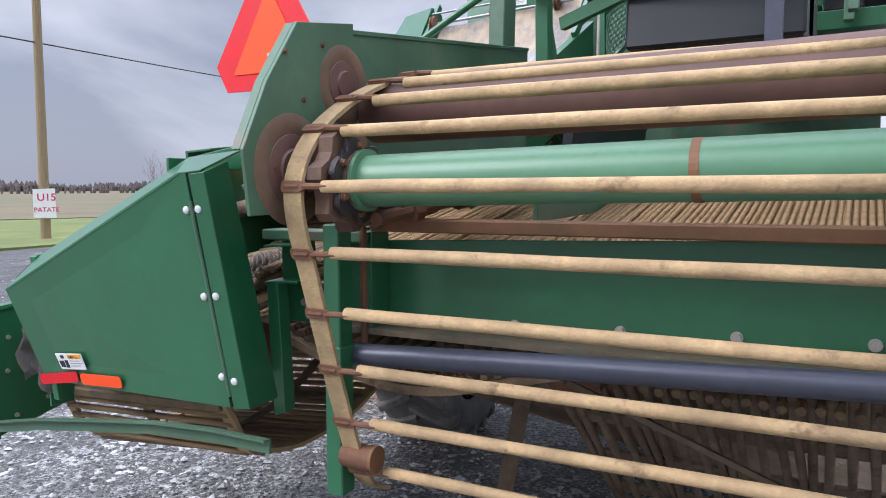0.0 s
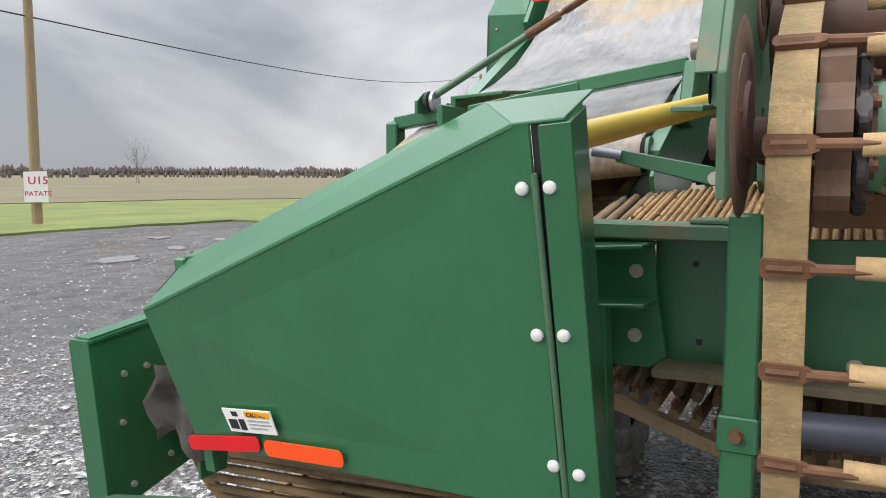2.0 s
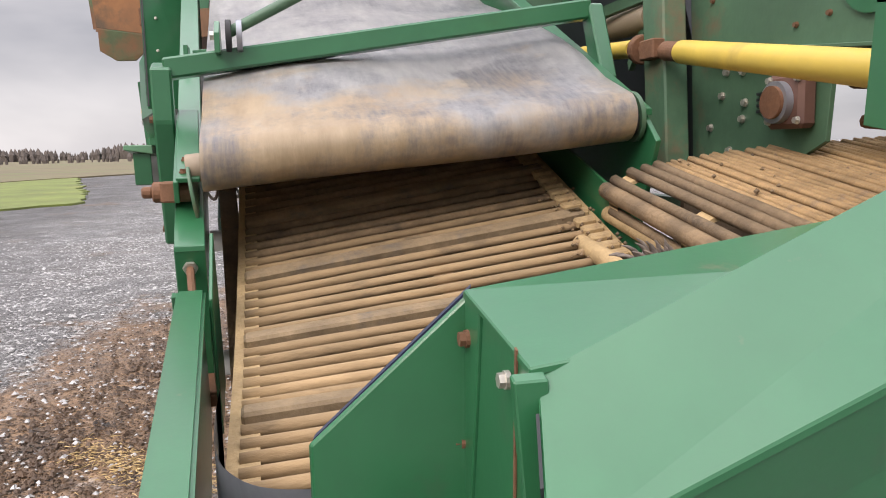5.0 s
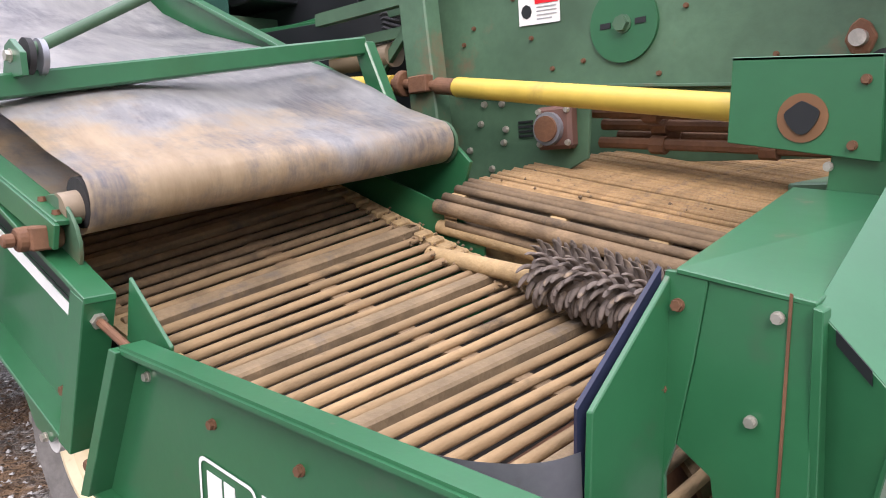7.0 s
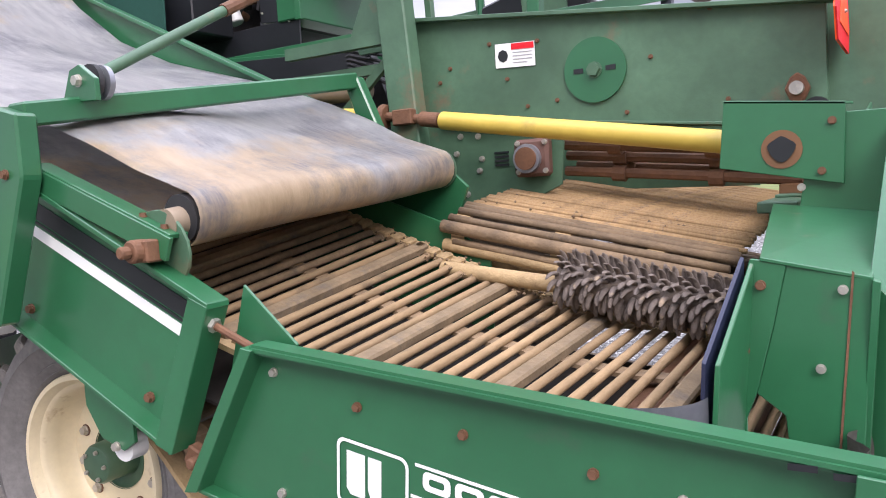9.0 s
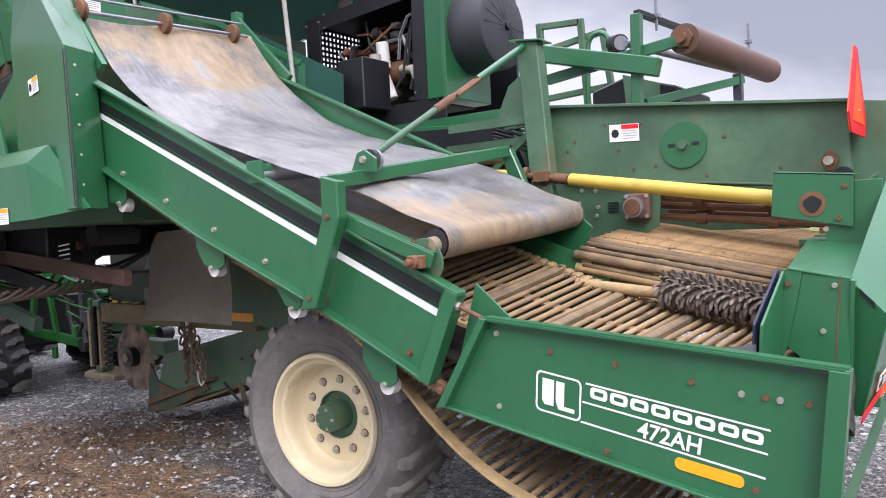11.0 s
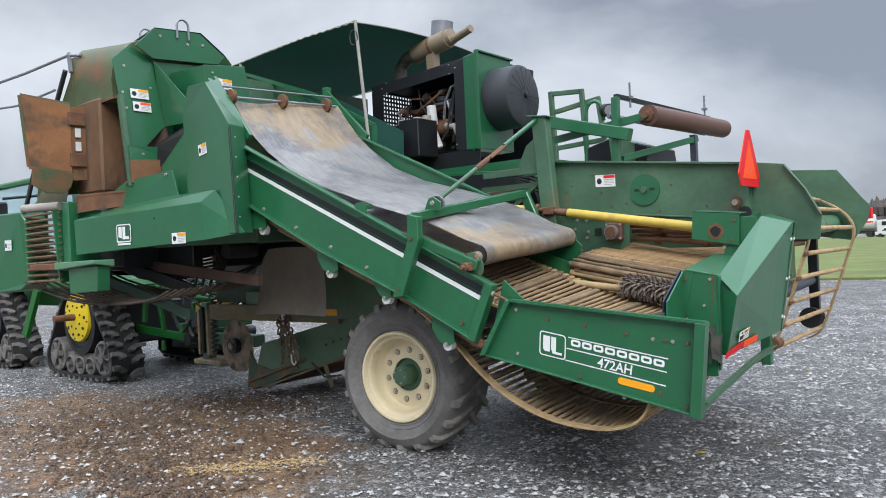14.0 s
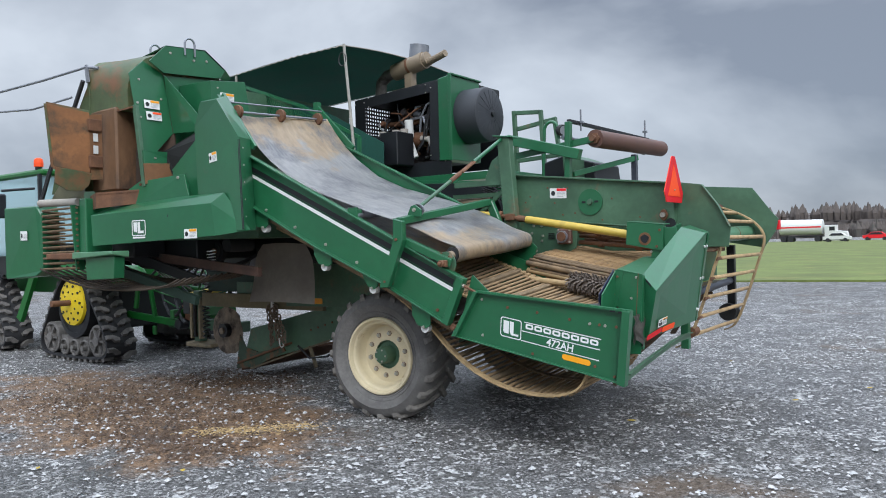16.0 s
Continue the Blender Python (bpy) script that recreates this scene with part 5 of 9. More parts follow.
for y0, drop in ((1.62, 0.0), (2.05, 0.03)):
    part("web_strap", slab(BM(), [(1.35, y0, 0.925 - drop), (2.0, y0, 0.985 - drop), (2.0, y0 + 0.05, 0.985 - drop), (1.35, y0 + 0.05, 0.925 - drop)], [(1.35, y0, 0.935 - drop), (2.0, y0, 0.995 - drop), (2.0, y0 + 0.05, 0.995 - drop), (1.35, y0 + 0.05, 0.935 - drop)]), LOWMUD, web_strap)
WEBTAN = mat("tan_web_rod_mud", (0.27, 0.185, 0.11), 0.85, var=0.4, scale=9, bump=0.5, bump_scale=45, stain=(0.08, 0.055, 0.04), stain_amt=0.28, stain_scale=7, island=True)
sag = smooth_path([(0.78, 1.01), (0.91, 0.966), (1.01, 0.935), (1.127, 0.897), (1.25, 0.884), (1.39, 0.892), (1.57, 0.936), (1.75, 0.985), (1.95, 1.02)], 2)
b = BM()
prev_ring = None
for y, z in sag:
    ring = [b.verts.new(p) for p in ((2.13, y, z - 0.014), (2.165, y, z - 0.016), (2.165, y, z + 0.012), (2.13, y, z + 0.012))]
    if prev_ring:
        for i in range(4):
            b.faces.new((prev_ring[i], prev_ring[(i + 1) % 4], ring[(i + 1) % 4], ring[i]))
    prev_ring = ring
sag_band = part("web_edge_band", b, WEBTAN, H, "sagging mud-caked edge band of the lower web")
sag_rods = [bar_mesh("web_rod", 1.0, 0.0125, WEBTAN, 8, 0.3, s + 120) for s in range(4)]
clip = BM()
pipe(clip, [(0.016, 0, 0.012), (0.026, 0, 0.03), (0.012, 0.006, 0.04), (0.0, 0.008, 0.03), (-0.004, 0.008, 0.018)], 0.0045, 5)
clip_me = bpy.data.meshes.new("rod_clip")
clip.to_mesh(clip_me)
clip.free()
clip_me.materials.append(RUST)
for k, (p, d) in enumerate(along(sag, 0.045)):
    m = Matrix.Translation((2.14, p.x, p.y + 0.02)) @ Matrix.Rotation(radians(90 + 2.0 * math.sin(k * 1.7)), 4, 'Z')
    place("web_rod", sag_rods[k % 4], m, sag_band)
    place("rod_clip", clip_me, Matrix.Translation((2.12, p.x, p.y + 0.018)), sag_band)
part("side_strap", beam(BM(), (1.85, 1.55, 0.93), (1.62, 1.32, 0.2), 0.055, 0.015), LOWMUD, H)
part("side_strap", beam(BM(), (2.22, 1.80, 0.99), (1.75, 2.5, 0.55), 0.05, 0.015), LOWMUD, H)
part("hanger_plate", bevel(box(BM(), (2.09, 1.66, 0.99), (2.10, 1.78, 1.075)), 0.002), GREEN, beam_p)
part("rust_block", bevel(plate_x(BM(), [(1.70, 0.99), (1.86, 0.99), (1.85, 0.92), (1.80, 0.87), (1.74, 0.88), (1.70, 0.93)], 1.98, 2.08), 0.008), RUST, H, "rusty gearbox under the beam")

# corner hood -------------------------------------------------------------
HL, HU = Vector((2.565, -0.106, 1.163)), Vector((2.622, 0.815, 1.55))
th = Vector((-0.008, 0, 0))
rear_face = [HL, HU, Vector((2.622, 0.845, 1.55)), Vector((2.505, 0.875, 0.862)), Vector((2.475, -0.035, 0.832))]
hood = part("hood_rear_panel", slab(BM(), rear_face, [p + th for p in rear_face]), GREEN, H, "glossy green sheet metal corner hood")
FLO, FUP = Vector((2.457, -0.074, 1.269)), Vector((2.47, 0.70, 1.60))
slope = [HL, HU, FUP, FLO]
dn = Vector((0, 0.004, -0.008))
part("hood_top", slab(BM(), slope, [p + dn for p in slope]), GREEN, hood)
flat = [HU, Vector((2.622, 0.905, 1.557)), Vector((2.47, 0.905, 1.615)), FUP]
part("hood_flat", slab(BM(), flat, [p - Vector((0, 0, 0.006)) for p in flat]), GREEN, hood)
left = [HL, FLO, Vector((2.44, -0.02, 0.83)), Vector((2.475, -0.035, 0.832))]
part("hood_side", slab(BM(), left, [p + Vector((0, 0.008, 0)) for p in left]), GREEN, hood)
part("slit", slab(BM(), [HL.lerp(FLO, 0.35) + Vector((0, -0.003, 0.001)), HL.lerp(FLO, 0.75) + Vector((0, -0.003, 0.001)), HL.lerp(FLO, 0.75) + Vector((0, -0.002, -0.018)), HL.lerp(FLO, 0.35) + Vector((0, -0.002, -0.018))],
                  [HL.lerp(FLO, 0.35) + Vector((0, 0.0, 0.001)), HL.lerp(FLO, 0.75) + Vector((0, 0.0, 0.001)), HL.lerp(FLO, 0.75) + Vector((0, 0.0, -0.018)), HL.lerp(FLO, 0.35) + Vector((0, 0.0, -0.018))]), DECAL_BLACK, hood)
flange = [Vector((2.628, 0.862, 1.545)), Vector((2.622, 0.915, 1.55)), Vector((2.50, 0.945, 0.865)), Vector((2.508, 0.89, 0.862))]
fp = part("hood_flange", slab(BM(), flange, [p + th for p in flange]), GREEN, H)
fs = [Vector((2.622, 0.915, 1.55)), Vector((2.522, 0.908, 1.583)), Vector((2.345, 0.918, 0.86)), Vector((2.50, 0.945, 0.865))]
part("flange_side", slab(BM(), fs, [p + Vector((0, -0.008, 0)) for p in fs]), GREEN, fp)
part("piano_hinge", cyl(BM(), (2.612, 0.852, 1.47), (2.512, 0.882, 0.90), 0.006, 10), GREEN_WORN, fp, smooth=True)
gap = [Vector((2.621, 0.846, 1.55)), Vector((2.621, 0.862, 1.548)), Vector((2.50, 0.889, 0.862)), Vector((2.50, 0.875, 0.862))]
part("hinge_gap", slab(BM(), [p + Vector((-0.005, 0, 0)) for p in gap], [p + Vector((-0.007, 0, 0)) for p in gap]), DECAL_BLACK, fp)
NR = Vector((0.985, -0.02, -0.17)).normalized()
for p in ((2.604, 0.829, 1.445), (2.606, 0.877, 1.448), (2.562, 0.843, 1.197), (2.563, 0.89, 1.201), (2.521, 0.862, 0.957), (2.518, 0.907, 0.948)):
    b = BM()
    c, q = Vector(p) + NR * 0.003, NR.to_track_quat('Z', 'Y')
    rings = [[b.verts.new(c + q @ Vector((r * math.cos(a), r * math.sin(a), h))) for a in np.linspace(0, 2 * math.pi, 13)[:-1]] for r, h in ((0.012, -0.002), (0.0105, 0.003), (0.006, 0.0055))]
    for a, bb in zip(rings, rings[1:]):
        for k in range(12):
            b.faces.new((a[k], a[(k + 1) % 12], bb[(k + 1) % 12], bb[k]))
    b.faces.new(rings[-1])
    part("dome_bolt", b, OFFWHITE, hood, smooth=True)


def on_hood(y, z, lift=0.0):
    """A point of the hood's rear panel."""
    return Vector((2.475 + 0.272 * (z - 0.832) + 0.035 * (y + 0.035) * (1 - 0.9 * (z - 0.83)) - 0.0, y, z)) + NR * lift


def hood_mark(name, yz, material, label="", lift=0.004):
    return part(name, slab(BM(), [on_hood(y, z, lift - 0.003) for y, z in yz], [on_hood(y, z, lift) for y, z in yz]), material, hood, label)


hood_mark("red_reflector", [(y, z + 0.17 * (y + 0.065)) for y, z in rounded(-0.065, 0.812, 0.168, 0.850, 0.014)], RED, "red reflector strip")
hood_mark("orange_reflector", [(y, z + 0.07 * (y - 0.18)) for y, z in rounded(0.182, 0.845, 0.40, 0.885, 0.014)], ORANGE, "orange reflector strip")
LA, LB, LC, LD = Vector((0.075, 0.945)), Vector((0.22, 0.96)), Vector((0.23, 0.905)), Vector((0.09, 0.89))


def on_label(a, b):
    p = LA.lerp(LB, a).lerp(LD.lerp(LC, a), b)
    return p.x, p.y


lb = hood_mark("warning_label", [LA, LB, LC, LD], WHITE, "white and yellow caution label")
for name, (a, b, c, d), material in (("label_header", (0.46, 0.05, 0.97, 0.30), AMBER), ("label_pictogram", (0.06, 0.45, 0.24, 0.85), DECAL_BLACK), ("label_pictogram", (0.28, 0.42, 0.40, 0.88), DECAL_BLACK),
                                     ("label_pictogram", (0.18, 0.1, 0.3, 0.3), DECAL_BLACK), ("label_text_bars", (0.48, 0.42, 0.92, 0.47), mat_grey_text), ("label_text_bars", (0.48, 0.58, 0.95, 0.63), mat_grey_text), ("label_text_bars", (0.48, 0.74, 0.85, 0.79), mat_grey_text)):
    yz = [on_label(a, b), on_label(c, b), on_label(c, d), on_label(a, d)]
    part(name, slab(BM(), [on_hood(y, z, 0.0035) for y, z in yz], [on_hood(y, z, 0.0055) for y, z in yz]), material, lb)
hy = Vector((0.03, 0.99, 0.10)).normalized()
hz = NR.cross(hy).normalized()
m_l = Matrix(((hy.x, hz.x, NR.x, 0), (hy.y, hz.y, NR.y, 0), (hy.z, hz.z, NR.z, 0), (0, 0, 0, 1)))
lettering("label_word", "CAUTION", 0.014, Matrix.Translation(on_hood(*on_label(0.5, 0.27), 0.0062)) @ m_l, DECAL_BLACK, lb)

fin = [(2.42, 0.64, 1.60), (2.42, 0.86, 1.634), (2.42, 0.875, 1.56), (2.42, 0.64, 1.56)]
part("hood_fin", slab(BM(), fin, [(x - 0.006, y, z) for x, y, z in fin]), GREEN, hood)

# walls of the hood towards the bar chain
fpnl = part("hood_front_panel", plate_y(BM(), [(2.262, 1.306), (2.325, 1.30), (2.30, 1.18), (2.268, 1.048), (2.25, 1.0), (2.25, 0.955), (2.22, 0.94), (2.20, 0.97), (2.20, 1.1)], -0.086, -0.076), GREEN, H)
fold = [(2.262, -0.078, 1.306), (2.232, -0.256, 1.142), (2.20, -0.256, 0.72), (2.22, -0.078, 0.72)]
part("folded_end", slab(BM(), fold, [(x + 0.009, y + 0.003, z) for x, y, z in fold]), GREEN, fpnl)
part("hood_front_panel", plate_y(BM(), [(2.325, 1.302), (2.462, 1.275), (2.435, 0.72), (2.345, 0.72), (2.325, 0.93), (2.318, 1.012), (2.268, 1.05), (2.30, 1.18)], -0.082, -0.072), GREEN, H)
part("rust_seam", slab(BM(), [(2.430, -0.0825, 1.285), (2.434, -0.0825, 1.283), (2.408, -0.0825, 0.93), (2.404, -0.0825, 0.93)], [(2.430, -0.0845, 1.285), (2.434, -0.0845, 1.283), (2.408, -0.0845, 0.93), (2.404, -0.0845, 0.93)]), RUST, fpnl, "rusty fold seam")
for x, z in ((2.28, 1.257), (2.249, 1.132)):
    bolt((x, -0.087, z), (0, -1, 0), fpnl, 0.0095, RUST)
for x, z in ((2.416, 1.252), (2.379, 1.107)):
    bolt((x, -0.087, z), (0, -1, 0), fpnl, 0.0085, STEEL)
top = [Vector((2.28, -0.09, 1.31)), Vector((2.462, -0.082, 1.275)), Vector((2.46, 0.60, 1.345)), Vector((2.20, 0.60, 1.375))]
part("hood_deck", slab(BM(), top, [p - Vector((0, 0, 0.008)) for p in top]), GREEN, H)
lip = [Vector((2.462, -0.10, 1.272)), Vector((2.475, -0.10, 1.268)), Vector((2.44, -0.05, 0.75)), Vector((2.425, -0.05, 0.75))]
part("hood_lip", slab(BM(), lip, [p + Vector((0, 0.03, 0)) for p in lip]), GREEN, H)
ringpts = [(2.227 + 0.05 * math.cos(a), 1.516 + 0.05 * math.sin(a)) for a in np.linspace(0, 2 * math.pi, 25)[:-1]]
corner = part("drive_plate", plate_y(BM(), [(2.085, 1.655), (2.375, 1.625), (2.37, 1.42), (2.07, 1.475)], 0.58, 0.592), GREEN, H, "green drive plate with a burnt hole")
part("plate_fold", slab(BM(), [(2.085, 0.58, 1.655), (2.375, 0.58, 1.625), (2.385, 0.70, 1.63), (2.09, 0.70, 1.66)], [(2.085, 0.58, 1.647), (2.375, 0.58, 1.617), (2.385, 0.70, 1.622), (2.09, 0.70, 1.652)]), GREEN, corner)
part("box_hole_rim", slab(BM(), [(x, 0.577, z) for x, z in ringpts], [(x, 0.5795, z) for x, z in ringpts]), RUST_PANEL, corner)
rag = [(2.227 + 0.033 * math.cos(a) * (1 + 0.12 * math.sin(3 * a)), 1.516 + 0.031 * math.sin(a) * (1 + 0.1 * math.cos(4 * a))) for a in np.linspace(0, 2 * math.pi, 21)[:-1]]
part("box_hole", slab(BM(), [(x, 0.573, z) for x, z in rag], [(x, 0.5765, z) for x, z in rag]), DECAL_BLACK, corner)
for x, z in ((2.345, 1.58), (2.32, 1.455)):
    bolt((x, 0.579, z), (0, -1, 0), corner, 0.010, RUST)
wall = part("deck_wall", plate_y(BM(), [(2.262, 1.345), (2.47, 1.32), (2.47, 1.60), (2.30, 1.60)], 0.60, 0.612), GREEN, H)
bolt((2.27, 0.599, 1.415), (0, -1, 0), wall, 0.010)

strip = [(2.45, -0.37, 0.605), (2.455, -0.1, 0.655), (2.455, 0.2, 0.695), (2.45, 0.5, 0.73), (2.44, 0.75, 0.74), (2.43, 0.96, 0.735)]
bm = BM()
rings = [[bm.verts.new((x + dx, y, z + dz)) for dx, dz in ((0, -0.02), (0, 0.025), (0.03, 0.028), (0.03, 0.02), (0.008, 0.017), (0.008, -0.02))] for x, y, z in strip]
for p, q in zip(rings, rings[1:]):
    for i in range(6):
        bm.faces.new((p[i], p[(i + 1) % 6], q[(i + 1) % 6], q[i]))
bm.faces.new(rings[0][::-1])
bm.faces.new(rings[-1])
bmesh.ops.recalc_face_normals(bm, faces=bm.faces[:])
part("bottom_angle", bm, GREEN_WORN, H)
bm = BM()
prev = None
for k in range(9):
    f = k / 8
    ring = [bm.verts.new((2.44 + 0.02 * math.sin(7 * f + 3 * g), -0.22 + 0.16 * f + 0.02 * math.sin(9 * g), 1.0 - 0.2 * g + 0.03 * math.sin(5 * f) * g)) for g in np.linspace(0, 1, 7)]
    if prev:
        for i in range(6):
            bm.faces.new((prev[i], prev[i + 1], ring[i + 1], ring[i]))
    prev = ring
bmesh.ops.solidify(bm, geom=bm.faces[:], thickness=0.006)
part("rubber_tongue", bm, mat("crumpled_grey_rubber", (0.13, 0.12, 0.105), 0.7, var=0.35, scale=12, bump=0.3, bump_scale=40), H, "crumpled dark rubber tongue", smooth=True)
arm_l = [(2.45, 0.935, 1.514), (2.45, 1.118, 1.478), (2.45, 1.118, 1.446), (2.45, 0.94, 1.49)]
ha = part("hinge_arm", slab(BM(), arm_l, [(x - 0.012, y, z) for x, y, z in arm_l]), GREEN, H)
part("arm_pin", cyl(BM(), (2.455, 0.90, 1.508), (2.45, 0.95, 1.502), 0.009, 10), GALV, ha, smooth=True)
bolt((2.452, 1.105, 1.462), (1, 0, 0), ha, 0.011)

# slow vehicle triangle
sm = part("slow_vehicle_sign", plate_x(BM(), [(0.745, 1.80), (0.703, 1.88), (0.885, 2.17), (0.955, 2.17), (1.125, 1.88), (1.095, 1.80)], 2.345, 2.349), RED, H, "orange and red slow vehicle triangle")
part("sign_field", plate_x(BM(), [(0.775, 1.85), (0.92, 2.105), (1.06, 1.85)], 2.3495, 2.3515), ORANGE, sm)
part("sign_back", plate_x(BM(), [(0.745, 1.80), (0.703, 1.88), (0.885, 2.17), (0.955, 2.17), (1.125, 1.88), (1.095, 1.80)], 2.341, 2.3445), ORANGE, sm)
part("sign_bracket", bevel(box(BM(), (2.325, 0.98, 1.87), (2.34, 1.142, 1.91)), 0.002), GREEN_WORN, sm)
bolt((2.352, 0.92, 1.90), (1, 0, 0), sm, 0.006)
part("red_lamp", bevel(box(BM(), (2.70, 2.73, 1.57), (2.735, 2.80, 1.66)), 0.004), RED, H)

# wheels and axle ---------------------------------------------------------
LUG_RUBBER = mat("dusty_lug_rubber", (0.22, 0.205, 0.185), 0.9, var=0.45, scale=7, bump=0.4, bump_scale=50,
                 stain=(0.05, 0.047, 0.045), stain_amt=0.26, stain_scale=6, island=True)


def lug_mesh(out, side):
    """One chevron bar of the tread, at the wheel's front, about the axle at the origin."""
    b = BM()
    o0, o1 = (-0.018, 0.235) if side == 0 else (0.43, 0.205)
    loops = []
    for f in (-0.22, -0.08, 0.06, 0.35, 0.7, 1.0):
        o = o0 + (o1 - o0) * f * (0.35 if f < -0.1 else 1.0)
        rr = 0.545 + 0.013 * min(1, max(0, f) * 2.5) - (0.075 if f < -0.1 else 0.03 if f < 0 else 0.0)
        a, w = 0.27 * max(f, -0.05), (0.062 if f < 0 else 0.068) - 0.012 * f
        top = 0.028 if f > -0.1 else 0.012
        loops.append([b.verts.new(((rr + dr) * math.cos(a + da), -out * o, (rr + dr) * math.sin(a + da))) for da, dr in ((-w, -0.02), (w, -0.02), (w * 0.68, top), (-w * 0.68, top))])
    for p, q in zip(loops, loops[1:]):
        for i in range(4):
            b.faces.new((p[i], p[(i + 1) % 4], q[(i + 1) % 4], q[i]))
    b.faces.new(loops[0][::-1])
    b.faces.new(loops[-1])
    bmesh.ops.recalc_face_normals(b, faces=b.faces[:])
    bmesh.ops.bevel(b, geom=b.edges[:], offset=0.005, segments=1, affect='EDGES', clamp_overlap=True)
    me = bpy.data.meshes.new("tread_lug")
    b.to_mesh(me)
    b.free()
    me.materials.append(LUG_RUBBER)
    return me


def road_wheel(y_face, out):
    """A lugged tyre with a dished cream rim; out is -1 where the face looks towards -y."""
    c = (0, y_face, 0.54)
    b = BM()
    prof_t = [(0.335, 0.03), (0.348, -0.010), (0.362, -0.022), (0.366, -0.018), (0.385, -0.030), (0.392, -0.034), (0.396, -0.030), (0.43, -0.052), (0.455, -0.056), (0.459, -0.060), (0.464, -0.056), (0.505, -0.042),
              (0.54, -0.005), (0.556, 0.06), (0.558, 0.22), (0.555, 0.36), (0.535, 0.42), (0.47, 0.45), (0.36, 0.43), (0.335, 0.40)]
    lathe(b, [(r, -out * o) for r, o in prof_t], c, seg=80)
    for v in b.verts:
        v.co.z = max(v.co.z, -0.004)
    w = part("wheel", b, RUBBER, H, "worn grey-black agricultural tyre with chevron lugs", smooth=True)
    for side in (0, 1):
        me = lug_mesh(out, side)
        for k in range(20):
            a = 2 * math.pi * (k + 0.5 * side) / 20
            place("tread_lug", me, Matrix.Translation(c) @ Matrix.Rotation(-a, 4, 'Y'), w)
    b = BM()
    lathe(b, [(r, -out * o) for r, o in ((0.345, 0.02), (0.345, -0.016), (0.338, -0.028), (0.322, -0.028), (0.312, -0.010), (0.304, 0.004), (0.296, 0.006), (0.284, 0.016), (0.276, 0.06), (0.266, 0.105), (0.25, 0.122), (0.235, 0.118), (0.20, 0.112), (0.125, 0.112))], c, seg=64)
    part("rim", b, CREAM, w, "cream painted dished steel rim with rust streaks", smooth=True)
    b = BM()
    lathe(b, [(r, -out * o) for r, o in ((0.128, 0.108), (0.124, 0.128), (0.116, 0.135), (0.08, 0.135), (0.076, 0.10), (0.074, 0.02), (0.066, 0.008), (0.03, 0.0), (0.001, 0.0))], c, seg=40)
    hub = part("hub", b, GREEN_WORN, w, "green painted hub", smooth=True)
    for k in range(5):
        a = 2 * math.pi * k / 5
        bolt((0.052 * math.cos(a), y_face + out * 0.0, 0.54 + 0.052 * math.sin(a)), (0, out, 0), hub, 0.008, STEEL)
    for k in range(10):
        a = 2 * math.pi * (k + 0.3) / 10
        bolt((0.19 * math.cos(a), y_face - out * 0.107, 0.54 + 0.19 * math.sin(a)), (0, out, 0), w, 0.018, STEEL)
        part("stud_plate", cyl(BM(), (0.19 * math.cos(a), y_face - out * 0.113, 0.54 + 0.19 * math.sin(a)), (0.19 * math.cos(a), y_face - out * 0.109, 0.54 + 0.19 * math.sin(a)), 0.023, 12), RUST, w)
    return w


near_wheel = road_wheel(0.0, -1)
near_wheel.matrix_world = Matrix.Rotation(0.085, 4, 'Z')
road_wheel(2.75, 1)
part("axle", box(BM(), (-0.07, 0.3, 0.48), (0.07, 2.5, 0.62)), GREEN_WORN, H)
bm = BM()
box(bm, (-3.0, 0.86, 0.95), (0.6, 0.98, 1.12))
box(bm, (-3.0, 2.2, 0.95), (0.6, 2.3, 1.12))
box(bm, (-0.1, 0.86, 0.6), (0.1, 0.98, 1.4))
part("chassis_beam", bm, GREEN_WORN, H, "muddy green chassis beam")
sh = part("digging_share", slab(BM(), [(-2.94, 0.86, 0.10), (-2.76, 0.86, 0.57), (-1.15, 0.86, 0.94), (-1.0, 0.86, 0.62), (-1.9, 0.86, 0.38)],
                                [(-2.94, 0.90, 0.10), (-2.76, 0.90, 0.57), (-1.15, 0.90, 0.94), (-1.0, 0.90, 0.62), (-1.9, 0.90, 0.38)]), GREEN_WORN, H, "worn green digging side board")
part("share_edge", slab(BM(), [(-3.02, 0.845, 0.08), (-2.95, 0.845, 0.49), (-2.84, 0.845, 0.34), (-2.62, 0.845, 0.30), (-2.2, 0.845, 0.385), (-2.16, 0.845, 0.34), (-2.7, 0.845, 0.12)], [(-3.02, 0.859, 0.08), (-2.95, 0.859, 0.49), (-2.84, 0.859, 0.34), (-2.62, 0.859, 0.30), (-2.2, 0.859, 0.385), (-2.16, 0.859, 0.34), (-2.7, 0.859, 0.12)]), mat("rust_flecked_green", (0.055, 0.09, 0.06), 0.7, var=0.4, scale=5, bump=0.2, stain=(0.17, 0.08, 0.04), stain_amt=0.5, stain_scale=7), sh, "rusty worn cutting edge")
part("share_rib", beam(BM(), (-2.98, 0.835, 0.15), (-2.05, 0.835, 0.44), 0.03, 0.022), RUST, sh)
part("share_rib", beam(BM(), (-2.75, 0.835, 0.10), (-1.45, 0.835, 0.50), 0.025, 0.02), DUSTY_LIP, sh)
part("share_stay", beam(BM(), (-1.75, 0.83, 0.42), (-1.62, 0.80, 0.20), 0.03, 0.03), DUSTY_LIP, sh)
for k in range(5):
    bolt((-1.75 + 0.11 * k, 0.859, 0.60 + 0.032 * k), (0, -1, 0), sh, 0.011, RUST)
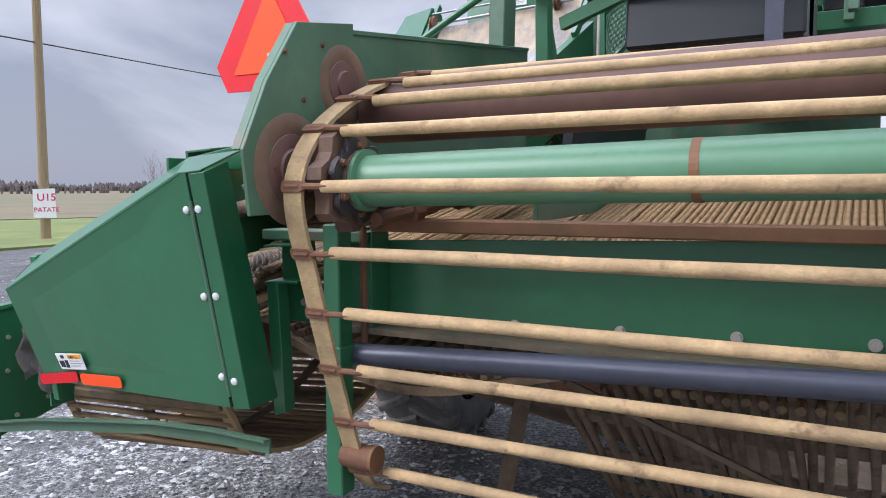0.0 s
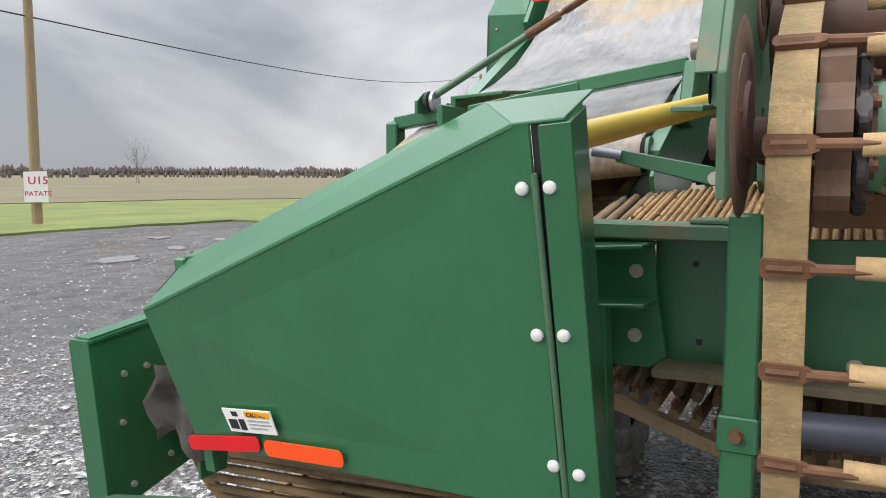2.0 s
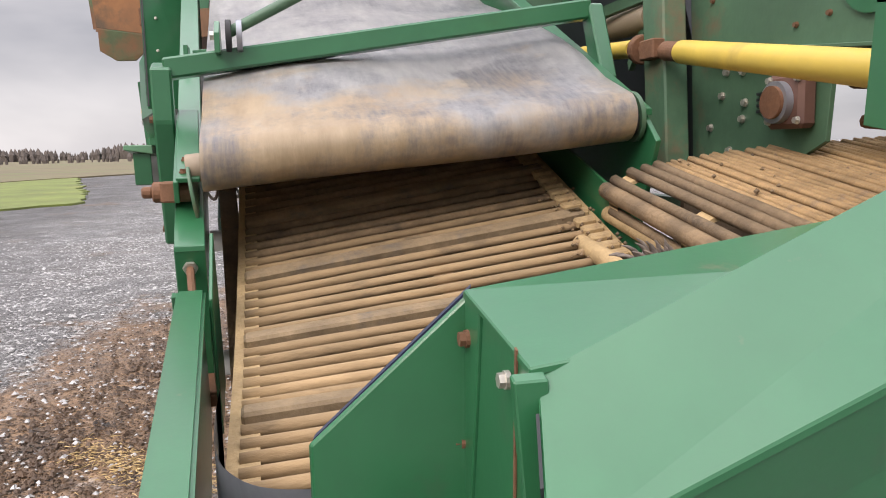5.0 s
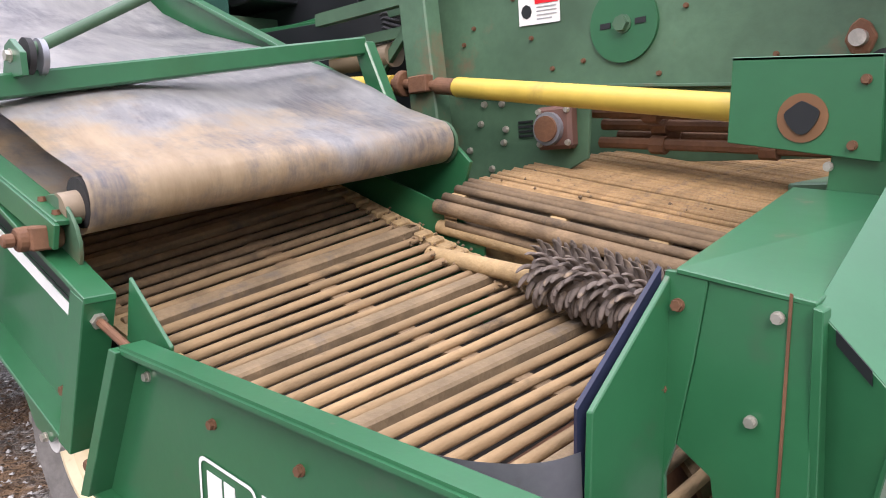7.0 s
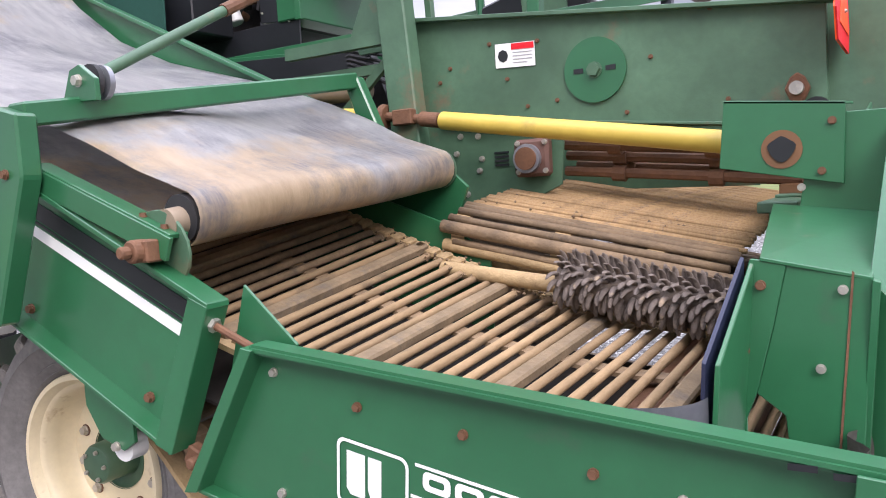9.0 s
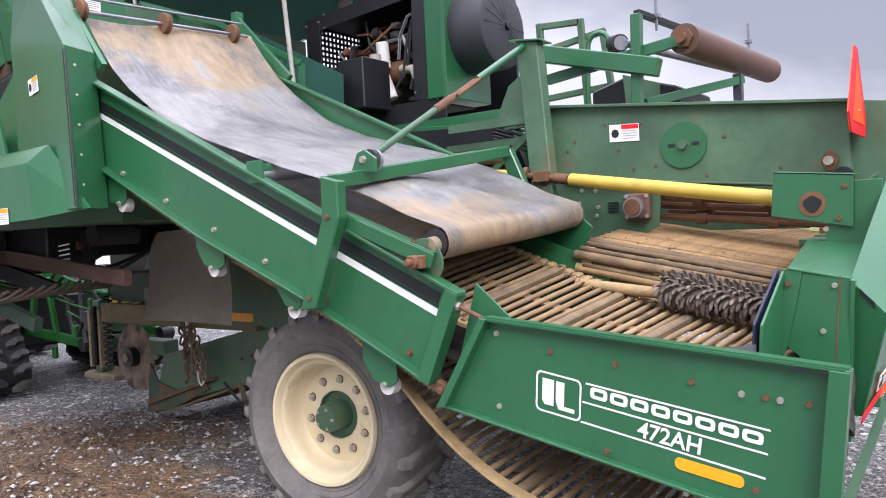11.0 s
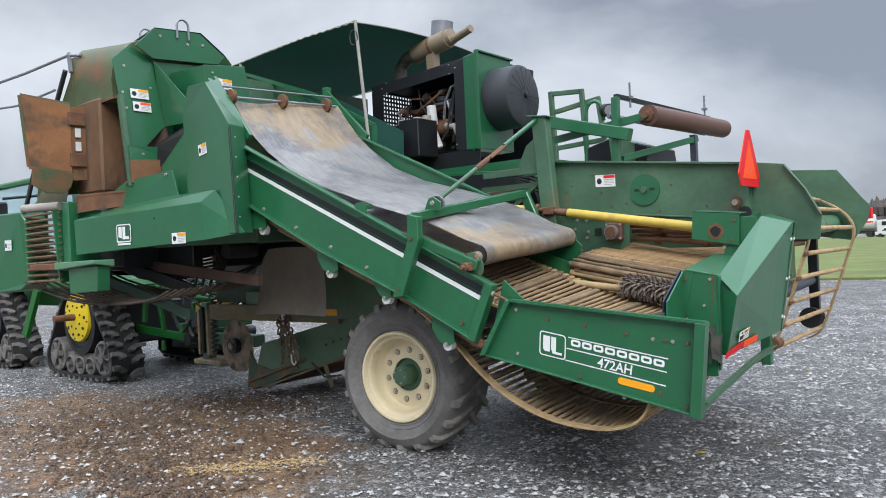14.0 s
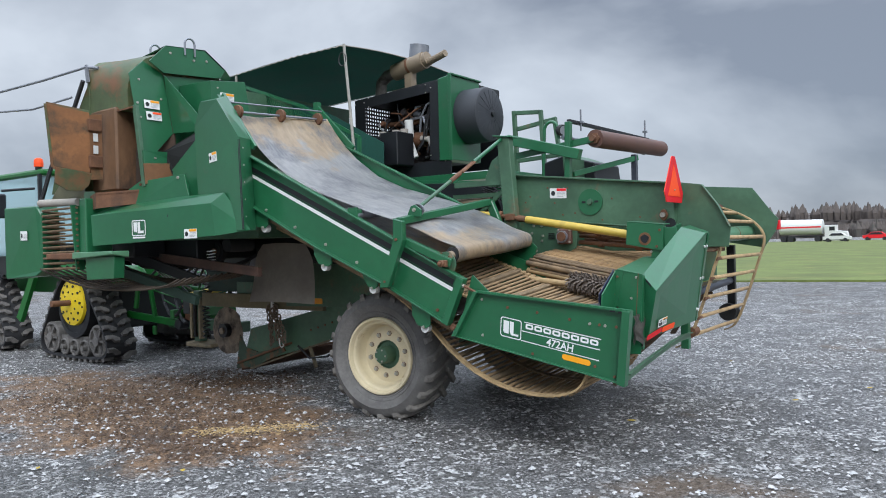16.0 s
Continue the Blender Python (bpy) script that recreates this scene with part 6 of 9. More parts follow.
part("share_blade", slab(BM(), [(-3.0, 0.9, 0.05), (-3.0, 2.3, 0.05), (-2.2, 2.3, 0.32), (-2.2, 0.9, 0.32)], [(-3.0, 0.9, 0.08), (-3.0, 2.3, 0.08), (-2.2, 2.3, 0.35), (-2.2, 0.9, 0.35)]), RUST, sh)
axp = part("axle_bracket", plate_y(BM(), [(-1.98, 1.36), (-0.9, 1.32), (-0.35, 1.05), (-0.95, 0.885), (-1.98, 0.87)], 0.715, 0.73), GREEN_WORN, H, "dark muddy green axle bracket")
part("amber_reflector", plate_y(BM(), rounded(-1.665, 0.905, -1.415, 0.965, 0.012), 0.7105, 0.7145), AMBER, axp)
bm = BM()
prev = None
for k in range(9):
    f = k / 8
    yy = 0.25 + 0.03 * math.sin(f * 3)
    inset = 0.10 * max(0.0, 1 - f / 0.3) ** 1.7
    ring = [bm.verts.new((-1.9 - 0.15 * f ** 0.7 + inset * (1 - 2 * g) + (0.80 + 0.13 * f) * g, yy + 0.04 * g + 0.012 * math.sin(5 * g + 3 * f), 1.56 - 0.61 * f + 0.01 * math.sin(4 * g))) for g in np.linspace(0, 1, 7)]
    if prev:
        for i in range(6):
            bm.faces.new((prev[i], prev[i + 1], ring[i + 1], ring[i]))
    prev = ring
bmesh.ops.solidify(bm, geom=bm.faces[:], thickness=0.01)
part("rubber_flap", bm, FLAP, H, "hanging dusty rubber flap", smooth=True)
bm = BM()
lathe(bm, [(0.001, 0.0), (0.10, 0.002), (0.27, 0.004), (0.285, 0.01), (0.27, 0.016), (0.001, 0.03)], (-3.2, 0.86, 0.53), seg=44)
for v in bm.verts:
    r_ = math.hypot(v.co.x + 3.2, v.co.z - 0.53)
    if r_ > 0.2:
        s_ = 1 + 0.10 * noise.noise((v.co.x * 9, v.co.z * 9, 4)) + 0.05 * noise.noise((v.co.x * 25, v.co.z * 25, 8))
        v.co.x, v.co.z = -3.2 + (v.co.x + 3.2) * s_, 0.53 + (v.co.z - 0.53) * s_
COULTER_MUD = mat("coulter_mud", (0.25, 0.2, 0.15), 0.85, var=0.5, scale=8, bump=0.6, bump_scale=25, stain=(0.035, 0.03, 0.028), stain_amt=0.42, stain_scale=5)
coulter = part("coulter_disc", bm, COULTER_MUD, H, "muddy ragged coulter disc", smooth=True)
part("coulter_hub", cyl(BM(), (-3.2, 0.79, 0.53), (-3.2, 0.86, 0.53), 0.085, 18), BLACK, coulter, smooth=True)
part("coulter_cap", cyl(BM(), (-3.2, 0.77, 0.53), (-3.2, 0.79, 0.53), 0.04, 12), COULTER_MUD, coulter, smooth=True)
jack = part("depth_jack", bevel(box(BM(), (-3.86, 0.86, 0.36), (-3.74, 0.97, 1.0)), 0.008), GREEN_WORN, H, "muddy green depth jack with a sliding sleeve")
JACKMUD = mat("dusty_jack_sleeve", (0.30, 0.24, 0.15), 0.7, var=0.35, scale=8, bump=0.3, stain=(0.06, 0.1, 0.06), stain_amt=0.3, stain_scale=6)
part("jack_sleeve", bevel(box(BM(), (-3.90, 0.83, 0.40), (-3.855, 0.90, 0.92)), 0.006), JACKMUD, jack, "dusty tan sliding sleeve")
part("jack_sleeve", bevel(box(BM(), (-3.73, 0.83, 0.40), (-3.69, 0.90, 0.92)), 0.006), JACKMUD, jack)
part("jack_rod", cyl(BM(), (-3.80, 0.84, 0.42), (-3.80, 0.84, 0.95), 0.022, 12), RUBBER_DARK, jack, smooth=True)
part("jack_foot", bevel(slab(BM(), [(-3.95, 0.80, 0.30), (-3.45, 0.80, 0.30), (-3.40, 1.05, 0.33), (-3.95, 1.05, 0.33)], [(-3.95, 0.80, 0.35), (-3.45, 0.80, 0.345), (-3.40, 1.05, 0.37), (-3.95, 1.05, 0.37)]), 0.006), JACKMUD, jack)
for z in (0.45, 0.62, 0.85):
    bolt((-3.80, 0.858, z), (0, -1, 0), jack, 0.02, RUST)
bm = BM()
pts = [(-3.60 + 0.04 * math.cos(a), 0.86 + 0.04 * math.sin(a), 1.06 - 0.0085 * a) for a in np.linspace(0, 75, 260)]
pipe(bm, pts, 0.0085, 5)
part("coil_spring", bm, RUBBER_DARK, H)
CHAINMUD = mat("muddy_chain_steel", (0.22, 0.165, 0.12), 0.6, 0.3, var=0.5, scale=16, stain=(0.05, 0.035, 0.03), stain_amt=0.35, stain_scale=12)
link_me = bpy.data.meshes.new("chain_link")
bm = BM()
pipe(bm, [(0.021 * math.cos(a), 0, 0.038 * math.sin(a)) for a in np.linspace(0, 2 * math.pi, 11)], 0.009, 6)
bm.to_mesh(link_me)
bm.free()
link_me.materials.append(CHAINMUD)
hanger = part("chain_hanger", cyl(BM(), (-2.26, 0.76, 0.80), (-2.26, 0.76, 0.97), 0.02, 10), OFFWHITE, H, "pale pin with bunched hanging chains", smooth=True)
for k in range(34):
    strand, i = k % 3, k // 3
    m = Matrix.Translation((-2.30 + 0.055 * strand + 0.012 * i * (0.3 + 0.5 * strand) + 0.012 * math.sin(k * 2.1), 0.74 + 0.02 * math.sin(k * 1.3), 0.84 - 0.036 * i)) @ Matrix.Rotation(1.57 * (i % 2) + 0.4 * math.sin(k), 4, 'Z') @ Matrix.Rotation(0.35 * math.sin(k * 3.7), 4, 'Y')
    place("chain_link", link_me, m, hanger)
part("chain_hook", pipe(BM(), [(-2.14, 0.74, 0.50), (-2.13, 0.74, 0.42), (-2.10, 0.74, 0.395), (-2.07, 0.74, 0.42), (-2.09, 0.74, 0.52), (-2.16, 0.74, 0.60)], 0.008, 6), OFFWHITE, hanger, smooth=True)
bm = BM()
pipe(bm, [(-1.9, 0.8, 0.42), (-1.7, 0.78, 0.30), (-1.45, 0.8, 0.33), (-1.2, 0.9, 0.55)], 0.012, 6)
part("hydraulic_hose", bm, RUBBER_DARK, H, smooth=True)

# front casing ------------------------------------------------------------
OLIVE = mat("olive_rust_panel", (0.085, 0.115, 0.05), 0.5, var=0.35, scale=3, bump=0.08, stain=(0.17, 0.08, 0.035), stain_amt=0.45, stain_scale=2.6)
low = part("side_guard", slab(BM(), [(-2.80, -1.06, 1.885), (-1.17, -0.87, 1.93), (-1.12, -0.87, 1.64), (-2.78, -1.06, 1.585)],
                              [(-2.70, -0.75, 2.03), (-1.07, -0.80, 2.02), (-0.80, -0.74, 1.68), (-2.70, -0.75, 1.60)]), GREEN, H, "long green sheet metal side guard")
GUARD = Matrix.Translation((-2.8, -1.067, 0)) @ Matrix.Rotation(0.116, 4, 'Z') @ Matrix.Translation((2.8, 1.06, 0))
bm = BM()
ring_o, ring_i = rounded(-2.19, 1.665, -2.0, 1.815, 0.02), rounded(-2.18, 1.675, -2.01, 1.805, 0.015)
a3, b3 = [bm.verts.new((x, -1.0625, z)) for x, z in ring_o], [bm.verts.new((x, -1.0625, z)) for x, z in ring_i]
for i in range(len(a3)):
    j = (i + 1) % len(a3)
    bm.faces.new((a3[i], a3[j], b3[j], b3[i]))
marks = [part("emblem_border", bm, WHITE, low)]
marks.append(decal("emblem_block", [(-2.165, -1.06, 1.795), (-2.12, -1.06, 1.795), (-2.12, -1.06, 1.70), (-2.165, -1.06, 1.71)], (0, -1, 0), WHITE, low))
marks.append(decal("emblem_block", [(-2.11, -1.06, 1.795), (-2.075, -1.06, 1.795), (-2.075, -1.06, 1.715), (-2.03, -1.06, 1.715), (-2.03, -1.06, 1.69), (-2.11, -1.06, 1.69)], (0, -1, 0), WHITE, low))
marks.append(decal("emblem_name_bar", [(-2.18, -1.06, 1.658), (-2.01, -1.06, 1.658), (-2.01, -1.06, 1.643), (-2.18, -1.06, 1.643)], (0, -1, 0), WHITE, low))
marks.append(sticker((-1.49, -1.061, 1.71), (1, 0, 0), (0, 0, 1), 0.16, 0.085, low, AMBER))
for ob in marks:
    ob.matrix_world = GUARD
for x, z in ((-1.72, 1.84), (-1.72, 1.70)):
    part("guard_slot", cyl(BM(), (x, -0.932, z), (x, -0.936, z), 0.012, 10), DECAL_BLACK, low)
cover = part("chain_cover", slab(BM(), [(-1.43, -0.76, 2.87), (-1.18, -0.77, 2.86), (-0.86, -0.80, 2.49), (-0.83, -0.80, 1.68), (-1.5, -0.75, 1.68), (-1.55, -0.74, 2.65)],
                                 [(-1.43, -0.58, 2.90), (-1.27, -0.58, 2.93), (-0.97, -0.58, 2.50), (-0.92, -0.58, 1.68), (-1.5, -0.58, 1.68), (-1.55, -0.58, 2.65)]), GREEN, H, "tall green chain cover")
sticker((-1.315, -0.7665, 2.385), (1, -0.05, 0.12), (-0.12, 0, 1), 0.115, 0.085, cover, AMBER)
for z in (2.4, 2.25, 2.1, 1.95, 1.8):
    bolt((-0.875 + 0.02 * (2.4 - z), -0.74, z), (1, -0.3, 0), cover, 0.007)
part("cover_seam", slab(BM(), [(-0.863, -0.795, 2.47), (-0.857, -0.79, 2.47), (-0.828, -0.79, 1.69), (-0.834, -0.795, 1.69)], [(-0.868, -0.803, 2.47), (-0.862, -0.80, 2.47), (-0.833, -0.802, 1.69), (-0.839, -0.804, 1.69)]), DECAL_BLACK, cover)
part("cover_lip", beam(BM(), (-1.36, -0.60, 2.94), (-0.97, -0.60, 2.46), 0.05, 0.02), GREEN, cover)


def hx(z):
    """The hopper's end leans slightly."""
    return -2.31 - 0.1 * (z - 2.48) / 0.8


yz = [(-0.85, 3.27), (-0.68, 3.42), (-0.47, 3.315), (-0.42, 2.71), (-0.655, 2.48), (-0.78, 2.48)]
panel = part("hopper_end_panel", slab(BM(), [(hx(z), y, z) for y, z in yz], [(hx(z) - 0.012, y, z) for y, z in yz]), GREEN, H, "folded green hopper end with warning labels")
wing = [(-2.405, -0.47, 3.315), (-1.94, -0.42, 2.87), (-1.92, -0.42, 2.69), (-2.335, -0.42, 2.71)]
part("hopper_wing", slab(BM(), wing, [(x - 0.004, y + 0.012, z) for x, y, z in wing]), GREEN, panel)
# the open throat's deep shade, painted as a matte black sheet
throat = [(-2.30, -0.58, 2.50), (-1.95, -0.40, 2.70), (-1.50, -0.46, 2.66), (-1.50, -0.52, 2.30), (-2.10, -0.56, 2.18)]
part("hopper_throat", slab(BM(), throat, [(x, y + 0.012, z) for x, y, z in throat]), mat("throat_shade_black", (0.009, 0.009, 0.009), 0.97, var=0.3, scale=5), panel, "black sheet standing in for the shaded throat under the hopper")
for z, head in ((3.02, AMBER), (2.905, ORANGE)):
    sticker((hx(z - 0.04) + 0.008, -0.725 + 0.1 * (3.02 - z), z), (0, 1, 0), (-0.12, 0, 1), 0.17, 0.085, panel, head)
for y, z in ((-0.75, 3.22), (-0.79, 2.98), (-0.77, 2.84), (-0.52, 3.05)):
    bolt((hx(z), y, z), (1, 0, 0.1), panel, 0.012)
cy = [(-0.66, 3.41), (-0.47, 3.6), (0.01, 3.64), (0.27, 3.47), (0.19, 3.37), (0.06, 3.355), (-0.5, 3.315)]
cap = part("hopper_cap", slab(BM(), [(-2.35, y, z) for y, z in cy], [(-2.362, y, z) for y, z in cy]), GREEN, H, "folded green hopper cap with lifting hoops")
part("cap_top", slab(BM(), [(-2.35, -0.47, 3.6), (-2.35, 0.01, 3.64), (-2.35, 0.27, 3.47), (-2.35, 0.25, 3.46), (-2.35, 0.0, 3.625), (-2.35, -0.46, 3.59)],
                     [(-3.05, -0.40, 3.56), (-3.05, 0.05, 3.60), (-3.05, 0.3, 3.45), (-3.05, 0.28, 3.44), (-3.05, 0.04, 3.585), (-3.05, -0.39, 3.55)]), GREEN, cap)
part("cap_wing", slab(BM(), [(-2.35, 0.19, 3.37), (-2.35, 0.27, 3.47), (-2.45, 0.42, 3.42), (-2.45, 0.36, 3.36)], [(-2.36, 0.19, 3.37), (-2.36, 0.27, 3.47), (-2.46, 0.42, 3.42), (-2.46, 0.36, 3.36)]), GREEN, cap)
for x, y, z0 in ((-2.34, -0.19, 3.54), (-2.75, -0.32, 3.52)):
    bm = BM()
    pipe(bm, [(x, y - 0.06, z0)] + [(x, y - 0.06 * math.cos(a), z0 + 0.12 + 0.06 * math.sin(a)) for a in np.linspace(0, math.pi, 9)] + [(x, y + 0.06, z0)], 0.011, 8)
    part("lifting_hoop", bm, GALV, cap, smooth=True)
for y, z in ((-0.42, 3.53), (0.02, 3.52), (-0.14, 3.5)):
    bolt((-2.349, y, z), (1, 0, 0), cap, 0.013)
iy = [(-0.45, 3.30), (0.15, 3.345), (0.15, 2.6), (-0.45, 2.6)]
inner = part("hopper_inner_panel", slab(BM(), [(-2.39, y, z) for y, z in iy], [(-2.40, y, z) for y, z in iy]), GREEN, H)
sticker((-2.387, -0.265, 3.19), (0, 1, 0), (0, 0, 1), 0.13, 0.075, inner, RED)
sy = [(-0.30, 3.20), (0.13, 3.25), (0.17, 3.02), (0.17, 2.5), (-0.30, 2.5)]
sb = part("side_box", slab(BM(), [(-1.87, y, z) for y, z in sy], [(-2.38, y, z + 0.02) for y, z in sy]), GREEN, H)
sticker((-1.868, -0.19, 3.10), (0, 1, 0), (0, 0, 1), 0.17, 0.09, sb, AMBER)
for y, z in ((-0.22, 3.14), (0.07, 2.95)):
    bolt((-1.868, y, z), (1, 0, 0), sb, 0.010)

# rust-worn chute with its open door
prf = [(-0.835, 2.92), (-0.845, 3.10), (-0.82, 3.24), (-0.75, 3.36), (-0.64, 3.45), (-0.45, 3.54), (0.25, 3.56), (0.3, 2.92)]
ch = part("discharge_chute", slab(BM(), [(-2.45, y, z) for y, z in prf], [(-3.10, y, z) for y, z in ((-0.885, 2.92), (-0.89, 3.12), (-0.885, 3.28), (-0.87, 3.40), (-0.76, 3.49), (-0.5, 3.56), (0.25, 3.56), (0.3, 2.92))]), OLIVE, H, "olive and rust-worn steel discharge chute", smooth=True)
CHUTE_RUST = mat("mottled_chute_rust", (0.17, 0.09, 0.045), 0.6, var=0.4, scale=2.2, bump=0.1, stain=(0.05, 0.035, 0.025), stain_amt=0.42, stain_scale=2.4, stretch=(1, 1, 0.5))
part("rust_column", bevel(box(BM(), (-3.06, -0.888, 2.13), (-2.60, -0.6, 2.96)), 0.02), CHUTE_RUST, ch, "rust-brown door post")
part("chute_eyebrow", slab(BM(), [(-2.82, -0.87, 2.92), (-2.37, -0.87, 2.93), (-2.37, -0.80, 2.95), (-2.82, -0.80, 2.94)], [(-2.82, -0.87, 2.905), (-2.37, -0.87, 2.915), (-2.37, -0.80, 2.935), (-2.82, -0.80, 2.925)]), RUST, ch)
# rust lining; the opening's shade is put into its dark colour
part("chute_back", slab(BM(), [(-2.86, -0.87, 2.93), (-2.36, -0.42, 2.93), (-2.27, -0.42, 2.12), (-2.82, -0.87, 2.12)], [(-2.86, -0.85, 2.93), (-2.36, -0.40, 2.93), (-2.27, -0.40, 2.12), (-2.82, -0.85, 2.12)]), mat("shaded_chute_lining", (0.06, 0.035, 0.022), 0.8, var=0.4, scale=3, stain=(0.02, 0.016, 0.014), stain_amt=0.4, stain_scale=2.5), ch, "rust-brown chute lining, painted dark for the shade inside")
part("chute_jamb", slab(BM(), [(-2.385, -0.84, 2.95), (-2.335, -0.835, 2.95), (-2.22, -0.835, 2.15), (-2.26, -0.84, 2.15)], [(-2.385, -0.80, 2.95), (-2.335, -0.80, 2.95), (-2.22, -0.80, 2.15), (-2.26, -0.80, 2.15)]), GREEN_WORN, ch)
bm = BM()
slab(bm, [(-2.70, -1.06, 2.085), (-2.30, -0.82, 2.105), (-2.3, -0.5, 2.12), (-2.9, -0.6, 2.12)], [(-2.70, -1.06, 2.075), (-2.30, -0.82, 2.095), (-2.3, -0.5, 2.11), (-2.9, -0.6, 2.11)])
slab(bm, [(-2.70, -1.06, 2.105), (-2.30, -0.82, 2.125), (-2.30, -0.82, 1.99), (-2.70, -1.06, 1.95)], [(-2.705, -1.05, 2.105), (-2.305, -0.81, 2.125), (-2.305, -0.81, 1.99), (-2.705, -1.05, 1.95)])
slab(bm, [(-2.70, -1.06, 2.105), (-3.0, -0.95, 2.09), (-3.0, -0.95, 1.95), (-2.70, -1.06, 1.95)], [(-2.70, -1.05, 2.105), (-3.0, -0.94, 2.09), (-3.0, -0.94, 1.95), (-2.70, -1.05, 1.95)])
part("chute_tray", bm, RUST, ch)
part("rust_strip", slab(BM(), [(-2.22, -0.83, 2.37), (-2.20, -0.50, 2.39), (-2.18, -0.50, 2.22), (-2.2, -0.83, 2.17)], [(-2.24, -0.83, 2.37), (-2.22, -0.50, 2.39), (-2.20, -0.50, 2.22), (-2.22, -0.83, 2.17)]), RUST_PANEL, ch)
part("strip_header", slab(BM(), [(-2.25, -0.82, 2.50), (-2.23, -0.35, 2.50), (-2.23, -0.35, 2.385), (-2.23, -0.82, 2.37)], [(-2.27, -0.82, 2.50), (-2.25, -0.35, 2.50), (-2.25, -0.35, 2.385), (-2.25, -0.82, 2.37)]), GREEN, ch)
for y in (-0.70, -0.48):
    bolt((-2.24, y, 2.43), (1, 0, 0), ch, 0.012)
slope_p = part("slope_plate", slab(BM(), [(-2.02, -0.66, 2.30), (-1.48, -0.64, 2.68), (-1.48, -0.66, 2.0), (-1.95, -0.68, 2.0)], [(-2.02, -0.65, 2.30), (-1.48, -0.63, 2.68), (-1.48, -0.65, 2.0), (-1.95, -0.67, 2.0)]), GREEN, H)
part("slope_lip", slab(BM(), [(-2.03, -0.66, 2.30), (-1.48, -0.64, 2.69), (-1.48, -0.60, 2.69), (-2.03, -0.62, 2.30)], [(-2.03, -0.66, 2.29), (-1.48, -0.64, 2.68), (-1.48, -0.60, 2.68), (-2.03, -0.62, 2.29)]), GREEN, slope_p)
part("shelf_plate", slab(BM(), [(-2.47, -0.85, 2.13), (-2.33, -0.82, 2.20), (-1.67, -0.78, 2.23), (-1.6, -0.78, 2.0), (-2.34, -0.85, 1.98)], [(-2.47, -0.83, 2.13), (-2.33, -0.80, 2.20), (-1.67, -0.76, 2.23), (-1.6, -0.76, 2.0), (-2.34, -0.83, 1.98)]), GREEN, H)
for x, z in ((-2.3, 2.17), (-1.75, 2.2)):
    bolt((x, -0.825 if x < -2 else -0.79, z), (0, -1, 0), slope_p, 0.014, RUST if x < -2 else STEEL)
bm = BM()
prev = None
for k in range(9):
    f = k / 8
    ring = [bm.verts.new((-3.62 + 0.66 * f + 0.25 * g * (1 - f), -1.04 + 0.18 * g ** 1.6, 2.04 + 0.45 * g)) for g in np.linspace(0, 1, 8)]
    if prev:
        for i in range(7):
            bm.faces.new((prev[i], prev[i + 1], ring[i + 1], ring[i]))
    prev = ring
bmesh.ops.solidify(bm, geom=bm.faces[:], thickness=0.008)
part("lower_casing", bm, mat("tan_olive_sheet", (0.2, 0.19, 0.11), 0.5, var=0.25, scale=3, stain=(0.13, 0.09, 0.05), stain_amt=0.2), H, "curved olive lower casing", smooth=True)
door = part("chute_door", slab(BM(), [(-2.79, -1.05, 2.90), (-2.80, -1.05, 2.31), (-2.88, -1.37, 2.36), (-2.88, -1.42, 2.95)], [(-2.82, -1.05, 2.90), (-2.83, -1.05, 2.31), (-2.91, -1.37, 2.36), (-2.91, -1.42, 2.95)]),
            mat("orange_rust_sheet", (0.25, 0.105, 0.035), 0.6, var=0.3, scale=3, bump=0.06, stain=(0.085, 0.05, 0.025), stain_amt=0.4, stain_scale=3.2), H, "open rusty steel chute door")
for p, q in (((-2.89, -1.425, 2.955), (-2.89, -1.375, 2.35)), ((-2.89, -1.425, 2.955), (-2.80, -1.05, 2.905)), ((-2.89, -1.375, 2.35), (-2.81, -1.05, 2.305))):
    part("door_edge", beam(BM(), p, q, 0.014, 0.034), OLIVE, door, "folded olive door edge")
part("door_flap", slab(BM(), [(-2.80, -1.03, 2.30), (-2.86, -1.36, 2.35), (-2.88, -1.36, 2.2), (-2.86, -1.25, 2.13), (-2.84, -1.12, 2.13), (-2.82, -1.06, 2.18)], [(-2.82, -1.03, 2.30), (-2.88, -1.36, 2.35), (-2.90, -1.36, 2.2), (-2.88, -1.25, 2.13), (-2.86, -1.12, 2.13), (-2.84, -1.06, 2.18)]), OLIVE, door)
part("hinge_strip", slab(BM(), [(-2.80, -1.06, 2.88), (-2.79, -0.92, 2.90), (-2.80, -0.92, 2.25), (-2.81, -1.04, 2.24)], [(-2.81, -1.06, 2.88), (-2.80, -0.92, 2.90), (-2.81, -0.92, 2.25), (-2.82, -1.04, 2.24)]), RUST_PANEL, door)
for z in (2.78, 2.42):
    part("door_hinge", bevel(box(BM(), (-2.80, -1.07, z - 0.06), (-2.77, -0.93, z + 0.06)), 0.006), RUST, door)
bm = BM()
box(bm, (-2.788, -1.02, 2.50), (-2.784, -0.97, 2.58))
box(bm, (-2.788, -1.02, 2.62), (-2.784, -0.97, 2.70))
part("hinge_paint_mark", bm, OFFWHITE, door)
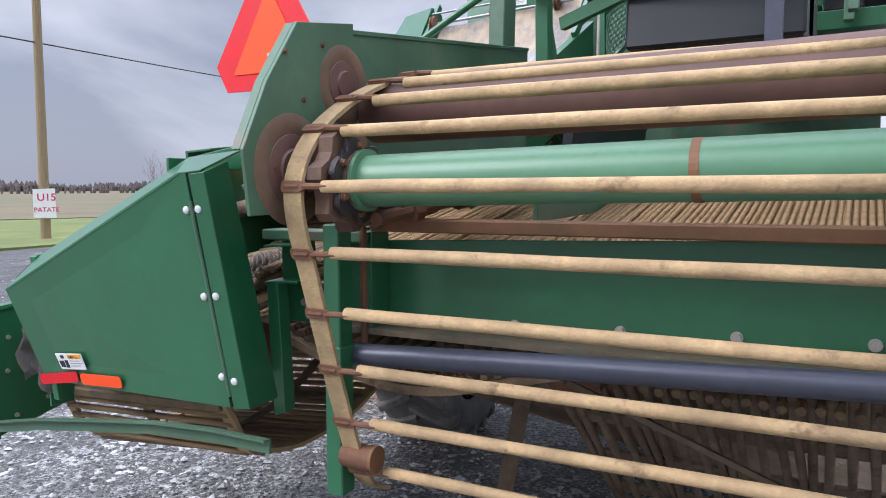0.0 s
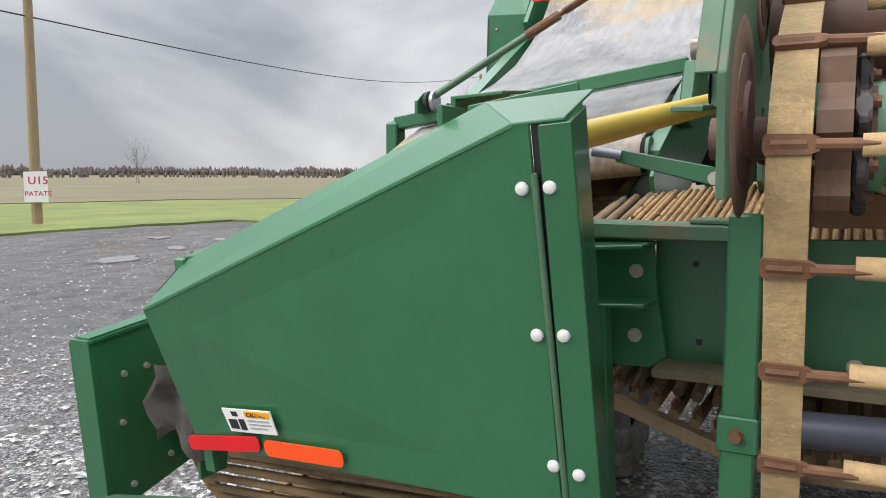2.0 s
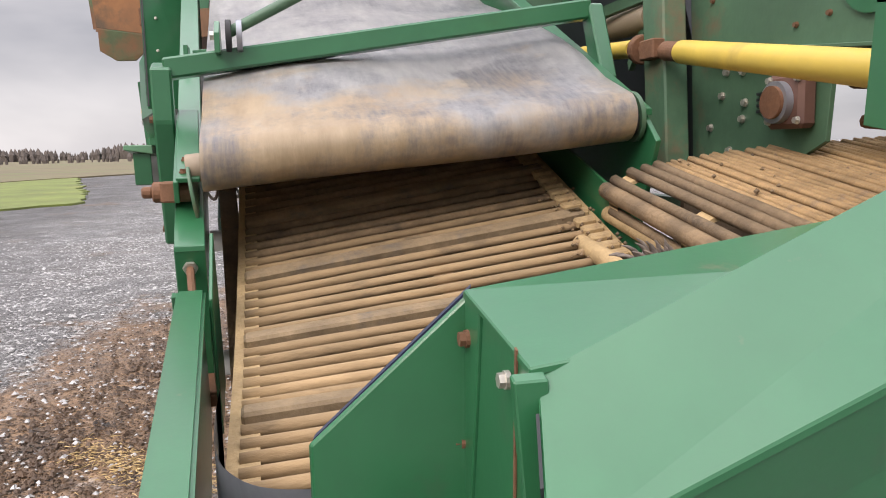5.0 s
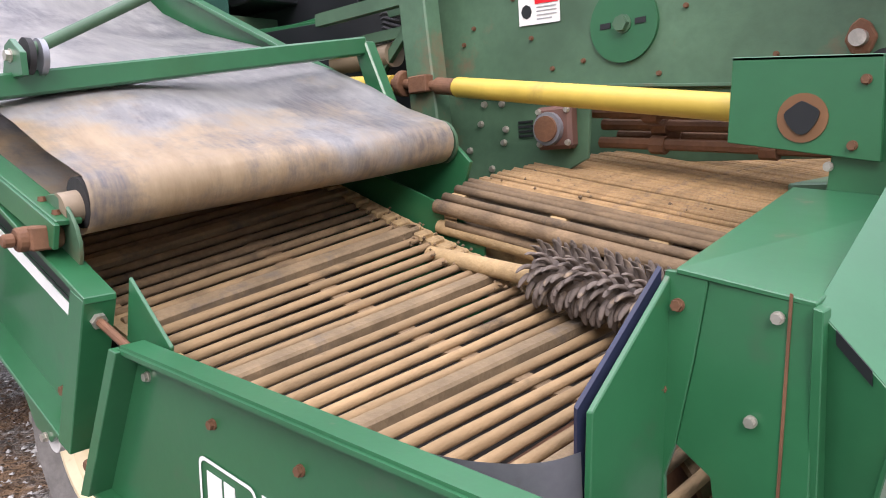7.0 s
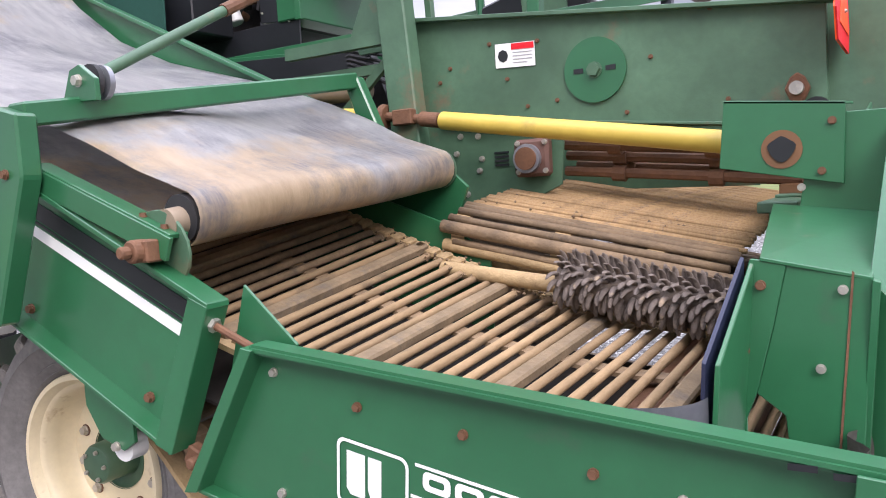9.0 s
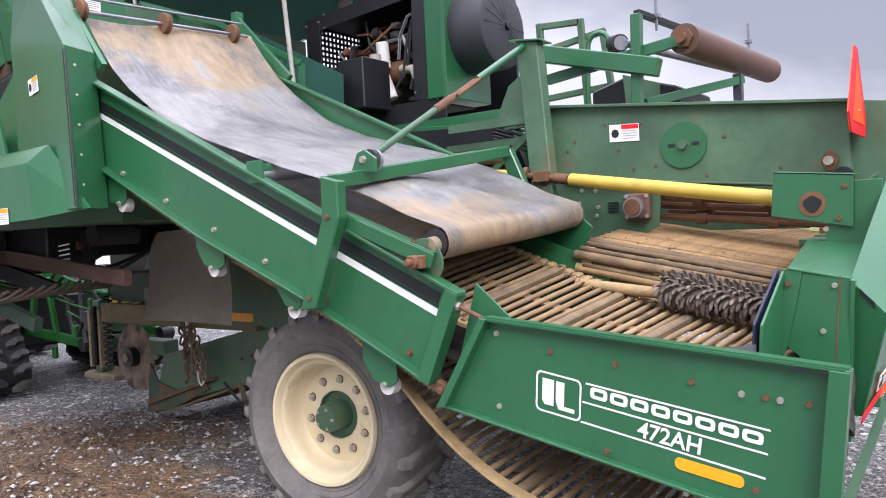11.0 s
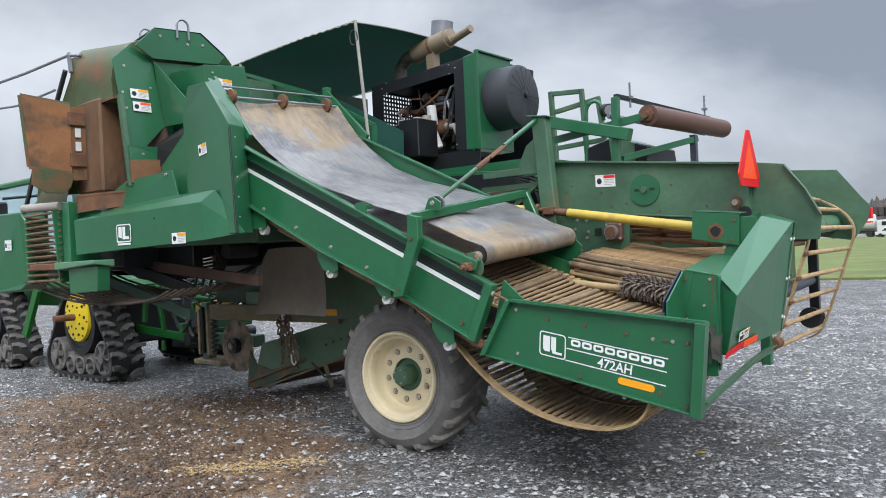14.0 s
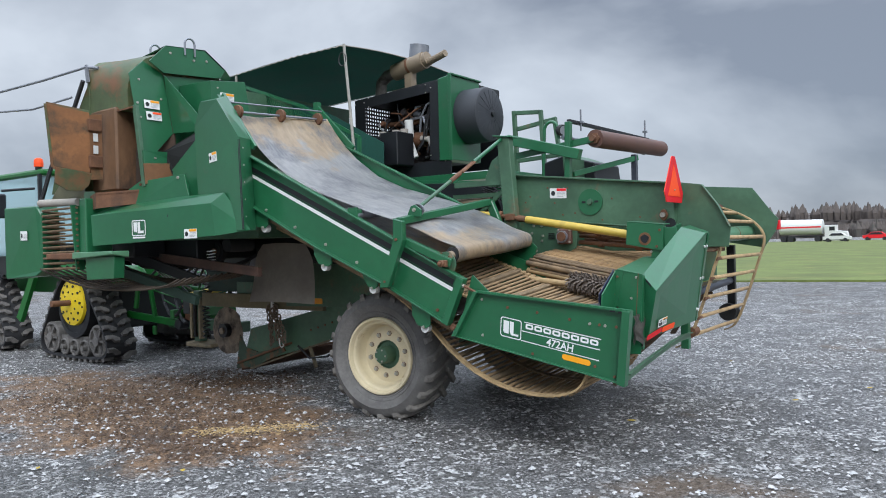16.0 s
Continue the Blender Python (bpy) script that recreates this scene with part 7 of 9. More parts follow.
# inner body; black trays below put the underside's shade into colour
bm = BM()
box(bm, (-4.2, -0.40, 1.62), (-1.1, 2.55, 2.35))
box(bm, (-3.05, -0.35, 2.3), (-2.42, 2.3, 3.3))
box(bm, (-2.2, -0.45, 1.75), (-1.3, 0.2, 2.55))
part("body_casing", bm, GREEN_WORN, H, "green inner body casing")
part("underbody", bevel(box(BM(), (-3.6, -0.35, 1.42), (-2.1, 0.75, 1.64)), 0.01), BLACK, H, "black underbody tray standing in for the shaded underside")
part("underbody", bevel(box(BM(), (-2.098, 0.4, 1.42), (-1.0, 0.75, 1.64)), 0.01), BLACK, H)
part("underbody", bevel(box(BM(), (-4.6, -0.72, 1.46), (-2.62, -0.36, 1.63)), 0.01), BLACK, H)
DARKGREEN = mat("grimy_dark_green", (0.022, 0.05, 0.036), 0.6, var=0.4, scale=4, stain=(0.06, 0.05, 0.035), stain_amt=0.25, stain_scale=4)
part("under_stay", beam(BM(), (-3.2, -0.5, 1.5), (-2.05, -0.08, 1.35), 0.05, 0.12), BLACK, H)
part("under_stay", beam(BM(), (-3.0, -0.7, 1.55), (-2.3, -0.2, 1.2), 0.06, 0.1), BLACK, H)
# added black plate, keeps the gap under the body in shade
part("inner_shield", plate_y(BM(), [(-3.75, 1.64), (-0.7, 1.64), (-0.7, 1.2), (-1.6, 1.0), (-3.2, 1.0), (-3.75, 1.22)], 1.0, 1.012), BLACK, H, "black plate added to darken the gap under the body")
# bright sky in a small opening, drawn as a pale patch
part("shield_torn_edge", slab(BM(), [(-2.17, 0.40, 1.40), (-2.03, 0.40, 1.44), (-2.06, 0.40, 1.30), (-2.22, 0.40, 1.305)], [(-2.17, 0.41, 1.40), (-2.03, 0.41, 1.44), (-2.06, 0.41, 1.30), (-2.22, 0.41, 1.305)]), GALV, H, "pale patch standing in for bright sky seen through a gap")
pulley = part("drive_pulley", cyl(BM(), (-2.1, -0.12, 1.50), (-2.1, -0.06, 1.50), 0.115, 28), BLACK, H, "dark belt pulley under the body", smooth=True)
part("pulley_rim", cyl(BM(), (-2.1, -0.13, 1.50), (-2.1, -0.12, 1.50), 0.085, 24), RUBBER_DARK, pulley, smooth=True)
part("pulley_hub", cyl(BM(), (-2.1, -0.16, 1.50), (-2.1, -0.13, 1.50), 0.03, 14), RUST, pulley, smooth=True)
part("drive_motor", cyl(BM(), (-1.82, -0.2, 1.56), (-1.82, 0.1, 1.56), 0.07, 18), RUBBER_DARK, H, smooth=True)
hose_rng = random.Random(77)
for k in range(6):
    x0, z0 = -3.5 + 0.11 * k, 1.47 - 0.02 * (k % 3)
    sagz = 1.30 + 0.07 * hose_rng.random()
    part("hydraulic_hose", pipe(BM(), smooth_path3([(x0, -0.30 + 0.05 * (k % 4), z0), (x0 + 0.2, -0.25, sagz), (x0 + 0.55, -0.15 + 0.04 * k, sagz + 0.03), (x0 + 0.85, 0.1, 1.48)]), 0.013 + 0.004 * (k % 2), 6), RUBBER_DARK, H, smooth=True)
PALEHOSE = mat("pale_dusty_hose", (0.34, 0.34, 0.33), 0.6, var=0.3, scale=10)
for k in range(4):
    part("pale_hose", pipe(BM(), smooth_path3([(-3.75 + 0.07 * k, 0.2, 1.40), (-3.62 + 0.08 * k, 0.22, 1.25 - 0.01 * k), (-3.40 + 0.06 * k, 0.25, 1.14), (-3.18 + 0.03 * k, 0.3, 1.12 - 0.02 * k)]), 0.009, 6), PALEHOSE, H, smooth=True)
part("push_beam", beam(BM(), (-3.3, -0.42, 1.515), (-1.12, -0.38, 1.30), 0.05, 0.085), mat("dark_rust_beam", (0.085, 0.045, 0.032), 0.75, var=0.4, scale=4, bump=0.2, stain=(0.03, 0.035, 0.03), stain_amt=0.3, stain_scale=3), H, "rust-brown push beam")
part("stay_beam", beam(BM(), (-3.5, -0.6, 1.42), (-1.84, -0.55, 1.03), 0.05, 0.085), DARKGREEN, H, "grimy dark green stay beam")
DUSTY = mat("dusty_olive_steel", (0.2, 0.17, 0.1), 0.8, var=0.3, scale=4, bump=0.15, stain=(0.1, 0.08, 0.05), stain_amt=0.2)
part("axle_channel", bevel(box(BM(), (-3.6, 0.80, 0.82), (-1.5, 0.86, 0.985)), 0.006), DUSTY, H, "dusty tan axle channel")
part("upper_channel", bevel(box(BM(), (-3.6, 0.9, 1.0), (-1.6, 0.98, 1.25)), 0.006), DARKGREEN, H)
for k in range(4):
    part("air_slat", slab(BM(), [(-1.93, -0.36, 1.405 + 0.03 * k), (-1.80, -0.36, 1.415 + 0.03 * k), (-1.80, -0.36, 1.425 + 0.03 * k), (-1.93, -0.36, 1.413 + 0.03 * k)], [(-1.93, -0.352, 1.405 + 0.03 * k), (-1.80, -0.352, 1.415 + 0.03 * k), (-1.80, -0.352, 1.425 + 0.03 * k), (-1.93, -0.352, 1.413 + 0.03 * k)]), OFFWHITE, H)
part("hydraulic_motor", cyl(BM(), (-1.35, 0.45, 1.50), (-1.35, 0.7, 1.52), 0.10, 18), RUBBER_DARK, H, smooth=True)
for k in range(2):
    part("hydraulic_hose", pipe(BM(), [(-2.4 + 0.2 * k, -0.2 + 0.1 * (k % 2), 1.5), (-2.25 + 0.2 * k, 0.0, 1.3 - 0.03 * k), (-2.05 + 0.05 * k, 0.1 + 0.05 * k, 1.36), (-1.95, 0.3, 1.45)], 0.014, 6), RUBBER_DARK, H, smooth=True)

# ring elevator cage
RODMUD = mat("dark_rod_mud", (0.075, 0.055, 0.038), 0.8, var=0.4, scale=9, bump=0.4, bump_scale=50, stain=(0.03, 0.026, 0.022), stain_amt=0.3, stain_scale=6, island=True)
cage_frame = part("cage_frame", beam(BM(), (-3.02, -1.10, 2.0), (-3.02, -1.06, 1.35), 0.09, 0.02, (1, 0, 0)), GREEN, H)
for k in range(12):
    z = 1.97 - 0.055 * k
    b = BM()
    pts = [(-3.0, -1.09, z + 0.005), (-3.35, -1.13, z), (-3.62, -1.12, z - 0.005), (-3.76, -1.02, z - 0.01), (-3.80, -0.8, z - 0.015)]
    pipe(b, pts, 0.0125, 6)
    part("cage_rod", b, BAR_DARK, cage_frame)
for k in range(13):
    b = BM()
    o = 0.07 * k
    pts = smooth_path([(-3.78, 1.36), (-3.4, 1.24), (-2.9, 1.15), (-2.3, 1.14), (-1.9, 1.18), (-1.72, 1.25)], 1)
    pipe(b, [(x, -1.08 + o + 0.12 * (x + 3.78), z + 0.004 * k) for x, z in pts], 0.011, 6)
    part("ring_rod", b, RODMUD, cage_frame)
part("cage_top_roll", pipe(BM(), [(-3.0, -1.07, 2.03), (-3.7, -1.1, 2.05)], 0.04, 10), FLAP, cage_frame, smooth=True)
gp = part("front_guard", bevel(slab(BM(), [(-4.42, -1.145, 2.03), (-3.86, -1.08, 2.03), (-3.80, -1.05, 1.95), (-3.80, -1.05, 1.34), (-3.9, -1.08, 1.28), (-4.42, -1.145, 1.25)],
                                    [(-4.42, -0.875, 2.06), (-3.86, -0.85, 2.06), (-3.80, -0.85, 1.95), (-3.80, -0.85, 1.34), (-3.9, -0.85, 1.28), (-4.42, -0.875, 1.25)]), 0.01), GREEN, H, "green front guard panel")
sticker((-4.12, -1.115, 1.77), (1, 0.1, 0), (0, 0, 1), 0.12, 0.1, gp, None)
part("guard_upright", bevel(box(BM(), (-2.98, -1.08, 1.5), (-2.86, -0.8, 2.06)), 0.01), GREEN, H)
st = part("foot_step", bevel(slab(BM(), [(-2.95, -1.18, 1.525), (-2.28, -1.16, 1.53), (-2.28, -0.98, 1.53), (-2.95, -0.98, 1.525)], [(-2.95, -1.18, 1.46), (-2.28, -1.16, 1.50), (-2.28, -0.98, 1.47), (-2.95, -0.98, 1.44)]), 0.005), GREEN_BRIGHT, H, "worn green foot step")
part("step_board", bevel(box(BM(), (-3.5, -1.16, 1.46), (-2.97, -1.0, 1.52)), 0.008), RUST, st)
part("step_bracket", bevel(slab(BM(), [(-2.82, -1.12, 1.47), (-2.32, -1.11, 1.48), (-2.34, -1.11, 1.27), (-2.80, -1.12, 1.25)], [(-2.82, -1.0, 1.455), (-2.32, -1.0, 1.475), (-2.34, -1.0, 1.27), (-2.80, -1.0, 1.25)]), 0.004), GREEN, st)
bm = BM()
pipe(bm, [(-2.95, -0.85, 3.40), (-3.09, -0.9, 3.42), (-3.9, -0.95, 3.39), (-5.6, -1.2, 3.30)], 0.014, 8)
pipe(bm, [(-3.39, -0.9, 3.15), (-4.17, -0.92, 3.12), (-5.6, -1.1, 3.2)], 0.012, 8)
beam(bm, (-3.09, -0.9, 3.44), (-3.06, -0.9, 3.26), 0.02, 0.04)
part("stay_rod", bm, GALV, H, smooth=True)
bm = BM()
pipe(bm, [(-3.10, -0.93, 3.28), (-3.3, -0.95, 2.95), (-3.68, -1.0, 2.4), (-3.95, -1.0, 1.98)], 0.022, 8)
pipe(bm, [(-3.06, -0.96, 3.26), (-3.24, -0.98, 2.95), (-3.6, -1.03, 2.4), (-3.88, -1.03, 1.98)], 0.012, 8)
part("chute_flank", slab(BM(), [(-3.06, -0.89, 3.27), (-3.05, -0.89, 2.15), (-3.72, -0.97, 2.15), (-3.62, -0.96, 2.45), (-3.28, -0.92, 2.93)], [(-3.06, -0.87, 3.27), (-3.05, -0.87, 2.15), (-3.72, -0.95, 2.15), (-3.62, -0.94, 2.45), (-3.28, -0.90, 2.93)]), OLIVE, H)
part("frame_pipe", bm, RUBBER_DARK, H, smooth=True)

# belt head: idler wheels, arms, mesh guard
bm = BM()
pipe(bm, [(-1.2, -0.60, 2.775), (-1.2, 0.62, 2.835)], 0.011, 8)
pipe(bm, [(-1.26, -0.60, 2.87), (-1.26, 0.62, 2.93)], 0.008, 8)
head = part("idler_shaft", bm, GALV, H, smooth=True)
for y in (-0.52, 0.0, 0.50):
    b = BM()
    z = 2.805 + 0.05 * y
    lathe(b, [(0.012, -0.02), (0.06, -0.018), (0.064, -0.008), (0.05, 0.0), (0.064, 0.008), (0.06, 0.018), (0.012, 0.02)], (-1.2, y, z), seg=24)
    part("idler_wheel", b, RUST, head, smooth=True)
bm = BM()
beam(bm, (-1.42, 0.72, 3.0), (-0.92, 0.72, 2.52), 0.03, 0.06)
box(bm, (-1.46, 0.70, 2.88), (-1.40, 0.76, 3.06))
part("head_arm", bm, GREEN, H)
part("head_arm", beam(BM(), (-1.36, -0.56, 2.95), (-0.93, -0.56, 2.42), 0.03, 0.05), GREEN, H)
guard = BM()
outline = [(-2.86, 3.47), (-1.85, 3.10), (-0.99, 2.66), (-1.01, 2.29), (-1.66, 2.60), (-2.88, 3.10)]
for (x0, z0), (x1, z1) in zip(outline, outline[1:] + outline[:1]):
    beam(guard, (x0, 0.9, z0), (x1, 0.9, z1), 0.03, 0.035)
gd = part("mesh_guard", guard, GREEN, H, "green expanded metal guard")
bm = BM()
for k in range(56):
    x0 = -2.86 + 0.034 * k
    f = (x0 + 2.86) / 1.87
    zt, zb = 3.47 - 0.43 * (x0 + 2.86), 3.10 - 0.41 * (x0 + 2.86)
    dx = 0.16
    if x0 + dx < -1.0:
        zt2, zb2 = 3.47 - 0.43 * (x0 + dx + 2.86), 3.10 - 0.41 * (x0 + dx + 2.86)
        beam(bm, (x0, 0.9, zb), (x0 + dx, 0.9, zt2), 0.004, 0.007)
        beam(bm, (x0, 0.903, zt), (x0 + dx, 0.903, zb2), 0.004, 0.007)
part("guard_mesh", bm, GREEN, gd)
part("guard_backing", plate_y(BM(), [(-2.86, 3.45), (-1.85, 3.08), (-1.0, 2.64), (-1.01, 2.31), (-1.66, 2.62), (-2.88, 3.12)], 1.3, 1.31), TARP, gd)

# engine deck -------------------------------------------------------------
bm = BM()
box(bm, (-1.8, 1.55, 2.18), (0.35, 2.75, 2.26))
deck = part("engine_deck", bm, GREEN, H, "green engine deck")
part("deck_front", slab(BM(), [(-0.9, 1.3, 2.22), (0.45, 1.3, 2.12), (0.6, 1.3, 1.85), (-0.6, 1.3, 1.95)], [(-0.9, 1.33, 2.22), (0.45, 1.33, 2.12), (0.6, 1.33, 1.85), (-0.6, 1.33, 1.95)]), GREEN, deck)
EX0, EX1, EY0, EY1, EZ0, EZ1 = -1.74, -0.39, 1.70, 2.75, 2.40, 3.28
eng = part("engine_housing", bevel(box(BM(), (EX0, EY1 - 0.03, EZ0), (EX1, EY1, EZ1)), 0.003), BLACK, H, "black sheet metal engine housing, open to the side")
part("housing_top", slab(BM(), [(EX0, EY0, EZ1 - 0.03), (EX1, EY0, EZ1 + 0.06), (EX1, EY1, EZ1 + 0.06), (EX0, EY1, EZ1 - 0.03)], [(EX0, EY0, EZ1 - 0.07), (EX1, EY0, EZ1 + 0.0), (EX1, EY1, EZ1 + 0.0), (EX0, EY1, EZ1 - 0.07)]), BLACK, eng)
for nm, poly in (("housing_post", [(-1.76, 3.25), (-1.60, 3.26), (-1.60, 2.42), (-1.76, 2.42)]), ("housing_post", [(-0.64, 3.30), (-0.37, 3.35), (-0.37, 2.42), (-0.66, 2.45)]),
                 ("housing_header", [(-1.60, 3.26), (-0.64, 3.30), (-0.64, 3.20), (-1.60, 3.14)]), ("housing_sill", [(-1.76, 2.42), (-0.37, 2.44), (-0.37, 2.25), (-1.4, 2.24)])):
    pp = part(nm, plate_y(BM(), poly, EY0 - 0.012, EY0), BLACK, eng)
    for x, z in poly:
        cx, cz = sum(p[0] for p in poly) / 4, sum(p[1] for p in poly) / 4
        bolt((x + 0.12 * (cx - x), EY0 - 0.013, z + 0.12 * (cz - z)), (0, -1, 0), pp, 0.007)
# perforated end sheet, open to the sky beyond
b = BM()
for k in range(13):
    y = 1.74 + 0.045 * k
    box(b, (EX0, y - 0.011, 2.42), (EX0 + 0.004, y + 0.011, 3.26))
for k in range(19):
    z = 2.44 + 0.045 * k
    box(b, (EX0 + 0.0005, 1.73, z - 0.011), (EX0 + 0.0045, 2.30, z + 0.011))
part("perforated_sheet", b, BLACK, eng, "black perforated end sheet")
part("housing_end", box(BM(), (EX0, 2.3, EZ0), (EX0 + 0.012, EY1, EZ1 - 0.05)), BLACK, eng)
part("housing_end", box(BM(), (EX0, 1.70, EZ0), (EX0 + 0.012, 2.3, 2.86)), BLACK, eng)
bm = BM()
box(bm, (-1.40, 2.0, 2.45), (-0.62, 2.45, 2.82))
box(bm, (-1.35, 2.08, 2.82), (-0.70, 2.38, 3.0))
cyl(bm, (-0.75, 1.95, 2.7), (-0.55, 1.95, 2.7), 0.12, 20)
for k in range(5):
    cyl(bm, (-1.25 + 0.13 * k, 1.98, 2.98), (-1.25 + 0.13 * k, 1.98, 3.05), 0.035, 10)
part("engine_block", bevel(bm, 0.012), ENGINE_MAT, eng, "oily dark diesel engine block")
bm = BM()
pipe(bm, [(-1.40, 1.92, 2.95), (-1.0, 1.90, 2.93), (-0.72, 1.9, 3.02)], 0.03, 10)
cyl(bm, (-1.0, 1.88, 2.72), (-0.84, 1.88, 2.72), 0.09, 16)
part("exhaust_manifold", bm, RUST, eng, smooth=True)
for x, z, tl in ((-0.99, 2.74, 0.0), (-0.93, 2.50, 0.5)):
    b = BM()
    cyl(b, (x, 1.76, z), (x - 0.12 * tl, 1.74, z + 0.2 - 0.04 * tl), 0.05, 18)
    part("oil_filter", bevel(b, 0.006), OFFWHITE, eng, "white oil filter", smooth=True)
for pts, rad_ in (([(-0.9, 1.8, 2.62), (-0.76, 1.76, 2.72), (-0.72, 1.76, 2.95), (-0.68, 1.78, 3.1), (-0.55, 1.85, 3.13)], 0.012),
                  ([(-0.95, 1.8, 2.55), (-0.80, 1.75, 2.65), (-0.76, 1.76, 2.9), (-0.72, 1.78, 3.06), (-0.6, 1.85, 3.09)], 0.012),
                  ([(-1.2, 1.8, 3.15), (-1.15, 1.78, 2.95), (-1.0, 1.8, 2.8)], 0.01), ([(-0.75, 1.77, 2.55), (-0.68, 1.76, 2.75), (-0.66, 1.78, 3.0)], 0.014)):
    part("engine_hose", pipe(BM(), pts, rad_, 6), RUBBER_DARK, eng, smooth=True)
rng_e = random.Random(33)
for k in range(14):
    x0, y0, z0 = rng_e.uniform(-1.5, -0.75), rng_e.uniform(1.78, 1.98), rng_e.uniform(2.75, 3.15)
    x1, z1 = x0 + rng_e.uniform(-0.3, 0.3), z0 - rng_e.uniform(0.1, 0.4)
    part("engine_hose", pipe(BM(), [(x0, y0 + 0.1, z0), (x0, y0 - 0.03, z0 - 0.05), (x1, y0 - 0.05, z1 + 0.06), (x1, y0 + 0.08, z1)], rng_e.uniform(0.006, 0.016), 6), (RUBBER_DARK, GALV, RUST)[k % 3], eng, smooth=True)
for k in range(16):
    x0, y0, z0 = rng_e.uniform(-1.5, -0.75), rng_e.uniform(1.85, 1.98), rng_e.uniform(2.5, 3.1)
    w = rng_e.uniform(0.03, 0.07)
    part("engine_fitting", bevel(box(BM(), (x0, y0, z0), (x0 + w * 1.5, y0 + w, z0 + w)), 0.006) if k % 2 else cyl(BM(), (x0, y0, z0), (x0 + rng_e.uniform(-0.02, 0.02), y0 - 0.08, z0 + 0.03), w * 0.6, 14), (ENGINE_MAT, GALV, RUST, ENGINE_MAT)[k % 4], eng)
bm = BM()
for o in (0.0, 0.02):
    pipe(bm, [(-0.83, 1.75 - o, 2.78), (-0.80, 1.74 - o, 2.95), (-0.72, 1.74 - o, 3.08), (-0.60, 1.76 - o, 3.12)], 0.006, 6)
part("bright_pipes", bm, GALV, eng, smooth=True)
bm = BM()
pipe(bm, [(-0.85, 1.8, 2.72), (-0.72, 1.77, 2.70), (-0.66, 1.77, 2.58), (-0.68, 1.78, 2.46)], 0.035, 10)
part("coolant_hose", bm, FLAP, eng, smooth=True)
part("battery_box", bevel(box(BM(), (-1.60, 1.42, 2.42), (-0.90, 1.70, 2.74)), 0.008), BLACK, eng)
part("battery_lid", bevel(box(BM(), (-1.14, 1.40, 2.40), (-0.89, 1.70, 2.77)), 0.008), BLACK, eng)
for x in (-1.28, -1.08, -0.96):
    part("filler_cap", cyl(BM(), (x, 1.62, 2.74), (x, 1.62, 2.82), 0.045, 14), FLAP, eng, smooth=True)
rad = part("radiator_box", bevel(slab(BM(), [(-0.52, 1.675, 3.33), (-0.355, 1.665, 3.35), (-0.355, 1.665, 2.43), (-0.52, 1.675, 2.43)], [(-0.52, 2.26, 3.33), (-0.355, 2.26, 3.35), (-0.355, 2.26, 2.43), (-0.52, 2.26, 2.43)]), 0.006), GREEN, H, "green radiator housing")
part("housing_rim", slab(BM(), [(-0.37, 1.655, 3.365), (-0.33, 1.655, 3.37), (-0.33, 1.675, 3.37), (-0.37, 1.675, 3.365)], [(-0.37, 1.655, 2.42), (-0.33, 1.655, 2.42), (-0.33, 1.675, 2.42), (-0.37, 1.675, 2.42)]), GREEN, rad)
part("housing_rim", slab(BM(), [(-0.37, 1.675, 3.35), (-0.33, 1.675, 3.355), (-0.33, 2.27, 3.355), (-0.37, 2.27, 3.35)], [(-0.37, 1.675, 3.365), (-0.33, 1.675, 3.37), (-0.33, 2.27, 3.37), (-0.37, 2.27, 3.365)]), GREEN, rad)
b = BM()
lathe(b, [(0.001, 0.305), (0.06, 0.306), (0.16, 0.30), (0.265, 0.288), (0.292, 0.272), (0.30, 0.24), (0.305, 0.0), (0.305, -0.02)], (-0.35, 2.03, 2.93), axis_y=False, seg=56)
drum = part("rotary_screen", b, PLASTIC, rad, "dark grey round rotary air screen", smooth=True)
part("screen_hub", bevel(cyl(BM(), (-0.046, 2.03, 2.93), (-0.02, 2.03, 2.93), 0.03, 14), 0.004), BLACK, drum)
for k in range(18):
    a = 2 * math.pi * k / 18
    part("screen_rib", beam(BM(), (-0.043, 2.03 + 0.06 * math.cos(a), 2.93 + 0.06 * math.sin(a)), (-0.061, 2.03 + 0.265 * math.cos(a), 2.93 + 0.265 * math.sin(a)), 0.006, 0.006), PLASTIC, drum)
muf = part("air_cleaner", cyl(BM(), (-1.38, 2.0, 3.58), (-0.93, 2.0, 3.66), 0.10, 24), TAN, H, "tan engine air cleaner", smooth=True)
bm = BM()
cyl(bm, (-0.93, 2.0, 3.66), (-0.88, 2.0, 3.67), 0.085, 20)
cyl(bm, (-0.90, 2.0, 3.62), (-0.60, 1.95, 3.68), 0.04, 16)
part("exhaust_stack", bm, TAN, muf, smooth=True)
part("intake_cap", cyl(BM(), (-1.06, 2.05, 3.70), (-1.04, 2.05, 3.86), 0.115, 24), GALV, muf, smooth=True)
part("cleaner_bands", cyl(BM(), (-1.16, 2.0, 3.619), (-1.13, 2.0, 3.624), 0.104, 24), RUST, muf)
part("intake_elbow", pipe(BM(), [(-1.36, 2.0, 3.58), (-1.5, 2.0, 3.56), (-1.6, 2.0, 3.48), (-1.62, 2.0, 3.3)], 0.068, 14), mat("dusty_grey_elbow", (0.13, 0.12, 0.11), 0.6, 0.2, var=0.4, scale=9, stain=(0.05, 0.04, 0.035), stain_amt=0.3, stain_scale=8), muf, smooth=True)
part("cleaner_mount", box(BM(), (-1.2, 1.95, 3.25), (-1.1, 2.05, 3.55)), TAN, muf)

# canopy
bm = BM()
xs = np.linspace(-4.3, -1.18, 16)


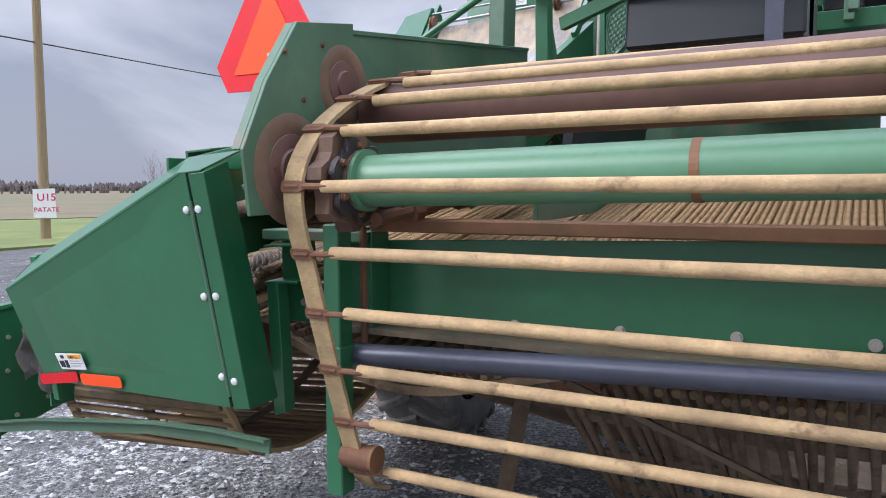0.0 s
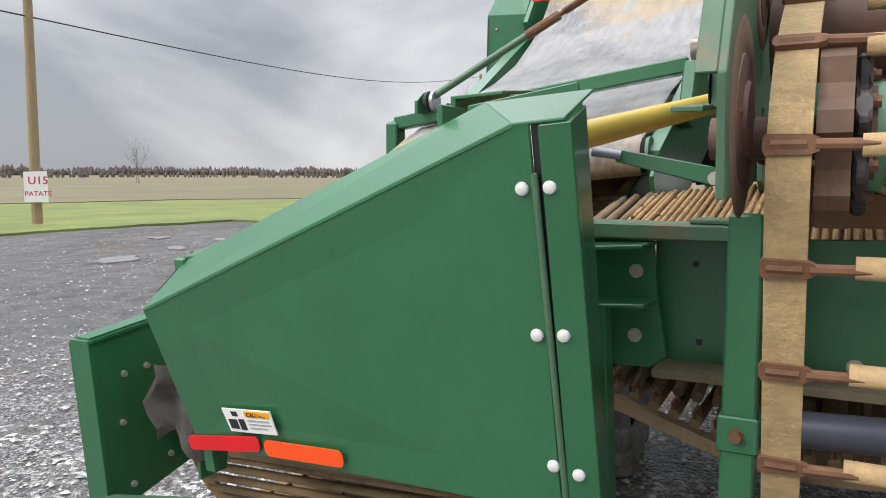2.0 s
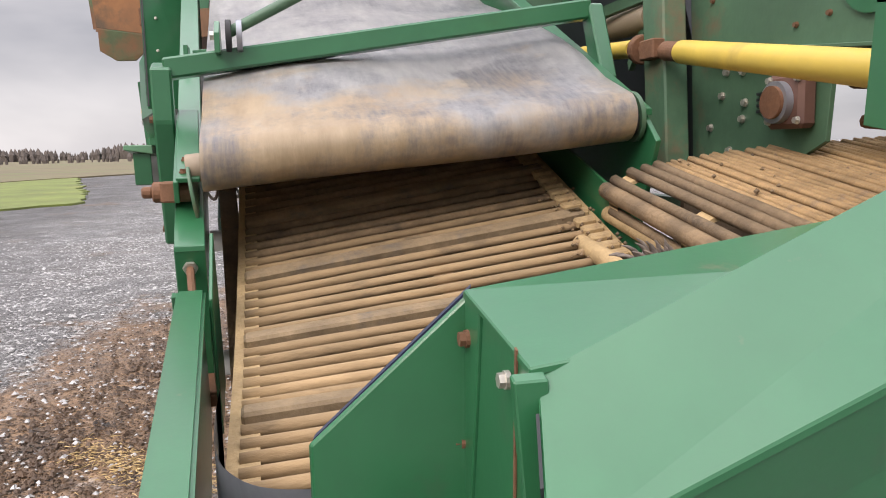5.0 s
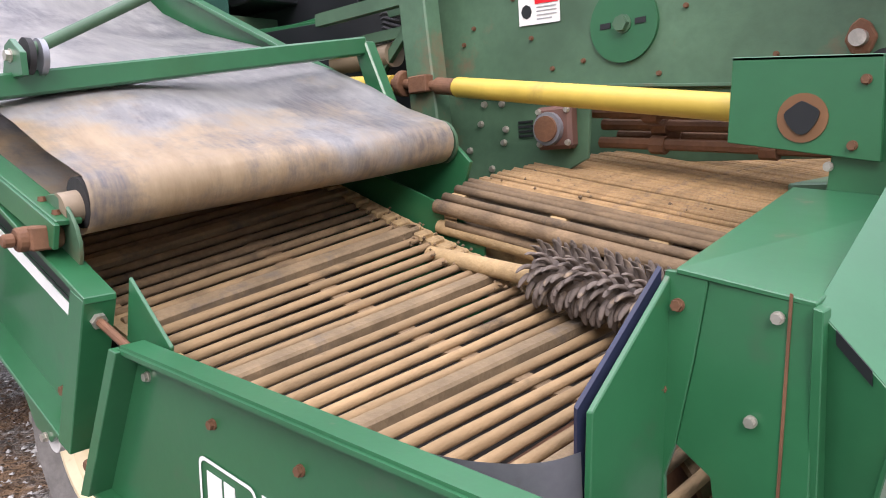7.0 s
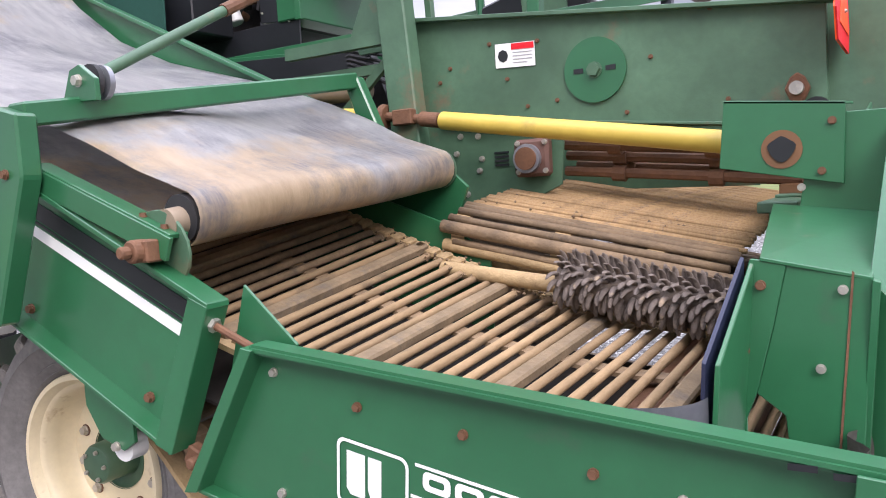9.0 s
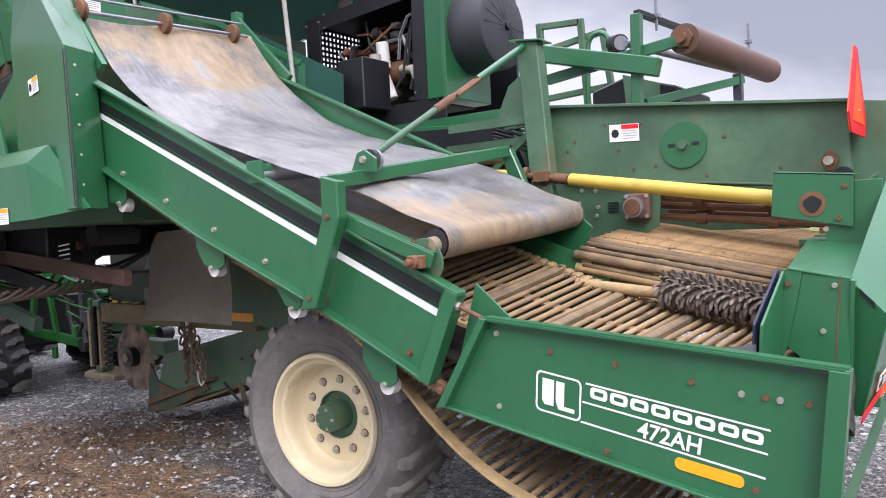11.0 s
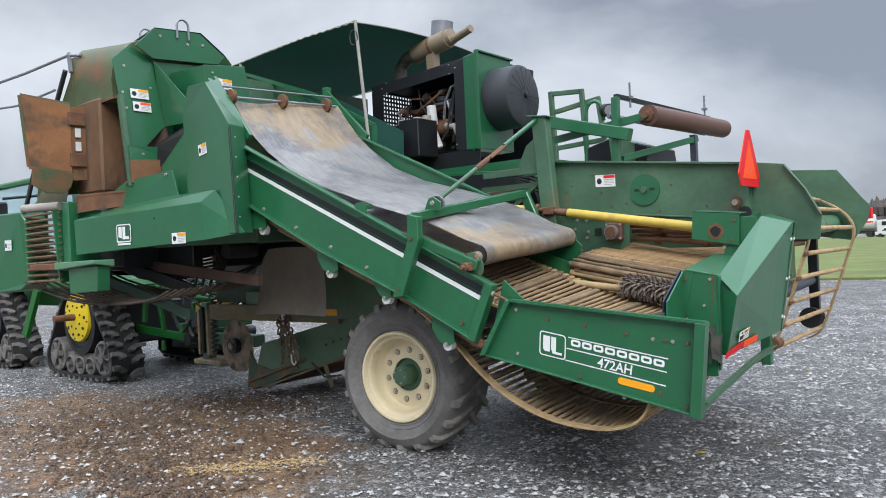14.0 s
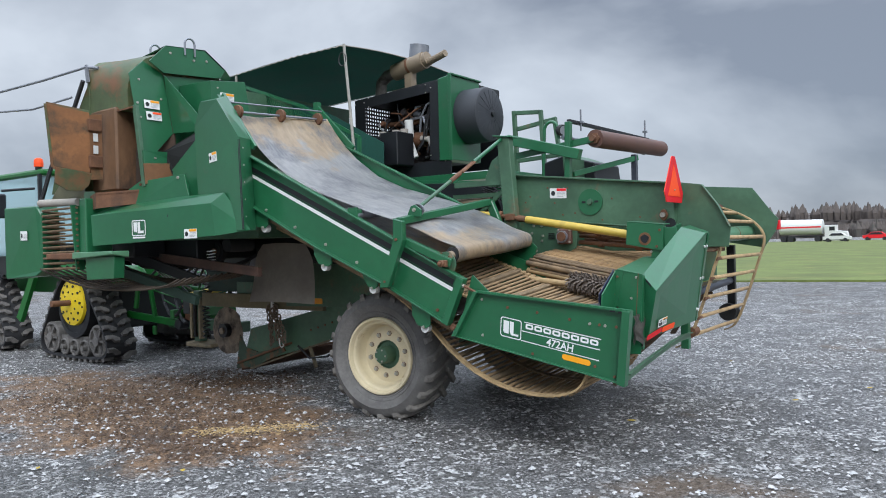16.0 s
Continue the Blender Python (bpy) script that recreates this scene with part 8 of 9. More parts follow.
def roof_z(x, y):
    return 3.665 + 0.06 * (1 - ((y - 2) / 1.1) ** 2) - 0.05 * max(0, -1.9 - x)


prev = None
for y in np.linspace(0.88, 3.05, 8):
    ring = []
    for x in xs:
        z = roof_z(x, y) + 0.012 * noise.noise((x * 2, y * 2, 5))
        ring.append(bm.verts.new((x, y, z)))
    if prev:
        for i in range(15):
            bm.faces.new((prev[i], prev[i + 1], ring[i + 1], ring[i]))
    prev = ring
bmesh.ops.solidify(bm, geom=bm.faces[:], thickness=0.006)
can = part("canopy", bm, TARP, H, "dark green tarpaulin canopy with white hem", smooth=True)
bm = BM()
pipe(bm, [(x, 0.885, roof_z(x, 0.885) - 0.005 + 0.006 * math.sin(60 * x)) for x in np.linspace(-4.3, -1.18, 60)], 0.006, 6)
pipe(bm, [(x, 3.05, roof_z(x, 3.05) - 0.008) for x in np.linspace(-4.3, -1.18, 20)], 0.006, 6)
pipe(bm, [(-1.18, y, roof_z(-1.18, y) - 0.005) for y in np.linspace(0.885, 3.05, 14)], 0.006, 6)
part("canopy_hem", bm, FLAP, can)
for x, y, z0, z1 in ((-1.02, 0.86, 2.36, 3.66), (-2.95, 0.9, 3.2, 3.61), (-1.2, 3.0, 2.3, 3.66), (-4.2, 3.0, 2.3, 3.52)):
    part("canopy_pole", pipe(BM(), [(x, y, z0), (x - 0.12 if x > -1.1 else x, y, z1)], 0.016, 10), mat("grey_canopy_pole", (0.36, 0.34, 0.3), 0.5, var=0.3, scale=6), can, smooth=True)
part("lamp_coil", pipe(BM(), [(-1.16 + 0.05 * math.cos(a), 0.85, 3.50 + 0.07 * math.sin(a)) for a in np.linspace(0, 6.28, 14)], 0.006, 6), RUBBER_DARK, can)

# rails and roller over the rear
bm = BM()
beam(bm, (0.58, 1.32, 2.515), (1.342, 1.32, 2.305), 0.08, 0.10)
part("rear_girder", bevel(bm, 0.006), GREEN, H, "deep green girder")
rr = part("roller_post", bevel(beam(BM(), (1.20, 1.34, 1.98), (1.22, 1.34, 2.62), 0.055, 0.055, (1, 0, 0)), 0.004), GREEN, H)
part("roller_arm", beam(BM(), (0.63, 1.38, 2.355), (1.467, 1.36, 2.44), 0.03, 0.06), GREEN, rr)
part("roller_stay", beam(BM(), (1.22, 1.42, 2.14), (1.52, 2.25, 2.33), 0.03, 0.05), GREEN, rr)
part("roller_stand", beam(BM(), (1.5, 2.22, 1.95), (1.5, 2.22, 2.36), 0.05, 0.05, (1, 0, 0)), BLUE, rr)
part("roller_top_bar", beam(BM(), (1.22, 1.34, 2.63), (1.48, 2.65, 2.55), 0.04, 0.03), BLACK, rr)
b = BM()
cyl(b, (1.465, 1.38, 2.445), (1.505, 2.95, 2.48), 0.082, 32)
ro = part("spool_roller", b, BROWN_ROLL, H, "reddish-brown steel roller on brackets", smooth=True)
b = BM()
cyl(b, (1.463, 1.31, 2.444), (1.465, 1.38, 2.445), 0.03, 14)
cyl(b, (1.464, 1.35, 2.445), (1.465, 1.382, 2.445), 0.055, 6)
part("roller_hub", b, RUST, ro)
bm = BM()
pipe(bm, [(1.1, 1.45, 2.50), (1.5, 2.5, 2.40)], 0.022, 10)
for x, y in ((1.27, 1.5), (1.47, 2.6)):
    pipe(bm, [(x, y, 2.55), (x, y, 2.75)], 0.009, 6)
    box(bm, (x - 0.02, y - 0.02, 2.62), (x + 0.02, y + 0.02, 2.64))
part("adjuster_rod", bm, GALV, H)
gate = part("platform_rail", bevel(beam(BM(), (0.016, 2.4, 3.0), (0.048, 2.4, 2.2), 0.045, 0.045, (1, 0, 0)), 0.004), GREEN_WORN, H, "green square tube platform rail")
for p, q in (((0.356, 2.4, 2.97), (0.395, 2.4, 2.2)), ((0.515, 2.42, 2.87), (0.60, 2.42, 2.2)), ((0.03, 2.4, 2.975), (0.35, 2.4, 2.95)), ((0.06, 2.4, 2.79), (0.53, 2.44, 2.86)), ((0.05, 2.4, 2.43), (0.58, 2.44, 2.46))):
    part("rail_tube", bevel(beam(BM(), p, q, 0.04, 0.045, (1, 0, 0) if abs(p[2] - q[2]) > 0.3 else (0, 0, 1)), 0.004), GREEN_WORN, gate)
bm = BM()
pipe(bm, [(0.48, 2.2, 2.2), (0.505, 2.2, 2.70)] + [(0.585 - 0.08 * math.cos(a), 2.2, 2.70 + 0.09 * math.sin(a)) for a in np.linspace(0.3, 2.6, 9)] + [(0.68, 2.2, 2.6)], 0.018, 8)
part("grab_hoop", bm, GREEN, H, smooth=True)
lamp = part("work_lamp", cyl(BM(), (0.70, 2.2, 2.69), (0.78, 2.12, 2.67), 0.06, 18), RUBBER_DARK, H, "round black work lamp", smooth=True)
part("lamp_lens", cyl(BM(), (0.781, 2.119, 2.67), (0.786, 2.114, 2.669), 0.048, 18), GALV, lamp, smooth=True)
part("control_box", bevel(slab(BM(), [(0.76, 1.7, 2.30), (0.98, 1.7, 2.36), (1.30, 1.7, 2.26), (1.33, 1.7, 2.0), (0.76, 1.7, 2.0)], [(0.76, 2.3, 2.30), (0.98, 2.3, 2.36), (1.30, 2.3, 2.26), (1.33, 2.3, 2.0), (0.76, 2.3, 2.0)]), 0.01), BLACK, H, "black control box")
part("control_shroud", slab(BM(), [(0.97, 1.69, 2.375), (1.20, 1.69, 2.29), (1.20, 1.69, 2.02), (1.0, 1.69, 2.02)], [(0.97, 2.3, 2.375), (1.20, 2.3, 2.29), (1.20, 2.3, 2.02), (1.0, 2.3, 2.02)]), GREEN_WORN, H)
bm = BM()
for k in range(5):
    pipe(bm, [(0.1 + 0.03 * k, 1.25, 2.05), (0.35, 1.2, 2.1 - 0.02 * k), (0.66, 1.08, 2.02 - 0.03 * k)], 0.008, 6)
part("cable_bundle", bm, RUBBER_DARK, H, smooth=True)
part("gear_motor", cyl(BM(), (0.12, 1.12, 1.92), (0.52, 1.08, 1.90), 0.05, 16), TAN, H, smooth=True)
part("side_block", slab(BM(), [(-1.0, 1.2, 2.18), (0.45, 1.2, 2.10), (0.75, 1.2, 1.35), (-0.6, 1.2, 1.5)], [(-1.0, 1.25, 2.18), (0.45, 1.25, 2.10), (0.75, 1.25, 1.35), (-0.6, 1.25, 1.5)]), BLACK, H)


# ---- tracked tractor in front of the harvester ----
tractor = group_of("tracked_tractor", (-7.4, 1.4, 0), "green tracked farm tractor with yellow wheels", "tractor")
TREAD = mat("track_rubber", (0.16, 0.15, 0.14), 0.9, var=0.5, scale=7, bump=0.4, stain=(0.2, 0.175, 0.145), stain_amt=0.26, stain_scale=6, island=True)


bm = BM()
lug_low = [(-0.035, 0.0, 0.024), (0.03, 0.0, 0.024), (0.03, 0.075, 0.024), (0.075, 0.11, 0.024), (0.075, 0.185, 0.024), (0.03, 0.19, 0.024), (-0.01, 0.14, 0.024), (-0.035, 0.09, 0.024)]
slab(bm, lug_low, [(x * 0.82 + 0.003, y * 0.95 + 0.005, 0.07) for x, y, z in lug_low])
lug_me = bpy.data.meshes.new("track_lug")
bm.to_mesh(lug_me)
bm.free()
lug_me.materials.append(TREAD)


def track_unit(cx, y0, y1, out):
    """A triangular rubber track with idlers, bogie wheels and a yellow drive wheel."""
    tri = smooth_path([(cx - 0.1, 1.18), (cx + 0.12, 1.20), (cx + 0.30, 1.12), (cx + 0.84, 0.36), (cx + 0.88, 0.2), (cx + 0.78, 0.065), (cx - 0.78, 0.065), (cx - 0.88, 0.2), (cx - 0.84, 0.36), (cx - 0.30, 1.12), (cx - 0.1, 1.18)], 2)
    tr = part("track", band(tri, y0, y1, 0.03), RUBBER_DARK, tractor, "dusty black rubber track with lugs")
    w = (y1 - y0) / 2
    for k, (p, d) in enumerate(along(tri, 0.15)):
        turn = Matrix.Rotation(-math.atan2(d.y, d.x), 4, 'Y')
        for s in (0, 1):
            q = p + d * (0.075 * s)
            m = Matrix.Translation((q.x, y0 if s == 0 else y1, q.y)) @ turn @ Matrix.Diagonal((1, 1 if s == 0 else -1, 1, 1))
            place("track_lug", lug_me, m, tr)
    yf = y0 + 0.03 if out < 0 else y1 - 0.03
    for dx, z, r in ((-0.62, 0.30, 0.225), (0.62, 0.30, 0.225), (-0.27, 0.18, 0.12), (0.0, 0.18, 0.12), (0.27, 0.18, 0.12)):
        b = BM()
        lathe(b, [(r, out * -0.12), (r, 0.0), (r * 0.85, out * 0.01), (r * 0.75, out * -0.03), (r * 0.3, out * -0.03), (r * 0.3, out * 0.04), (0.001, out * 0.045)], (cx + dx, yf, z), seg=28)
        bw = part("bogie_wheel", b, TREAD, tr, "dusty track idler wheel", smooth=True)
        if r > 0.2:
            for i in range(6):
                a = math.pi * i / 3
                part("wheel_spoke", beam(BM(), (cx + dx + 0.3 * r * math.cos(a), yf + out * 0.0, z + 0.3 * r * math.sin(a)), (cx + dx + 0.8 * r * math.cos(a), yf + out * 0.0, z + 0.8 * r * math.sin(a)), 0.03, 0.03), TREAD, bw)
    b = BM()
    lathe(b, [(0.42, out * -0.15), (0.42, 0.0), (0.35, out * 0.01), (0.34, out * -0.02), (0.001, out * -0.02)], (cx + 0.02, yf, 0.74), seg=36)
    part("drive_wheel", b, BLACK, tr, smooth=True)
    b = BM()
    lathe(b, [(0.33, out * -0.01), (0.32, out * 0.03), (0.2, out * 0.05), (0.1, out * 0.06), (0.001, out * 0.06)], (cx + 0.02, yf, 0.82), seg=36)
    dw = part("wheel_disc", b, JD_YELLOW, tr, "yellow wheel disc with bolts", smooth=True)
    for k in range(10):
        a = 2 * math.pi * k / 10
        cyl_b = BM()
        cyl(cyl_b, (cx + 0.02 + 0.24 * math.cos(a), yf + out * 0.035, 0.82 + 0.24 * math.sin(a)), (cx + 0.02 + 0.24 * math.cos(a), yf + out * 0.055, 0.82 + 0.24 * math.sin(a)), 0.02, 8)
        part("wheel_bolt", cyl_b, BLACK, tr)
    for k in range(16):
        a, rr = 2 * math.pi * k / 16 + 0.2, (0.15, 0.29)[k % 2]
        part("disc_hole", cyl(BM(), (cx + 0.02 + rr * math.cos(a), yf + out * 0.03, 0.82 + rr * math.sin(a)), (cx + 0.02 + rr * math.cos(a), yf + out * (0.063 if rr < 0.2 else 0.042), 0.82 + rr * math.sin(a)), 0.014, 8), DECAL_BLACK, dw)
    part("axle_stub", cyl(BM(), (cx + 0.02, yf + out * 0.05, 0.82), (cx + 0.02, yf + out * 0.32, 0.82), 0.042, 16), RUST, tr, smooth=True)
    b = BM()
    beam(b, (cx - 0.6, (y0 + y1) / 2, 0.26), (cx + 0.6, (y0 + y1) / 2, 0.26), 0.3, 0.16)
    part("track_frame", b, TREAD, tr)
    return tr


track_unit(-6.2, 0.52, 0.95, -1)
track_unit(-9.1, 0.52, 0.95, -1)
track_unit(-6.2, 2.2, 2.63, 1)
track_unit(-9.1, 2.2, 2.63, 1)
bm = BM()
box(bm, (-7.2, 1.05, 0.75), (-6.3, 2.15, 1.15))
box(bm, (-10.5, 1.1, 0.9), (-7.2, 2.1, 1.5))
part("body", bevel(bm, 0.01), JD_GREEN, tractor, "bright green tractor body")
part("axle_housing", bevel(box(BM(), (-7.0, 1.0, 0.42), (-5.75, 2.18, 0.98)), 0.03), BLACK, tractor, "dark oily rear axle housing")
for y in (1.12, 1.98):
    arm = part("lift_arm", bevel(beam(BM(), (-5.75, y, 0.62), (-4.55, y + 0.05, 0.52), 0.05, 0.10), 0.01), JD_GREEN, tractor, "green lower lift arm")
    part("arm_eye", cyl(BM(), (-4.55, y - 0.02, 0.52), (-4.55, y + 0.12, 0.52), 0.07, 16), BLACK, arm, smooth=True)
    part("lift_link", bevel(beam(BM(), (-5.1, y + 0.01, 0.60), (-5.25, y + 0.02, 1.12), 0.05, 0.06), 0.006), JD_GREEN, tractor)
    part("rock_arm", bevel(beam(BM(), (-5.75, y + 0.01, 1.16), (-5.2, y + 0.02, 1.14), 0.06, 0.10), 0.01), JD_GREEN, tractor)
    ram = part("lift_ram", cyl(BM(), (-5.45, y - 0.06, 0.72), (-5.35, y - 0.06, 1.22), 0.035, 14), JD_GREEN, tractor, smooth=True)
    part("ram_rod", cyl(BM(), (-5.35, y - 0.06, 1.22), (-5.31, y - 0.06, 1.40), 0.02, 12), GALV, ram, smooth=True)
part("top_link", cyl(BM(), (-5.7, 1.55, 1.05), (-4.3, 1.5, 0.95), 0.035, 12), JD_GREEN, tractor, smooth=True)
part("quick_hitch", bevel(beam(BM(), (-4.6, 1.05, 0.66), (-4.6, 2.1, 0.66), 0.09, 0.12), 0.01), JD_GREEN, tractor)
part("valve_block", bevel(box(BM(), (-5.74, 1.2, 1.0), (-5.5, 1.75, 1.32)), 0.015), JD_GREEN, tractor)
part("shaft_cover", cyl(BM(), (-4.9, 1.5, 0.86), (-3.9, 1.35, 0.98), 0.055, 14), YELLOW, tractor, "yellow shaft cover", smooth=True)
for k in range(7):
    part("coupling_hose", pipe(BM(), [(-5.4, 1.2 + 0.1 * k, 1.1), (-5.0, 1.15 + 0.1 * k, 1.3 - 0.05 * (k % 3)), (-4.4, 1.1 + 0.12 * k, 1.1), (-3.8, 0.8 + 0.1 * k, 1.3)], 0.018, 6), RUBBER_DARK, tractor, smooth=True)
part("fender", bevel(slab(BM(), [(-7.1, 0.4, 1.32), (-5.3, 0.4, 1.28), (-5.2, 0.4, 1.2), (-7.2, 0.4, 1.2)], [(-7.1, 1.1, 1.36), (-5.3, 1.1, 1.32), (-5.2, 1.1, 1.2), (-7.2, 1.1, 1.2)]), 0.02), JD_GREEN, tractor)
part("ladder", beam(BM(), (-6.95, 0.38, 1.2), (-7.35, 0.36, 0.55), 0.06, 0.12), JD_GREEN, tractor)
GLASS = bpy.data.materials.new("cab_glass")
GLASS.use_nodes = True
gb_ = GLASS.node_tree.nodes["Principled BSDF"]
gb_.inputs["Base Color"].default_value = (0.5, 0.7, 0.75, 1)
gb_.inputs["Roughness"].default_value = 0.05
gb_.inputs["Transmission Weight"].default_value = 0.6
cab = part("cab", bevel(box(BM(), (-8.9, 0.62, 2.70), (-7.12, 2.15, 2.80)), 0.03), JD_GREEN, tractor)
part("cab_window", box(BM(), (-7.20, 0.66, 1.55), (-7.18, 2.1, 2.69)), GLASS, cab)
part("cab_window", box(BM(), (-8.7, 0.60, 1.5), (-7.2, 0.62, 2.69)), GLASS, cab)
for x, y in ((-7.18, 0.62), (-7.18, 2.13), (-8.75, 0.62), (-8.75, 2.13)):
    part("cab_pillar", beam(BM(), (x, y, 1.4), (x, y, 2.72), 0.05, 0.05, (1, 0, 0)), BLACK, cab)
part("cab_base", box(BM(), (-8.8, 0.65, 1.2), (-7.2, 2.1, 1.55)), BLACK, tractor)
b = BM()
lathe_pts = [(0.065, 2.84), (0.068, 2.90), (0.06, 2.95), (0.03, 2.975)]
for (r0, z0), (r1_, z1) in zip(lathe_pts, lathe_pts[1:]):
    cyl(b, (-7.32, 0.68, z0), (-7.32, 0.68, z1), r0, 16, r1_, caps=z1 > 2.97)
bc = part("beacon", b, ORANGE, cab, "orange warning beacon", smooth=True)
part("beacon_stem", cyl(BM(), (-7.32, 0.68, 2.79), (-7.32, 0.68, 2.85), 0.05, 12), BLACK, bc)
part("mirror", bevel(box(BM(), (-7.3, -0.05, 2.05), (-7.2, 0.15, 2.4)), 0.02), BLACK, tractor)
part("mirror_arm", pipe(BM(), [(-7.25, 0.1, 2.45), (-7.2, 0.55, 2.5)], 0.02, 8), BLACK, tractor)

rng_h = random.Random(21)
for k in range(16):
    x0, y0, z0 = rng_h.uniform(-5.4, -4.9), rng_h.uniform(1.0, 2.1), rng_h.uniform(0.8, 1.35)
    x1, y1, z1 = rng_h.uniform(-4.4, -3.7), rng_h.uniform(0.9, 2.1), rng_h.uniform(0.5, 1.3)
    sag = rng_h.uniform(0.05, 0.3)
    part("hitch_hose", pipe(BM(), [(x0 + (x1 - x0) * f, y0 + (y1 - y0) * f, z0 + (z1 - z0) * f - sag * math.sin(math.pi * f)) for f in (0, 0.2, 0.4, 0.6, 0.8, 1)], rng_h.uniform(0.01, 0.02), 6), RUBBER_DARK if k % 3 else JD_GREEN, tractor, smooth=True)
for k in range(9):
    x0, y0, z0 = rng_h.uniform(-5.2, -4.2), rng_h.uniform(0.95, 2.0), rng_h.uniform(0.3, 0.95)
    w, h = rng_h.uniform(0.04, 0.12), rng_h.uniform(0.05, 0.22)
    part("hitch_block", bevel(box(BM(), (x0, y0, z0), (x0 + w * 1.6, y0 + w, z0 + h)), 0.01), (JD_GREEN, BLACK, RUST)[k % 3], tractor)
part("drawbar", bevel(box(BM(), (-5.2, 1.4, 0.42), (-3.6, 1.56, 0.56)), 0.01), GREEN_WORN, tractor)

# ---- pole with sign, wire, far pole ----
pole = group_of("utility_pole", (-10.15, -18.95, 0), "weathered wooden utility pole on the grass verge", "pole")
part("pole_shaft", cyl(BM(), (-10.15, -18.95, -0.3), (-10.2, -18.95, 9.0), 0.15, 18, 0.11), WOODPOLE, pole, smooth=True)
sign = group_of("paper_sign", (-10.0, -18.78, 0.66), "white hand-painted sign with red words on the pole", "sign")
sn = (Vector((3.9, 1.6, 1.4)) - Vector((-10.0, -18.8, 1.1))).normalized()
su = Vector((-sn.y, sn.x, 0)).normalized()
su = Vector((0, 0, 1)).cross(sn).normalized()
c0 = Vector((-10.02, -18.74, 1.10)) + sn * 0.02
corn = [c0 + su * a + Vector((0, 0, b)) for a, b in ((-0.3, -0.42), (0.3, -0.44), (0.29, 0.44), (-0.3, 0.42))]
sheet = part("sign_sheet", slab(BM(), corn, [p - sn * 0.012 for p in corn]), WHITE, sign)
PINK = mat("red_brush_paint", (0.6, 0.03, 0.1), 0.6, var=0.15, scale=20)
m_s = Matrix(((su.x, 0, sn.x, 0), (su.y, 0, sn.y, 0), (su.z, 1, sn.z, 0), (0, 0, 0, 1)))
lettering("sign_word", "U15", 0.3, Matrix.Translation(c0 + su * -0.2 + Vector((0, 0, 0.08)) + sn * 0.004) @ m_s, PINK, sheet)
lettering("sign_word", "PATATE", 0.19, Matrix.Translation(c0 + su * -0.29 + Vector((0, 0, -0.25)) + sn * 0.004) @ m_s, PINK, sheet)
pole2 = group_of("utility_pole", (-64, -30, 0), "distant thin utility pole", "pole")
part("pole_shaft", cyl(BM(), (-64, -30, -0.3), (-64, -30, 11.0), 0.17, 12, 0.12), WOODPOLE, pole2, smooth=True)
wire = group_of("overhead_wire", (-10.2, -18.95, 6.0), "thin dark overhead wire", "wire")
b = BM()
span = []
for k in range(41):
    f = k / 40
    if f < 0.2:
        g = f / 0.2
        span.append((8 - 18.15 * g, -15.0 - 3.95 * g, 6.1 - 0.3 * g - 0.3 * math.sin(math.pi * g)))
    else:
        g = (f - 0.2) / 0.8
        span.append((-10.15 - 53.85 * g, -18.95 - 11.05 * g, 5.8 + 5.0 * g - 1.1 * math.sin(math.pi * g)))
pipe(b, span, 0.022, 6)
part("wire_strand", b, BLACK, wire)


# ---- trees and far things ----
def bare_tree(at, h, seed, parent_label):
    rng = random.Random(seed)
    t = group_of("bare_tree", at, parent_label, "tree", "bare trees in the field")
    b = BM()
    at = Vector(at)

    def grow(p, d, length, r, depth):
        q = p + d * length
        cyl(b, p, q, r, 5, r * 0.65, caps=False)
        if depth == 0:
            return
        for _ in range(3 if depth > 1 else 4):
            nd = (d + Vector((rng.uniform(-0.6, 0.6), rng.uniform(-0.6, 0.6), rng.uniform(-0.05, 0.5)))).normalized()
            grow(p + d * length * rng.uniform(0.45, 1.0), nd, length * rng.uniform(0.45, 0.75), r * 0.5, depth - 1)

    for _ in range(3):
        grow(at + Vector((rng.uniform(-0.4, 0.4), rng.uniform(-0.4, 0.4), 0)), Vector((rng.uniform(-0.12, 0.12), rng.uniform(-0.12, 0.12), 1)).normalized(), h * 0.55, h * 0.008, 4)
    part("trunk", b, BARK, t)
    return t


for k, (x, y, h) in enumerate(((-57, -29, 9), (-60, -30, 8), (-58.5, -27, 7), (-66, -32, 9), (-70, -33, 8), (-75, -90, 6), (-62, -110, 5), (-50, -130, 6))):
    bare_tree((x, y, 0), h, 40 + k, "leafless thin tree at the field's edge")


def far_wood(name, p0, p1, h, seed, label, step=1.6):
    """A far strip of woodland: a ragged mass of many upright crowns."""
    rng = random.Random(seed)
    b = BM()
    p0, p1 = Vector(p0), Vector(p1)
    n = int((p1 - p0).length / step)
    for k in range(n):
        for _ in range(2):
            p = p0.lerp(p1, (k + rng.random()) / n) + Vector((rng.uniform(-8, 8), rng.uniform(-8, 8), 0))
            hh = h * (0.75 + 0.5 * noise.noise((p.x * 0.03, p.y * 0.03, seed))) * rng.uniform(0.7, 1.15)
            r = hh * rng.uniform(0.16, 0.3)
            cyl(b, p, p + Vector((0, 0, hh * 0.5)), r * 0.8, 5, r, caps=False)
            cyl(b, p + Vector((0, 0, hh * 0.5)), p + Vector((rng.uniform(-0.3, 0.3), 0, hh)), r, 5, 0.1, caps=False)
    return tagged(part(name, b, WOODS), label, "woods", kind="stuff")


